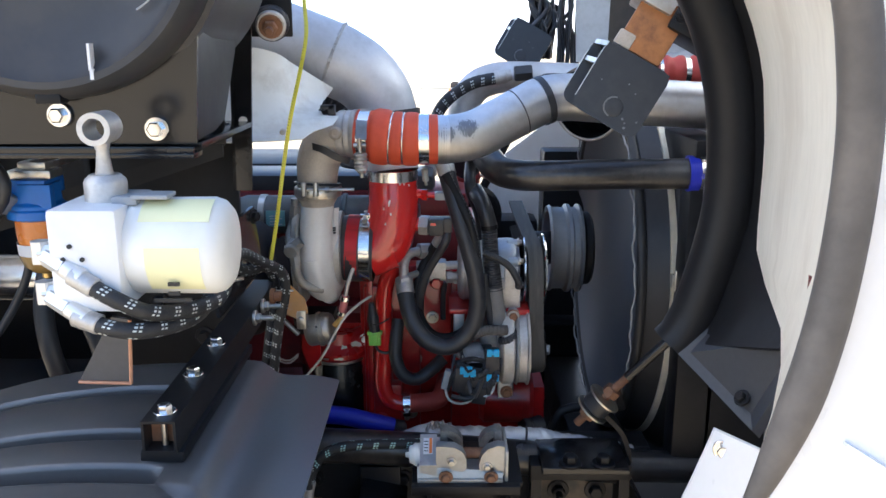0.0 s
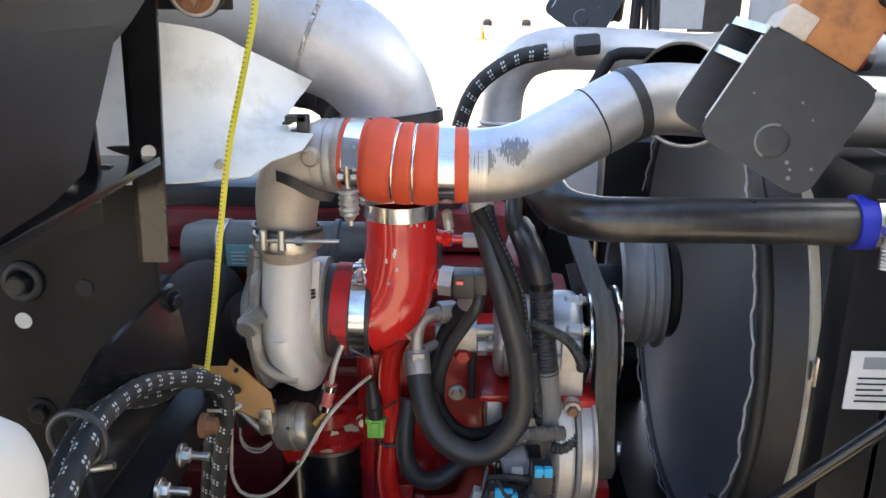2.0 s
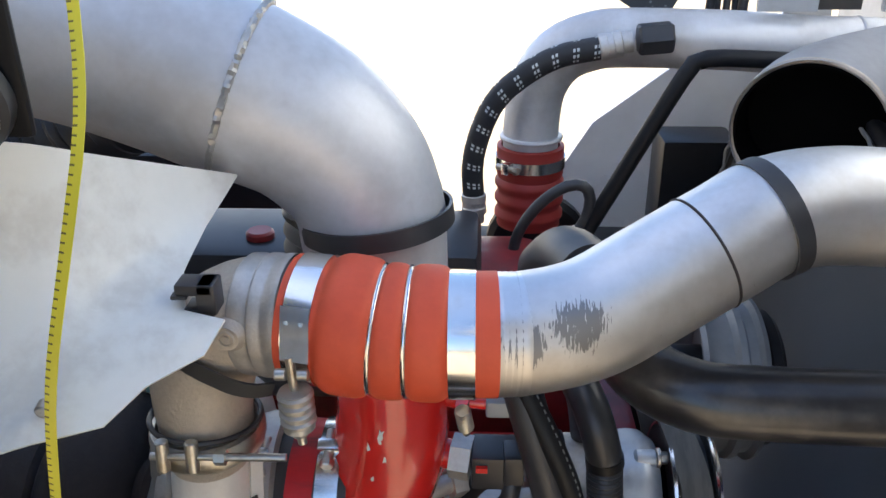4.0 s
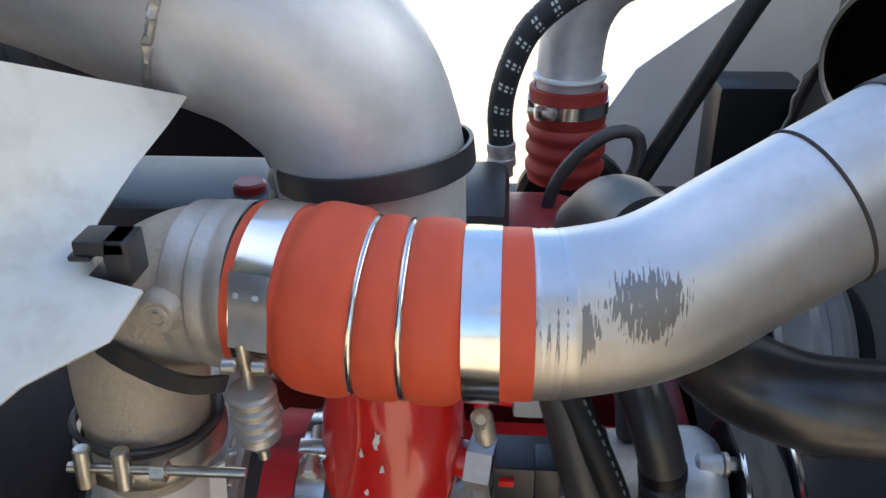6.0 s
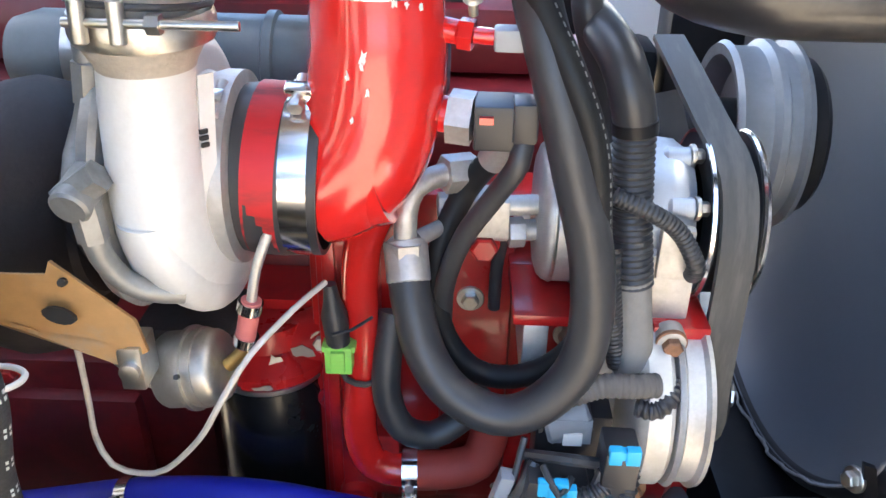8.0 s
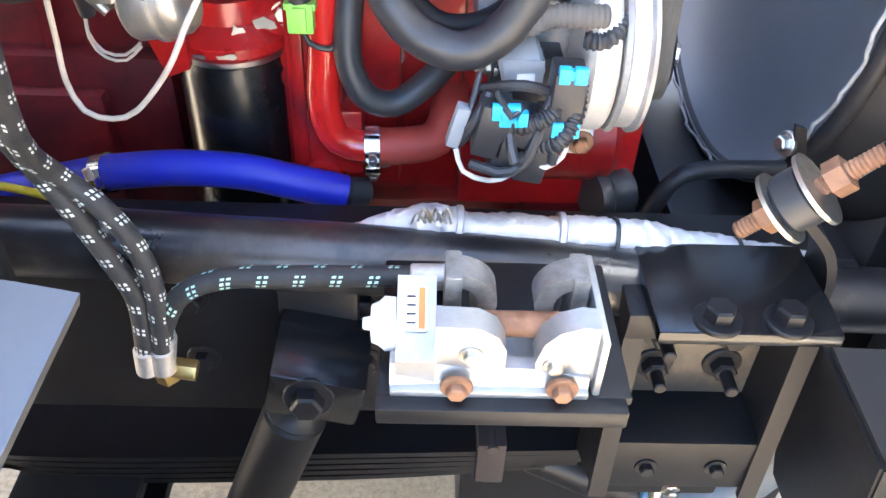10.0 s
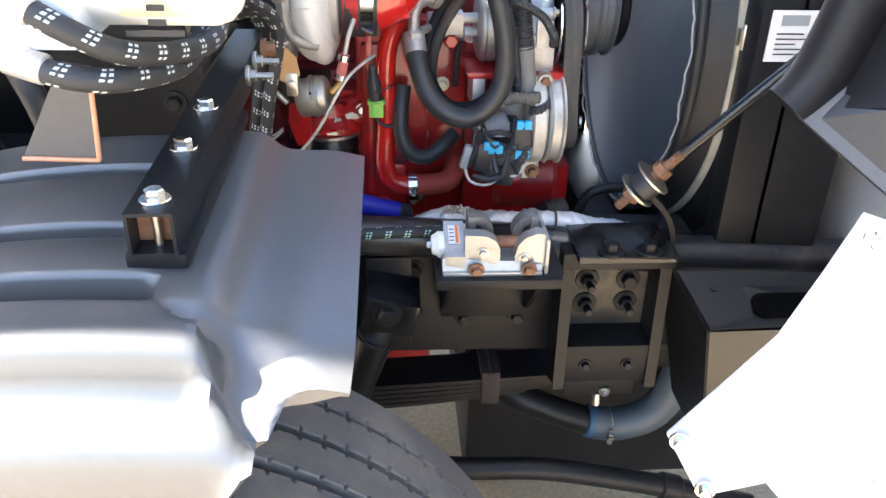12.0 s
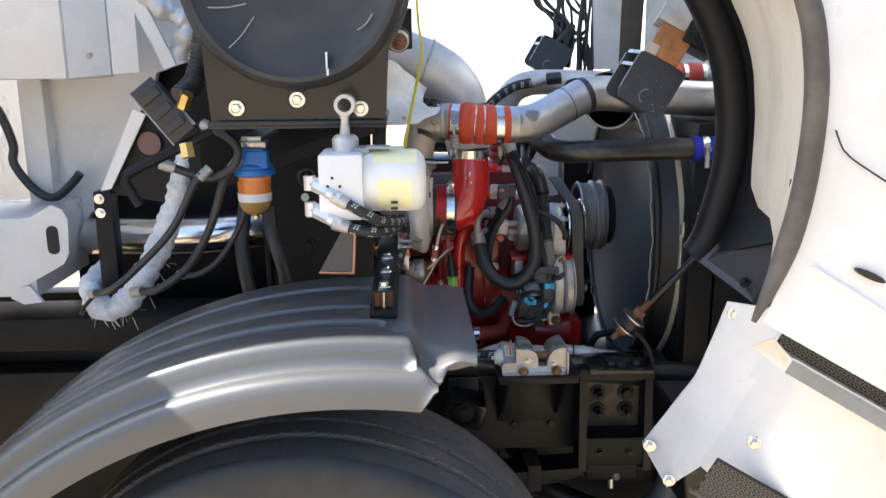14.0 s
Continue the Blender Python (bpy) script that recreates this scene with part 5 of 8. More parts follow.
def build_red_cac_hose():
    t = thing("radiator_side_hose", (0.62, 1.9, 1.6), "dull red hump hose on a grey pipe", "hose")
    part("hose", lathe((0.47, 1.86, 1.640), (0.70, 1.86, 1.640), [(0, 0.026), (0.0, 0.030)] + [(0.016 + 0.008 * k, 0.030 + (0.005 if k % 4 < 2 else 0.0)) for k in range(10)] + [(0.125, 0.030), (0.125, 0.026)], 36, False), mat("dull_red_silicone", (0.42, 0.05, 0.035), 0.55, vary=0.1), t)
    for x in (0.478, 0.535, 0.588):
        ring_clamp(t, (x, 1.86, 1.640), (1, 0, 0), 0.031, 0.011)
    part("tube", tube([(0.58, 1.86, 1.640), (0.64, 1.86, 1.64), (0.70, 1.87, 1.63), (0.74, 1.9, 1.58), (0.74, 1.9, 1.5)], 0.027, 28), M_ALUGREY, t)
    duct = [(0.321, 1.855, 1.570), (0.350, 1.90, 1.577), (0.41, 1.945, 1.585), (0.50, 1.965, 1.60), (0.66, 1.97, 1.62)]
    part("mouth", tube(duct, lambda f, d: 0.083 - 0.008 * min(1.0, 2 * f), 44, 0.01, hollow=0.95, caps=False), M_DUCT, t, "grey open air duct mouth")
    # the darkness within the duct is painted on this inner sleeve
    part("duct_inside", tube([(x, y + 0.004, z) for x, y, z in duct], lambda f, d: 0.0775 - 0.008 * min(1.0, 2 * f), 40, 0.01, hollow=0.96), M_HOLE_SHADE, t, "inside of the duct, painted black for its shade")
    part("mouth_lip", torus((0.321, 1.855, 1.570), (0.6, 0.8, 0.07), 0.081, 0.0032, 48, 8), M_CASTTAN, t, "brown stained duct lip")
    part("stay", tube([(0.34, 2.0, 1.618), (0.262, 2.0, 1.621), (0.236, 2.0, 1.617), (0.219, 2.0, 1.597), (0.14, 2.0, 1.441), (0.10, 2.0, 1.36)], 0.0105, 14), M_BLACK, t, "black bent stay rod")
    return t


build_red_cac_hose()


def build_braided_coolant_hose():
    t = thing("braided_vent_hose", (0.02, 2.0, 1.35), "black hose with white braid marks and steel ferrules", "hose")
    part("hose", tube([(-0.031, 2.08, 1.413), (-0.033, 2.08, 1.454), (-0.025, 2.08, 1.497), (-0.005, 2.08, 1.544), (0.027, 2.08, 1.577), (0.075, 2.08, 1.605), (0.131, 2.08, 1.617)], 0.0150, 20), M_BRAID, t)
    for p, q in (((0.128, 2.08, 1.6165), (0.178, 2.08, 1.627)), ((-0.031, 2.08, 1.416), (-0.0295, 2.08, 1.375))):
        part("ferrule", lathe(p, q, [(0, 0.0155), (0.001, 0.0175), (0.010, 0.0175), (0.011, 0.0165), (0.018, 0.0165), (0.019, 0.0175), (0.028, 0.0175), (0.030, 0.0140), (0.042, 0.0140)], 22), M_CAST, t)
    part("end_boot", cyl((0.176, 2.08, 1.627), (0.220, 2.08, 1.631), 0.021, 6, 0.003), M_RUBBER, t)
    return t


build_braided_coolant_hose()


def hose(name, points, r, material, label, category="hose", ridges=0.0, ends=None, seg=18):
    """A loose hose, ribbed where ridges gives the pitch; ends: radius and length of pressed ferrules."""
    t = thing(name, points[0], label, category)
    rad = (lambda f, d: r * (0.95 + 0.05 * math.cos(2 * math.pi * d / ridges))) if ridges else r
    part("hose", tube(points, rad, seg, ridges / 6 if ridges else 0.01), material, t)
    if ends:
        for p, q in ((points[0], points[1]), (points[-1], points[-2])):
            d = (Vector(q) - Vector(p)).normalized()
            part("ferrule", cyl(Vector(p) - d * ends[1] * 0.4, Vector(p) + d * ends[1] * 0.6, ends[0], 18, 0.0015), M_CAST, t)
    return t


hose("suction_hose", [(0.004, 1.62, 1.465), (0.014, 1.595, 1.43), (0.030, 1.575, 1.38), (0.047, 1.562, 1.32), (0.063, 1.556, 1.26), (0.068, 1.553, 1.20), (0.058, 1.55, 1.155), (0.030, 1.548, 1.122), (0.0, 1.55, 1.112), (-0.035, 1.558, 1.125), (-0.060, 1.572, 1.155), (-0.074, 1.592, 1.20), (-0.078, 1.608, 1.225)], 0.0172, M_RUBBER, "thick black rubber hose in a hanging loop", ends=(0.0185, 0.035))
hose("discharge_hose", [(-0.002, 1.60, 1.468), (0.018, 1.585, 1.43), (0.042, 1.565, 1.385), (0.058, 1.56, 1.34), (0.066, 1.56, 1.28), (0.072, 1.57, 1.22), (0.066, 1.585, 1.165), (0.045, 1.595, 1.13), (0.015, 1.60, 1.113), (-0.018, 1.605, 1.115), (-0.045, 1.612, 1.145), (-0.055, 1.622, 1.19), (-0.048, 1.63, 1.235), (-0.03, 1.64, 1.275), (-0.005, 1.62, 1.318)], 0.0105, M_HOSEPRINT, "thin black rubber hose beside the thick loop", ends=(0.012, 0.03))


def build_hose_fitting():
    t = thing("hose_elbow_fitting", (-0.075, 1.62, 1.22), "grey steel elbow fitting on the suction hose", "fitting")
    part("elbow", tube([(-0.079, 1.608, 1.235), (-0.079, 1.612, 1.262), (-0.072, 1.62, 1.282), (-0.05, 1.635, 1.288), (-0.02, 1.65, 1.285)], 0.0095, 16), M_CAST, t)
    part("nut", join(cyl((-0.050, 1.635, 1.288), (-0.026, 1.648, 1.286), 0.0165, 6)), M_CAST, t, bevel=0.001)
    part("nut", cyl((-0.079, 1.608, 1.24), (-0.0785, 1.606, 1.222), 0.0165, 6), M_CAST, t, bevel=0.001)
    part("side_pipe", tube([(-0.07, 1.612, 1.24), (-0.05, 1.63, 1.243), (-0.02, 1.655, 1.245)], 0.007, 12), M_CAST, t)
    return t


build_hose_fitting()
hose("looped_hose", [(0.017, 2.000, 1.316), (0.020, 2.000, 1.345), (0.026, 2.000, 1.384), (0.040, 2.000, 1.414), (0.063, 2.000, 1.441), (0.089, 2.000, 1.458), (0.110, 2.000, 1.458), (0.119, 2.000, 1.441), (0.115, 2.000, 1.413), (0.101, 2.000, 1.389)], 0.0075, M_RUBBER, "thin black hose bent in a loop", "hose", ends=(0.009, 0.02), seg=14)
hose("ribbed_wire_conduit", [(0.0915, 1.6045, 1.352), (0.0935, 1.602, 1.318), (0.098, 1.598, 1.27), (0.105, 1.592, 1.217)], 0.0168, M_RUBBER, "black corrugated wire conduit", "conduit", ridges=0.0052, seg=20)
sleeve = hose("wire_sleeve", [(0.066, 1.68, 1.405), (0.070, 1.645, 1.402), (0.078, 1.618, 1.392), (0.086, 1.605, 1.370), (0.092, 1.604, 1.346)], 0.0165, M_RUBBER, "smooth black sleeve over a wire conduit", "sleeve", seg=20)
part("tape_band", lathe((0.0912, 1.6042, 1.350), (0.0925, 1.604, 1.340), [(0, 0.0166), (0, 0.0174), (0.009, 0.0174), (0.009, 0.0166)], 28, False), M_BLACK, sleeve)
hose("taped_wire_harness", [(0.104, 1.592, 1.222), (0.108, 1.588, 1.19), (0.111, 1.583, 1.166), (0.111, 1.58, 1.14)], 0.0155, mat("grey_harness_tape", (0.2, 0.19, 0.175), 0.7, vary=0.2, grain=120, bump=0.4), "grey cloth taped wire harness", "harness")
hose("thin_wire_conduit", [(0.080, 1.585, 1.297), (0.106, 1.582, 1.287), (0.132, 1.585, 1.269), (0.150, 1.585, 1.240), (0.153, 1.60, 1.222)], 0.0075, M_RUBBER, "thin black corrugated conduit", "conduit", ridges=0.004, seg=14)
hose("lower_wire_conduit", [(0.082, 1.585, 1.255), (0.084, 1.58, 1.222), (0.091, 1.58, 1.183), (0.100, 1.58, 1.146)], 0.0095, M_RUBBER, "short black corrugated conduit", "conduit", ridges=0.004, seg=14)
hose("side_wire_conduit", [(0.058, 1.548, 1.137), (0.082, 1.548, 1.147), (0.106, 1.548, 1.148), (0.128, 1.552, 1.147)], 0.0105, mat("dusty_conduit", (0.11, 0.10, 0.09), 0.7, vary=0.2, bump=0.3), "dusty corrugated conduit beside the pump", "conduit", ridges=0.005, seg=14)
hose("heater_hose", [(-0.095, 1.67, 1.13), (-0.100, 1.655, 1.09), (-0.100, 1.645, 1.05), (-0.085, 1.64, 1.015), (-0.055, 1.645, 1.003), (-0.025, 1.655, 1.02), (0.0, 1.67, 1.04)], 0.014, M_RUBBER, "black rubber heater hose against the engine")
hose("vertical_wire_hose", [(0.0, 1.70, 1.12), (0.0, 1.69, 1.17), (0.004, 1.68, 1.21)], 0.006, M_RUBBER, "thin black vertical cable", "cable")
hose("sensor_cable", [(0.008, 1.585, 1.345), (0.006, 1.575, 1.325), (-0.012, 1.585, 1.290), (-0.032, 1.595, 1.252), (-0.046, 1.61, 1.20), (-0.048, 1.63, 1.14)], 0.0085, M_RUBBER, "thin black cable to the sensor", "cable")
hose("upper_cable_bundle", [(0.06, 1.72, 1.47), (0.055, 1.66, 1.42), (0.075, 1.68, 1.36), (0.085, 1.70, 1.30)], 0.012, M_RUBBER, "black cable bundle behind the hoses", "harness")


def build_green_plug():
    t = thing("sensor_plug", (-0.141, 1.64, 1.09), "lime green connector on a black boot", "connector")
    part("plug", join(box(-0.156, -0.131, 1.632, 1.652, 1.083, 1.113), box(-0.150, -0.137, 1.628, 1.634, 1.087, 1.11), box(-0.159, -0.128, 1.635, 1.650, 1.105, 1.112)), M_GREEN, t, bevel=0.0015)
    part("boot", lathe((-0.144, 1.642, 1.112), (-0.150, 1.645, 1.175), [(0, 0.011), (0.03, 0.0125), (0.045, 0.008), (0.062, 0.006)], 18), M_RUBBER, t)
    part("cable", tube([(-0.143, 1.642, 1.086), (-0.138, 1.642, 1.07), (-0.12, 1.645, 1.062), (-0.10, 1.65, 1.07)], 0.003, 8), M_RUBBER, t)
    part("cable_tie", tube([(-0.147, 1.628, 1.13), (-0.13, 1.635, 1.132), (-0.112, 1.645, 1.14)], 0.0016, 6), M_RUBBER, t)
    return t


build_green_plug()


def build_connector_cluster():
    t = thing("wiring_connector_cluster", (0.06, 1.54, 1.03), "tangle of black connectors with light blue locks", "connectors")
    rnd = random.Random(5)
    part("bracket", box(0.035, 0.10, 1.565, 1.60, 1.03, 1.10), M_BLKP, t, bevel=0.003)
    part("grey_sensor", join(cyl((0.042, 1.575, 1.085), (0.080, 1.58, 1.095), 0.020, 20, 0.003), box(0.048, 0.082, 1.56, 1.585, 1.075, 1.10)), M_GREYP, t, "grey sensor body")
    part("white_tag", box(0.058, 0.074, 1.556, 1.559, 1.076, 1.088), M_LABELW, t)
    for x, z, h, blue in ((0.096, 1.093, 0.05, 1), (0.088, 1.060, 0.03, 0), (0.062, 1.055, 0.04, 0), (0.035, 1.06, 0.05, 0), (0.05, 1.035, 0.035, 0), (0.072, 1.03, 0.04, 0)):
        part("connector", box(x - 0.014, x + 0.014, 1.50, 1.535, z - h / 2, z + h / 2, Matrix.Translation((x, 1.52, z)) @ pose(0, 0, 0, 0, rnd.uniform(-18, 18) if not blue else 2, 0) @ Matrix.Translation((-x, -1.52, -z))), M_BLKP, t, bevel=0.003)
    for x, z in ((0.097, 1.118), (0.097, 1.067), (0.045, 1.082), (0.052, 1.076)):
        part("lock", join(box(x - 0.012, x - 0.002, 1.497, 1.505, z - 0.007, z + 0.007), box(x + 0.001, x + 0.012, 1.497, 1.505, z - 0.007, z + 0.007), box(x - 0.012, x + 0.012, 1.499, 1.507, z - 0.004, z + 0.004)), M_TEAL, t, "light blue connector lock", bevel=0.001)
    part("round_plug", lathe((0.042, 1.535, 1.047), (0.040, 1.50, 1.045), [(0, 0.018), (0.01, 0.02)] + [(0.012 + 0.002 * k, 0.02 if k % 2 else 0.0185) for k in range(8)] + [(0.03, 0.014)], 24), M_BLKP, t)
    part("grey_plug", box(0.0, 0.012, 1.515, 1.53, 1.035, 1.075, Matrix.Translation((0.006, 1.52, 1.055)) @ pose(0, 0, 0, 0, 14, 0) @ Matrix.Translation((-0.006, -1.52, -1.055))), M_GREYP, t, bevel=0.002)
    for k in range(9):
        a = Vector((rnd.uniform(0.0, 0.10), rnd.uniform(1.51, 1.54), rnd.uniform(1.03, 1.11)))
        b = Vector((rnd.uniform(0.0, 0.11), rnd.uniform(1.50, 1.54), rnd.uniform(1.02, 1.11)))
        c = (a + b) / 2 + Vector((0, -0.02, rnd.uniform(-0.03, 0.02)))
        part("cable", tube([a, c, b], 0.005 if k % 3 else 0.003, 8), M_RUBBER, t)
    part("loop_wire", tube([(0.005, 1.515, 1.035), (0.012, 1.505, 1.018), (0.035, 1.50, 1.012), (0.055, 1.50, 1.02), (0.062, 1.51, 1.035)], 0.0025, 8), M_WIRE, t)
    part("loop_wire", tube([(0.075, 1.505, 1.03), (0.085, 1.50, 1.028), (0.098, 1.50, 1.04), (0.102, 1.505, 1.06)], 0.0025, 8), M_WIRE, t)
    for pts in ([(0.030, 1.52, 1.058), (0.060, 1.505, 1.066), (0.085, 1.505, 1.080), (0.098, 1.52, 1.10)], [(0.062, 1.52, 1.040), (0.090, 1.50, 1.052), (0.104, 1.505, 1.076), (0.107, 1.52, 1.10)], [(0.112, 1.55, 1.126), (0.126, 1.545, 1.127), (0.137, 1.55, 1.132), (0.146, 1.565, 1.14)]):
        part("corrugated_sleeve", tube(pts, lambda f, d: 0.0085 if int(d / 0.0025) % 2 else 0.0072, 14, 0.00125), M_BLKP, t)
    part("threaded_stud", hexbolt((0.038, 1.575, 1.085), (-1, -0.2, 0), 0.007, stud=0.008), M_ZINC, t)
    return t


build_connector_cluster()


def build_blue_hose():
    t = thing("blue_coolant_hose", (-0.25, 1.62, 0.88), "blue silicone coolant hose with steel clamp", "hose")
    part("hose", tube([(-0.62, 1.66, 0.83), (-0.52, 1.65, 0.865), (-0.446, 1.64, 0.890), (-0.365, 1.63, 0.916), (-0.283, 1.622, 0.931), (-0.215, 1.62, 0.930), (-0.165, 1.623, 0.917), (-0.108, 1.631, 0.898)], 0.0195, 24), M_BLUEHOSE, t)
    ring_clamp(t, (-0.365, 1.63, 0.916), (0.98, -0.1, 0.28), 0.0202, 0.014, screw=(0, -1, 0.2))
    part("end_boot", cyl((-0.11, 1.631, 0.899), (-0.085, 1.645, 0.889), 0.017, 20, 0.004), M_RUBBER, t)
    return t


build_blue_hose()
hose("yellow_cable", [(-0.56, 1.55, 0.93), (-0.48, 1.56, 0.908), (-0.42, 1.56, 0.905), (-0.36, 1.56, 0.895), (-0.28, 1.56, 0.875)], 0.006, mat("yellow_cable_sheath", (0.75, 0.6, 0.05), 0.5, vary=0.08), "yellow sheathed cable on the frame", "cable")
hose("frame_tube", [(-0.75, 1.50, 0.925), (-0.398, 1.50, 0.928), (-0.20, 1.50, 0.921), (-0.048, 1.50, 0.913), (0.107, 1.50, 0.902), (0.267, 1.50, 0.885), (0.42, 1.51, 0.868), (0.75, 1.52, 0.852)], 0.0345, M_DUSTYTUBE, "thick black tube along the frame rail", "pipe", seg=28)


def build_foil_line():
    t = thing("foil_wrapped_line", (0.1, 1.53, 0.94), "line wrapped in crinkled silver foil tape", "pipe")
    path = [(-0.095, 1.53, 0.928), (-0.060, 1.53, 0.935), (-0.015, 1.53, 0.939), (0.027, 1.53, 0.931), (0.079, 1.53, 0.929), (0.126, 1.53, 0.928), (0.180, 1.53, 0.927), (0.241, 1.53, 0.915), (0.30, 1.53, 0.905), (0.383, 1.53, 0.890)]
    bm = tube(path, lambda f, d: 0.004 + 0.014 * min(1.0, f * 7), 36, 0.004)
    for v in bm.verts:
        x, y, z = v.co
        w = math.sin(310 * x + 170 * z) * math.sin(260 * y - 190 * z + 1.3) + 0.7 * math.sin(730 * x + 640 * y) * math.sin(690 * z + 300 * x) + 0.8 * math.sin(90 * x + 2)
        v.co += Vector((0, y - 1.53, z - 0.918 + 0.14 * (x - 0.14))).normalized() * 0.0014 * w
    part("foil", bm, M_FOIL, t, sharp=25)
    for x, z in ((0.012, 0.934), (0.113, 0.9285)):
        part("tape_end", lathe((x - 0.004, 1.53, z), (x + 0.004, 1.53, z - 0.001), [(0, 0.0195), (0.001, 0.0222), (0.006, 0.0225), (0.008, 0.0195)], 20, False), M_FOIL, t)
    part("wire_twist", join(*[tube([(-0.034 + 0.006 * k, 1.518, 0.945), (-0.031 + 0.006 * k, 1.514, 0.958 + 0.004 * (k % 3)), (-0.027 + 0.0055 * k, 1.512, 0.964 + 0.006 * (k % 2)), (-0.020 + 0.005 * k, 1.516, 0.949)], 0.0013, 6, 0.006) for k in range(6)]), M_ZINC, t)
    return t


build_foil_line()
for px, pz in ((0.166, 0.939), (0.293, 0.918)):
    zt = thing("cable_tie", (px, 1.51, pz), "black cable tie round the foil-wrapped line", "cable tie")
    part("strap", torus((px, 1.528, pz - 0.014), (1, 0, -0.12), 0.0205, 0.0024, 28, 8), M_RUBBER, zt)


# ---- frame front, suspension ----
def build_hood_latch():
    t = thing("hood_latch", (0.03, 1.34, 0.95), "galvanised hood latch with two hook cheeks", "latch")
    part("base_plate", join(box(-0.055, 0.140, 1.30, 1.455, 0.935, 0.945), box(-0.055, 0.135, 1.285, 1.302, 0.925, 0.945)), M_FRAME, t, bevel=0.003)
    part("housing", plate([(-0.045, 1.302, 0.943), (0.105, 1.302, 0.938), (0.105, 1.306, 0.962), (0.062, 1.312, 0.966), (0.050, 1.312, 0.966), (-0.045, 1.308, 0.975)], (0, 1, 0), 0.012), M_GALV, t, bevel=0.002)
    part("foot", box(-0.045, 0.105, 1.298, 1.375, 0.9445, 0.952), M_GALV, t, bevel=0.002)
    # two cheeks stand side by side with a round-cornered gap for the striker
    left = [(-0.012, 0.955), (0.032, 0.955), (0.041, 0.968), (0.041, 0.990), (0.034, 1.006), (0.020, 1.016), (-0.012, 1.018)]
    right = [(0.066, 0.955), (0.108, 0.955), (0.108, 1.018), (0.096, 1.020), (0.078, 1.012), (0.068, 0.998), (0.063, 0.975)]
    for pts in (left, right):
        part("hook_cheek", plate([(a, 1.310, b) for a, b in pts], (0, 1, 0), 0.022), M_GALV, t, bevel=0.004)
    # behind each cheek an open steel hook: an upright whose top curls towards the striker
    dull = mat("dull_forged_steel", (0.30, 0.285, 0.26), 0.5, 0.6, vary=0.25, grain=150, bump=0.2, dirt=(0.12, 0.1, 0.08), dirt_amount=0.6, dirt_scale=25)
    for cx, side in ((0.002, 1), (0.099, -1)):
        ring = [(cx + side * r * math.cos(radians(a)), 1.356, 0.994 + r * math.sin(radians(a))) for r, turn in ((0.034, range(96, -46, -10)), (0.019, range(-44, 97, 10))) for a in turn]
        part("rear_hook", plate(ring, (0, 1, 0), 0.024), dull, t, "dull steel hook", bevel=0.002)
        part("hook_upright", box(cx - 0.007, cx + 0.006, 1.352, 1.386, 0.952, 1.0275), dull, t, bevel=0.002)
    part("side_plate", box(0.108, 0.114, 1.302, 1.40, 0.945, 1.012), M_GALV, t, bevel=0.002)
    for k in range(4):
        part("print_bar", plate([(x, 1.3068 + 0.061 * f, 0.9805 + 0.0285 * f + 0.0022) for x, f in ((-0.0335, 0.42 + 0.11 * k), (-0.0265, 0.42 + 0.11 * k), (-0.0265, 0.445 + 0.11 * k), (-0.0335, 0.445 + 0.11 * k))], (0, -0.53, 0.85), 0.0006), M_INK, t)
    part("block", plate([(-0.041, 1.306, 0.952), (-0.041, 1.372, 0.952), (-0.041, 1.372, 1.010), (-0.041, 1.306, 0.979)], (1, 0, 0), 0.030), M_GALV, t, bevel=0.003)
    part("catch_bar", cyl((0.02, 1.343, 0.985), (0.09, 1.343, 0.985), 0.011, 20), M_RUST, t)
    part("release_cylinder", lathe((-0.041, 1.345, 0.980), (-0.09, 1.345, 0.978), [(0, 0.022), (0.009, 0.023), (0.013, 0.019), (0.019, 0.016), (0.020, 0.006), (0.026, 0.005)], 24), M_WHITEP, t, "white plastic release cylinder")
    part("label", plate([(x, 1.3068 + 0.061 * f, 0.9805 + 0.0285 * f + 0.0008) for x, f in ((-0.035, 0.34), (-0.018, 0.34), (-0.018, 0.9), (-0.035, 0.9))], (0, -0.53, 0.85), 0.0012), M_LABELW, t)
    part("warning_label", plate([(x, 1.3068 + 0.061 * f, 0.9805 + 0.0285 * f + 0.0021) for x, f in ((-0.0245, 0.36), (-0.0195, 0.36), (-0.0195, 0.88), (-0.0245, 0.88))], (0, -0.53, 0.85), 0.0006), M_LABELO, t, "orange warning label")
    for x, z in ((0.005, 0.957), (0.084, 0.957)):
        part("bolt", hexbolt((x, 1.300, z), (0, -1, 0), 0.008), M_RUST, t)
    for x, z in ((0.015, 0.985), (0.078, 0.974)):
        part("bolt", hexbolt((x, 1.310, z), (0, -1, 0), 0.006), M_ZINC, t)
    part("support_leg", plate([(-0.03, 1.32, 0.936), (-0.03, 1.450, 0.936), (-0.03, 1.516, 0.72), (-0.03, 1.48, 0.74)], (1, 0, 0), 0.008), M_FRAME, t)
    part("support_leg", plate([(0.118, 1.32, 0.936), (0.118, 1.450, 0.936), (0.118, 1.516, 0.72), (0.118, 1.48, 0.74)], (1, 0, 0), 0.008), M_FRAME, t)
    part("back_plate", box(-0.03, 0.126, 1.507, 1.52, 0.70, 0.86), M_FRAME, t, bevel=0.002)
    # the whole latch is low and flat
    t.scale.z, t.location.z = 0.861, 0.9595
    return t


build_hood_latch()


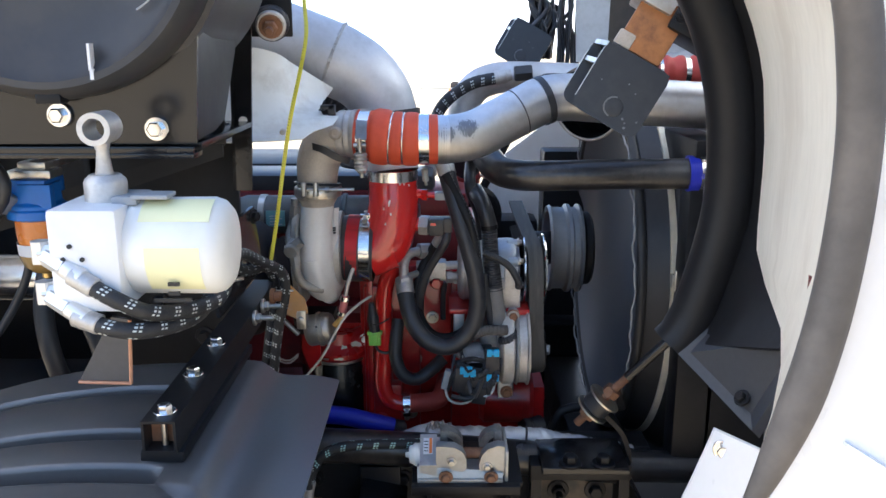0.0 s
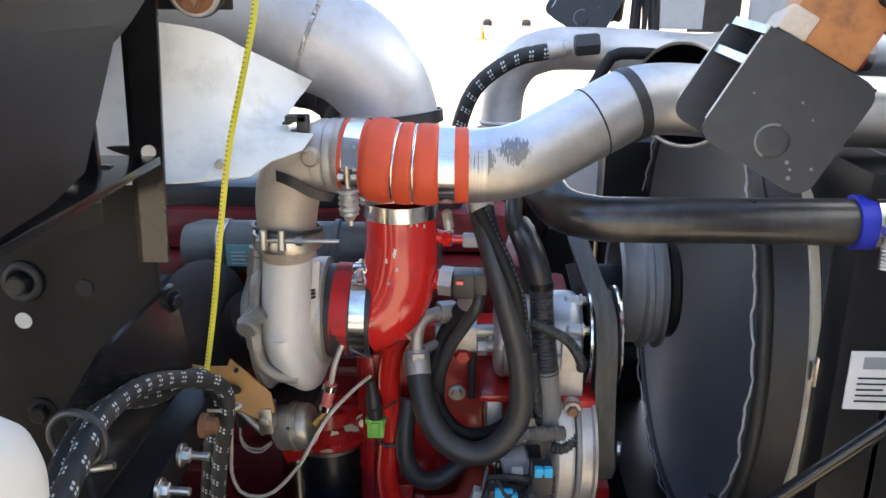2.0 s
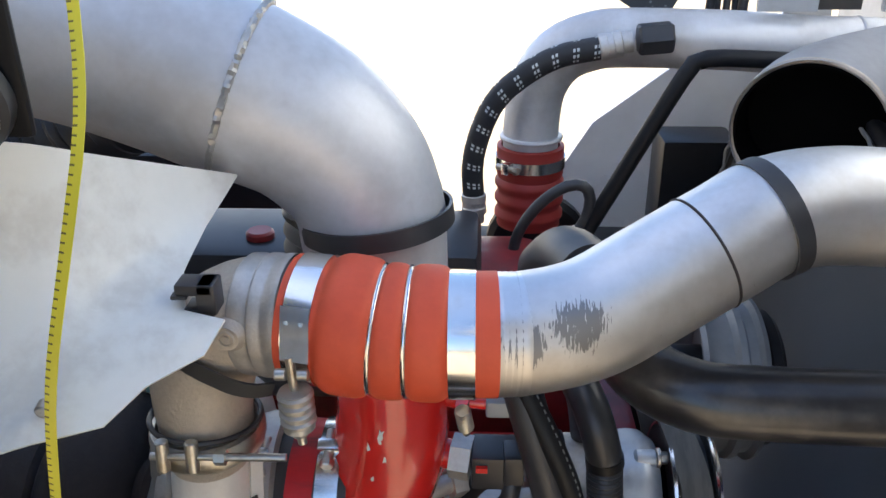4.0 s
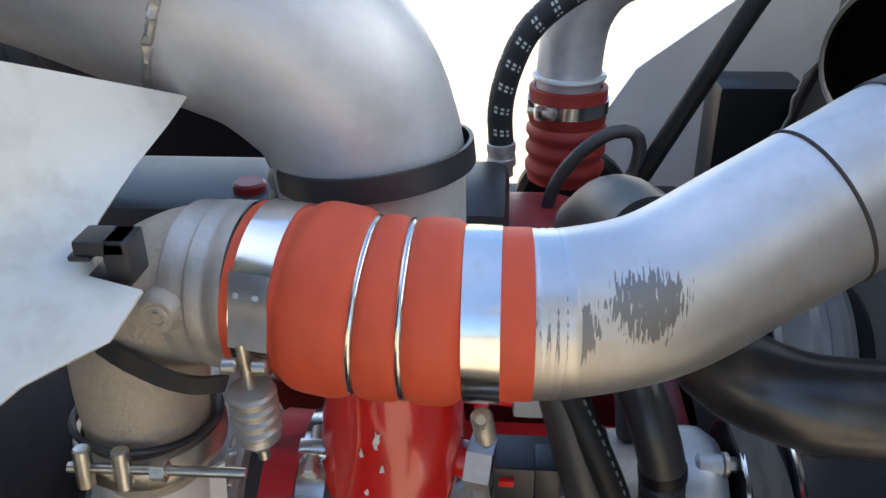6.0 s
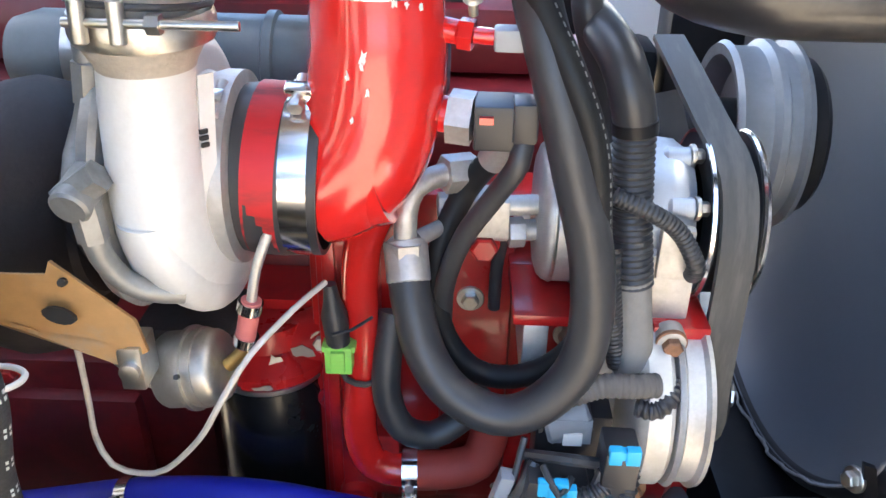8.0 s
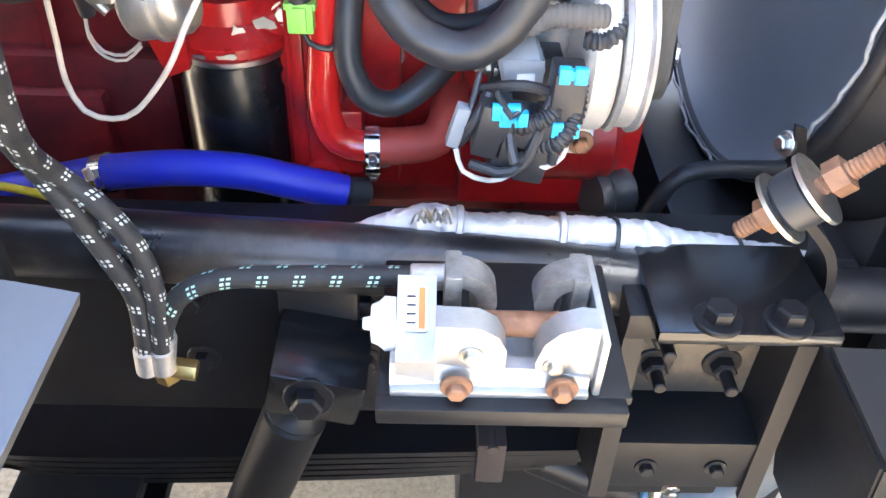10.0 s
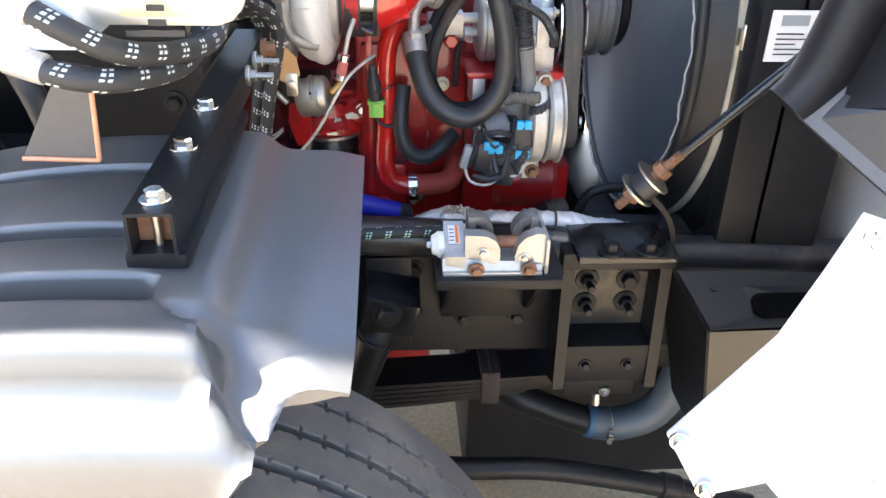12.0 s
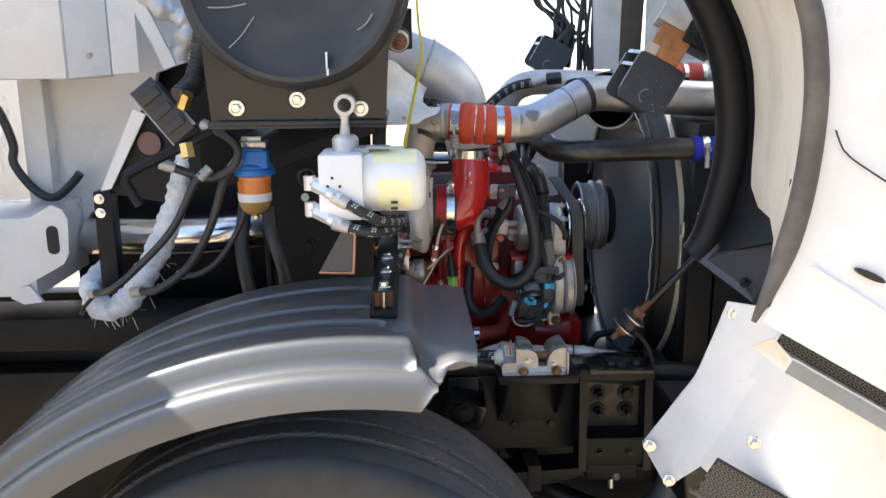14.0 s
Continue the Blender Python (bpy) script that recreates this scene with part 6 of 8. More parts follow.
def build_braided_lines():
    hose("latch_air_line", [(-0.011, 1.415, 0.971), (-0.06, 1.415, 0.970), (-0.138, 1.415, 0.968), (-0.195, 1.415, 0.962), (-0.230, 1.415, 0.942), (-0.250, 1.415, 0.905), (-0.257, 1.415, 0.871)], 0.0095, M_BRAIDW, "black braided air line with pale green stitches", ends=(0.0115, 0.035))
    tee = thing("brass_tee_fitting", (-0.27, 1.415, 0.86), "brass tee fitting joining braided air lines", "fitting")
    part("body", join(cyl((-0.262, 1.415, 0.875), (-0.260, 1.42, 0.83), 0.012, 6), cyl((-0.260, 1.42, 0.845), (-0.232, 1.42, 0.84), 0.011, 6)), M_BRASS, tee, bevel=0.001)


build_braided_lines()


def build_spring_hanger():
    t = thing("spring_hanger", (0.26, 1.47, 0.62), "black bolted steel spring hanger bracket, muddy", "bracket")
    part("back_plate", box(0.19, 0.345, 1.505, 1.52, 0.64, 0.90), mat("muddy_black_paint", (0.05, 0.044, 0.036), 0.6, vary=0.3, bump=0.3, dirt=(0.16, 0.12, 0.075), dirt_amount=0.9), t, bevel=0.003)
    for x in (0.175, 0.345):
        part("side_web", plate([(x, 1.43, 0.64), (x, 1.52, 0.60), (x, 1.52, 0.90), (x, 1.44, 0.89)], (1, 0, 0), 0.012), M_FRAME, t, bevel=0.002)
        part("flange", plate([(x - 0.004, 1.425, 0.635), (x + 0.016, 1.425, 0.635), (x + 0.016, 1.44, 0.89), (x - 0.004, 1.44, 0.89)], (0, 1, 0), 0.008), M_FRAME, t, bevel=0.002)
    part("top_cap", box(0.185, 0.350, 1.395, 1.52, 0.915, 0.930), M_BLKG, t, bevel=0.004)
    part("cap_skirt", box(0.168, 0.362, 1.43, 1.52, 0.885, 0.916), M_FRAME, t, bevel=0.002)
    for x in (0.240, 0.303):
        part("cap_bolt", hexbolt((x, 1.412, 0.930), (0, 0, 1), 0.014), M_FRAME, t)
    part("lower_block", join(box(0.187, 0.347, 1.432, 1.52, 0.645, 0.725), box(0.20, 0.335, 1.46, 1.54, 0.59, 0.65)), M_BLACK, t, bevel=0.005)
    for x, z, stud in ((0.233, 0.822, 0.02), (0.233, 0.773, 0.02), (0.308, 0.822, 0.0), (0.308, 0.775, 0.025)):
        part("bolt", hexbolt((x, 1.505, z), (0, -1, 0), 0.014, stud=stud), M_FRAME, t)
    for x in (0.228, 0.305):
        part("pin", hexbolt((x, 1.432, 0.685), (0, -1, 0), 0.008), M_FRAME, t)
    part("grease_fitting", join(cyl((0.268, 1.47, 0.59), (0.268, 1.465, 0.565), 0.008, 12), hexbolt((0.28, 1.46, 0.60), (0, -1, -0.3), 0.007)), M_ZINC, t)
    return t


build_spring_hanger()


def build_leaf_spring():
    t = thing("leaf_spring", (-0.1, 1.56, 0.5), "rusty black front leaf spring pack", "leaf spring")
    for k in range(5):
        x1 = 0.30 - 0.04 * k
        part("leaf", tube([(-0.85 + 0.1 * k, 1.56, 0.585 - 0.0115 * k), (-0.45, 1.56, 0.560 - 0.0115 * k), (-0.1, 1.56, 0.578 - 0.0115 * k), (x1, 1.56, 0.600 - 0.0095 * k)], 0, flat=(0.09, 0.0085), up=(0, 0, 1), step=0.03), M_FRAME, t)
    part("clip", join(box(0.052, 0.088, 1.508, 1.612, 0.535, 0.612), cyl((0.071, 1.505, 0.605), (0.071, 1.615, 0.605), 0.008)), M_IRON, t, bevel=0.004)
    part("eye", cyl((0.295, 1.515, 0.60), (0.295, 1.605, 0.60), 0.035, 28, 0.003), M_IRON, t)
    return t


build_leaf_spring()


def build_axle():
    t = thing("front_axle", (-0.45, 1.9, 0.35), "black forged steel front axle beam", "axle")
    part("crossmember", box(0.05, 0.62, 1.72, 2.35, 0.13, 0.66), M_FRAME, t, bevel=0.02)
    part("beam", join(box(-0.50, -0.40, 1.15, 2.8, 0.40, 0.52), box(-0.53, -0.37, 1.15, 2.8, 0.50, 0.525), box(-0.53, -0.37, 1.15, 2.8, 0.395, 0.42)), M_FRAME, t, bevel=0.01)
    part("tie_rod", tube([(-0.40, 1.42, 0.45), (-0.15, 1.45, 0.440), (0.026, 1.45, 0.423), (0.174, 1.45, 0.416), (0.329, 1.45, 0.384), (0.47, 1.45, 0.347), (0.62, 1.45, 0.30)], 0.0225, 20), M_FRAME, t)
    part("rod_clamp", cyl((0.42, 1.45, 0.362), (0.46, 1.45, 0.350), 0.028, 20, 0.003), M_FRAME, t)
    part("knuckle", join(box(-0.58, -0.34, 1.10, 1.22, 0.36, 0.68), cyl((-0.46, 0.92, 0.52), (-0.46, 1.2, 0.52), 0.09)), M_FRAME, t, bevel=0.02)
    return t


front_axle = build_axle()


def build_shock():
    t = thing("shock_absorber", (-0.15, 1.38, 0.55), "black shock absorber with square top eye", "shock absorber")
    part("body", cyl((-0.262, 1.45, 0.43), (-0.150, 1.45, 0.745), 0.034, 28, 0.004), M_BLACK, t)
    part("rod_end", lathe((-0.152, 1.45, 0.742), (-0.128, 1.45, 0.80), [(0, 0.030), (0.008, 0.033), (0.016, 0.024), (0.030, 0.020), (0.05, 0.022)], 24), M_FRAME, t)
    part("top_eye", box(-0.172, -0.078, 1.415, 1.50, 0.782, 0.852, Matrix.Translation((-0.12, 1.45, 0.800)) @ pose(0, 0, 0, 8, 12, 0) @ Matrix.Translation((0.12, -1.45, -0.81))), M_BLKG, t, bevel=0.006)
    part("eye_bolt", hexbolt((-0.128, 1.413, 0.815), (0, -1, 0.1), 0.016), M_FRAME, t)
    part("bracket", box(-0.165, -0.085, 1.49, 1.522, 0.70, 0.88), M_FRAME, t, bevel=0.004)
    return t


build_shock()


def build_bumper_bracket():
    t = thing("bumper_bracket", (0.5, 1.45, 0.6), "black formed steel step bracket with slot", "bracket")
    part("top_plate", plate([(0.40, 1.335, 0.822), (0.74, 1.335, 0.836), (0.74, 1.43, 0.866), (0.365, 1.43, 0.878)], (0, -0.45, 0.89), 0.006), M_FRAME, t, bevel=0.002)
    part("front_plate", plate([(0.44, 1.345, 0.55), (0.75, 1.33, 0.56), (0.75, 1.332, 0.828), (0.40, 1.334, 0.820)], (0, 1, 0), 0.006), M_BLKG, t, bevel=0.002)
    part("side_plate", plate([(0.362, 1.43, 0.875), (0.397, 1.337, 0.820), (0.437, 1.347, 0.55), (0.437, 1.52, 0.55), (0.362, 1.52, 0.875)], (1, 0, 0), 0.006), M_FRAME, t)
    # black sheet for the shaded slot; the plate is not cut
    part("slot", plate([(0.575 + a, 1.368 + 0.89 * b, 0.8475 + 0.43 * b) for a, b in round_rect(0.19, 0.046, 0.016)], (0, -0.45, 0.89), 0.0055), M_HOLE_SHADE, t)
    part("bolt", cyl((0.422, 1.40, 0.861), (0.422, 1.397, 0.8675), 0.007, 18), M_FRAME, t)
    return t


build_bumper_bracket()


def build_lower_hose():
    t = thing("lower_coolant_hose", (0.33, 1.58, 0.42), "grey-blue lower coolant hose with clamp", "hose")
    part("hose", tube([(0.30, 1.575, 0.425), (0.36, 1.575, 0.42), (0.43, 1.575, 0.45), (0.47, 1.58, 0.53), (0.48, 1.6, 0.63)], 0.036, 24), mat("grey_blue_rubber_hose", (0.085, 0.105, 0.125), 0.45, vary=0.15, grain=80, bump=0.05, dirt=(0.12, 0.12, 0.115), dirt_amount=0.4), t)
    part("blue_end", cyl((0.285, 1.575, 0.43), (0.325, 1.575, 0.42), 0.035, 24, 0.003), mat("faded_blue_silicone", (0.05, 0.13, 0.22), 0.5, vary=0.1, dirt=(0.06, 0.08, 0.1), dirt_amount=0.5), t, "blue silicone hose end")
    part("pipe", tube([(0.29, 1.575, 0.428), (0.2, 1.585, 0.46), (0.1, 1.62, 0.5), (0.02, 1.75, 0.55)], 0.030, 24), M_FRAME, t)
    ring_clamp(t, (0.332, 1.575, 0.42), (1, 0, 0), 0.0335, 0.014, material=M_ZINC, screw=(0, -1, 0))
    return t


build_lower_hose()


def build_radiator_stay():
    t = thing("radiator_stay_rod", (0.29, 1.45, 0.93), "black stay rod with rusty threaded end and bushing", "rod")
    a, b = Vector((0.290, 1.462, 1.022)), Vector((0.55, 1.39, 1.335))
    d = (b - a).normalized()
    part("rod", cyl(a + d * 0.09, b, 0.0095, 18), M_BLKG, t)
    part("thread", lathe(a - d * 0.05, b, [(0.0, 0.006)] + [(0.001 + 0.002 * k, 0.0085 if k % 2 else 0.0075) for k in range(74)] + [(0.15, 0.007)], 16), M_RUST, t, "rusty threaded end")
    part("nut", join(cyl(a + d * 0.04, a + d * 0.056, 0.0165, 6), cyl(a - d * 0.024, a - d * 0.008, 0.0165, 6)), M_RUST, t)
    part("washer", join(cyl(a + d * 0.026, a + d * 0.030, 0.034, 32), cyl(a - d * 0.008, a - d * 0.004, 0.034, 32)), M_ZINC, t)
    part("bushing", cyl(a - d * 0.004, a + d * 0.026, 0.027, 28, 0.004), M_RUBBER, t)
    part("bracket", tube([(0.31, 1.48, 1.01), (0.345, 1.485, 0.97), (0.362, 1.49, 0.925), (0.365, 1.50, 0.88)], 0, flat=(0.05, 0.009), up=(1, 0, 0.4)), M_FRAME, t)
    part("rim_bracket", plate([(0.362, 1.63, 1.0), (0.375, 1.63, 0.995), (0.392, 1.63, 0.94), (0.375, 1.63, 0.935)], (0, 1, 0), 0.006), M_FRAME, t)
    part("bolt", hexbolt((0.364, 1.64, 0.972), (-1, -0.3, 0.1), 0.009), M_ZINC, t)
    part("support_arm", tube([(0.225, 1.62, 0.88), (0.245, 1.62, 0.931), (0.273, 1.62, 0.948), (0.36, 1.62, 0.952)], 0.010, 14), M_BLACK, t)
    return t


build_radiator_stay()


# ---- wheel and fender ----


def build_wheel(y0, y1, count):
    """A truck wheel: ribbed tread whose groove edges are cut by short sipes, smooth sidewalls, rim and nuts."""
    w, n = y1 - y0, 5
    side = [(0.0, 0.30), (-0.006, 0.335), (-0.010, 0.36), (-0.010, 0.366), (-0.013, 0.43), (-0.0115, 0.436), (-0.007, 0.480), (-0.003, 0.500), (0.004, 0.514), (0.011, 0.5195)]
    step = (w - 0.022) / n
    rows = [(*side[-1], False)]
    for i in range(n):
        a, b = 0.011 + i * step, 0.011 + (i + 1) * step
        crown = 0.530 - 0.010 * abs((i + 0.5) / n * 2 - 1) ** 2
        if i:
            rows += [(a + 0.0045, crown - 0.014, False), (a + 0.0055, crown - 0.0015, True), (a + 0.0070, crown, True), (a + 0.0115, crown, True), (a + 0.0122, crown, False)]
        if i < n - 1:
            rows += [(b - 0.0122, crown, False), (b - 0.0115, crown, True), (b - 0.0070, crown, True), (b - 0.0055, crown - 0.0015, True), (b - 0.0045, crown - 0.014, False)]
    rows += [(w - side[-1][0], side[-1][1], False)]
    bm = bmesh.new()
    rings = []
    for k in range(count):
        a = 2 * math.pi * k / count
        cut = 0.0035 if k % 9 == 0 else 0.0
        rings.append([bm.verts.new((-0.46 + (r - cut * s) * math.sin(a), y0 + y, 0.53 + (r - cut * s) * math.cos(a))) for y, r, s in rows])
    for k in range(count):
        p, q = rings[k], rings[(k + 1) % count]
        for i in range(len(rows) - 1):
            bm.faces.new((p[i], p[i + 1], q[i + 1], q[i]))
    t = part("wheel", bm, M_TREAD, front_axle, "dusty front truck tyre with sipes along the tread grooves", sharp=25)
    part("sidewall", lathe((-0.46, y0, 0.53), (-0.46, 3, 0.53), side, 128, False), M_TYRE, t, "black rubber sidewall")
    part("sidewall", lathe((-0.46, y1, 0.53), (-0.46, -3, 0.53), side, 128, False), M_TYRE, t, "black rubber sidewall")
    part("bead_ring", torus((-0.46, y0 - 0.0055, 0.53), (0, 1, 0), 0.347, 0.004, 96, 8), M_TYRE, t)
    part("rim", lathe((-0.46, y0 + 0.01, 0.53), (-0.46, 3, 0.53), [(0.0, 0.285), (0.0, 0.302), (0.02, 0.30), (0.05, 0.27), (0.14, 0.26), (0.15, 0.14), (0.12, 0.11), (0.10, 0.0)], 64, False), M_WHITE, t, "white painted steel rim")
    for k in range(10):
        a = 2 * math.pi * k / 10
        part("wheel_nut", hexbolt((-0.46 + 0.15 * math.cos(a), y0 + 0.15, 0.53 + 0.15 * math.sin(a)), (0, -1, 0), 0.016, head=0.025), M_ZINC, t)
    return t


build_wheel(0.725, 1.04, 1080)
build_wheel(2.66, 2.975, 180)


def build_fender():
    t = thing("front_fender", (-0.5, 0.9, 1.2), "ribbed grey-black moulded plastic half fender", "fender")
    prof = [(1.122, 0.930), (1.114, 0.941), (1.095, 0.946), (1.050, 0.948)]
    for y, wide in ((1.008, 0.62), (0.882, 0.72), (0.793, 1.0)):      # three steep-walled grooves
        prof += [(y + wide * dy, 0.947 - d) for dy, d in ((0.021, 0.0), (0.0175, 0.002), (0.0155, 0.007), (0.0125, 0.060), (-0.0125, 0.064), (-0.0155, 0.014), (-0.018, 0.005), (-0.022, 0.001), (-0.026, 0.0))]
    prof += [(0.756, 0.943), (0.748, 0.944), (0.734, 0.942), (0.727, 0.939), (0.7225, 0.931), (0.720, 0.915), (0.7175, 0.903), (0.712, 0.897), (0.703, 0.898), (0.692, 0.902), (0.680, 0.902), (0.672, 0.898), (0.667, 0.891), (0.664, 0.880), (0.662, 0.866), (0.660, 0.853), (0.6595, 0.849)]
    cx, cz = -0.365, 0.312
    bm = bmesh.new()
    rows, n = [], 150

    def ease(v):
        v = min(1.0, max(0.0, v))
        return v * v * (3 - 2 * v)

    for i in range(n + 1):
        a = 147.0 + (76.8 - 147.0) * i / n
        row = []
        for y, r in prof:
            end = 81.3 + 2.0 * ease((y - 0.676) / 0.046) + 3.3 * ease((y - 0.736) / 0.046)
            f = ease((a - end + 0.6) / 1.4)
            yy = max(y, 0.646 + 0.07 * ease((81.0 - a) / 1.5))
            plain = 0.946 - 0.052 * max(0.0, min(1.0, (0.76 - yy) / 0.11)) ** 1.4
            dip = 0.016 * ease((84.0 - a) / 2.0) - 0.006 * ease((81.5 - a) / 3.0)
            # a valley runs down between the rib ends and the smooth end panel
            dip += 0.017 * ease((0.785 - yy) / 0.03) * ease((yy - 0.664) / 0.03) * ease((end + 0.2 - a) / 1.2) * ease((a - end + 5.0) / 3.0)
            rr = r * f + (plain - dip) * (1 - f)
            row.append(bm.verts.new((cx + rr * math.cos(radians(a)), yy, cz + rr * math.sin(radians(a)))))
        rows.append(row)
    for p, q in zip(rows, rows[1:]):
        for a, b, c, d in zip(p, p[1:], q[1:], q):
            if len({tuple(round(w, 6) for w in v.co) for v in (a, b, c, d)}) > 3 or a.co.y > 0.72:
                bm.faces.new((a, b, c, d))
    bmesh.ops.recalc_face_normals(bm, faces=bm.faces[:])
    bmesh.ops.solidify(bm, geom=bm.faces[:], thickness=0.006)
    part("shell", bm, M_FENDER, t, sharp=40)
    square = bmesh.new()
    loops = [[square.verts.new((-0.306 + s * u, y, 1.288 + s * v)) for u, v in ((-1, -1), (1, -1), (1, 1), (-1, 1))] for s, y in ((0.0185, 1.36), (0.0185, 0.812), (0.0158, 0.812), (0.0158, 1.36))]
    for p, q in zip(loops, loops[1:]):
        for i in range(4):
            square.faces.new((p[i], p[(i + 1) % 4], q[(i + 1) % 4], q[i]))
    part("support_tube", square, M_BLACK, t, "black square steel tube", smooth=False)
    for y in (1.238, 1.18):
        part("stud", hexbolt((-0.283, y, 1.299), (1, -0.05, 0), 0.0075, stud=0.018), M_ZINC, t)
    part("rusty_nut", join(cyl((-0.283, 1.297, 1.297), (-0.277, 1.297, 1.297), 0.013, 20), cyl((-0.277, 1.297, 1.297), (-0.266, 1.297, 1.297), 0.009, 6)), M_RUST, t)
    part("gusset", plate([(-0.345, 1.15, 1.395), (-0.333, 1.20, 1.427), (-0.318, 1.335, 1.440), (-0.312, 1.352, 1.33), (-0.332, 1.15, 1.309)], (1, 0.1, 0), 0.006), M_BLKG, t, bevel=0.002)
    part("gusset_bolt", hexbolt((-0.312, 1.325, 1.425), (1, -0.4, 0), 0.008), M_FRAME, t)
    part("tube_bore", box(-0.3216, -0.2904, 0.835, 0.84, 1.2724, 1.3036), M_RUST, t, "rusty inside of the open tube")
    part("bolt_shank", cyl((-0.305, 0.828, 1.270), (-0.305, 0.828, 1.306), 0.0033, 10), M_ZINC, t)
    part("saddle_plate", box(-0.330, -0.282, 0.816, 1.15, 1.256, 1.2693), M_BLACK, t, bevel=0.003)
    for x, y in ((-0.305, 1.045), (-0.305, 0.94), (-0.305, 0.835)):
        part("bolt", hexbolt((x, y, 1.307), (0, 0, 1), 0.008), M_STEEL, t)
    return t


build_fender()


LABEL_SECTOR, TOP_SECTOR = (170, 228), (100, 140)


def build_fluid_tank():
    t = thing("hydraulic_pump_tank", (-0.33, 0.885, 1.42), "white plastic pump reservoir with yellow label", "reservoir")
    part("bottle", lathe((-0.340, 0.885, 1.484), (0, 0.885, 1.484), [(0, 0.03), (0.002, 0.050), (0.008, 0.053), (0.090, 0.0535), (0.100, 0.050), (0.107, 0.042), (0.110, 0.03)], 48), M_WHITEP, t)
    part("valve_block", box(-0.408, -0.335, 0.825, 0.945, 1.425, 1.535), mat("white_painted_block", (0.78, 0.79, 0.8), 0.4, vary=0.05, dirt=(0.6, 0.6, 0.58), dirt_amount=0.3), t, "pale painted valve block", bevel=0.006)
    part("label", lathe((-0.312, 0.885, 1.484), (0, 0.885, 1.484), [(0, 0.0537), (0.058, 0.0541)], 24, False, LABEL_SECTOR), M_LABELY, t, "yellow label with plain print bars")
    part("top_label", lathe((-0.320, 0.885, 1.484), (0, 0.885, 1.484), [(0, 0.0537), (0.075, 0.0541)], 24, False, TOP_SECTOR), M_LABELY, t, "yellow-green label on top")
    for k, w in ((0, 0.040), (1, 0.012), (2, 0.012)):
        a = radians(-96 - 14 * (1 if k else 0) + (20 if k == 2 else 0))
        z = 1.484 + 0.0545 * math.sin(radians(200 + 14 * (3 - k)))
        part("print_bar", box(-0.306 + 0.016 * (k > 0), -0.306 + 0.016 * (k > 0) + w, 0.8335, 0.836, z - 0.002, z + 0.002), M_INK, t)
    for x, z in ((-0.385, 1.497), (-0.393, 1.483), (-0.373, 1.483)):
        part("screw_hole", cyl((x, 0.826, z), (x, 0.823, z), 0.0025, 10), M_INK, t)
    part("pump_body", lathe((-0.366, 0.885, 1.533), (-0.366, 0.885, 2), [(0, 0.0225), (0.022, 0.0225), (0.025, 0.021), (0.030, 0.016)], 28), M_CAST, t, "grey cast pump body")
    part("stem", lathe((-0.366, 0.885, 1.56), (-0.364, 0.885, 2), [(0, 0.0105), (0.01, 0.0085), (0.028, 0.0065), (0.038, 0.0095)], 18), M_CAST, t)
    part("eye_ring", lathe((-0.364, 0.862, 1.613), (-0.364, 0.905, 1.613), [(0, 0.0115), (0, 0.0175), (0.036, 0.0175), (0.036, 0.0115), (0, 0.0115)], 36, False), M_CAST, t, "grey steel eye")
    part("lever", join(box(-0.352, -0.325, 0.86, 0.91, 1.533, 1.542), box(-0.33, -0.290, 0.855, 0.885, 1.540, 1.545)), M_GREYP, t, bevel=0.002)
    for z in (1.487, 1.443):
        part("fitting", join(cyl((-0.404, 0.842, z), (-0.424, 0.842, z), 0.010, 6), cyl((-0.424, 0.842, z + 0.012), (-0.424, 0.842, z - 0.012), 0.010, 6), cyl((-0.416, 0.838, z - 0.004), (-0.393, 0.828, z - 0.014), 0.0105, 6), cyl((-0.393, 0.828, z - 0.014), (-0.372, 0.820, z - 0.024), 0.0105, 16, 0.001)), mat("bright_fitting_%d" % int(z * 1000), (0.72, 0.72, 0.7), 0.35, 0.6, vary=0.1), t, "bright hose fitting")
    part("mount_plate", plate([(-0.419, 0.885, 1.322), (-0.359, 0.885, 1.320), (-0.354, 0.885, 1.397), (-0.375, 0.885, 1.400)], (0, 1, 0), 0.005), M_FLAP, t, "black steel mounting plate with bare edges", bevel=0.001)
    bare = mat("bare_copper_brown_edge", (0.5, 0.26, 0.15), 0.5, 0.3, vary=0.25, grain=90, bump=0.1, dirt=(0.3, 0.15, 0.09), dirt_amount=0.5, dirt_scale=30)
    part("plate_edge", tube([(-0.354, 0.884, 1.397), (-0.359, 0.884, 1.320)], 0.0022, 8), bare, t, "bare brown edge")
    part("plate_edge", tube([(-0.359, 0.884, 1.320), (-0.419, 0.884, 1.322)], 0.0022, 8), bare, t, "bare brown edge")
    return t


build_fluid_tank()
hose("pump_hose", [(-0.375, 0.821, 1.462), (-0.345, 0.815, 1.446), (-0.312, 0.83, 1.424), (-0.285, 0.88, 1.410), (-0.270, 0.95, 1.403), (-0.278, 1.03, 1.413), (-0.290, 1.10, 1.415), (-0.297, 1.19, 1.396), (-0.294, 1.27, 1.364), (-0.270, 1.325, 1.330), (-0.268, 1.338, 1.29), (-0.285, 1.35, 1.22), (-0.303, 1.38, 1.12), (-0.300, 1.41, 1.070), (-0.277, 1.41, 1.045), (-0.257, 1.41, 1.008), (-0.249, 1.41, 0.955), (-0.257, 1.41, 0.863)], 0.0090, M_BRAID, "black braided pump hose with white stitches", ends=(0.011, 0.03))
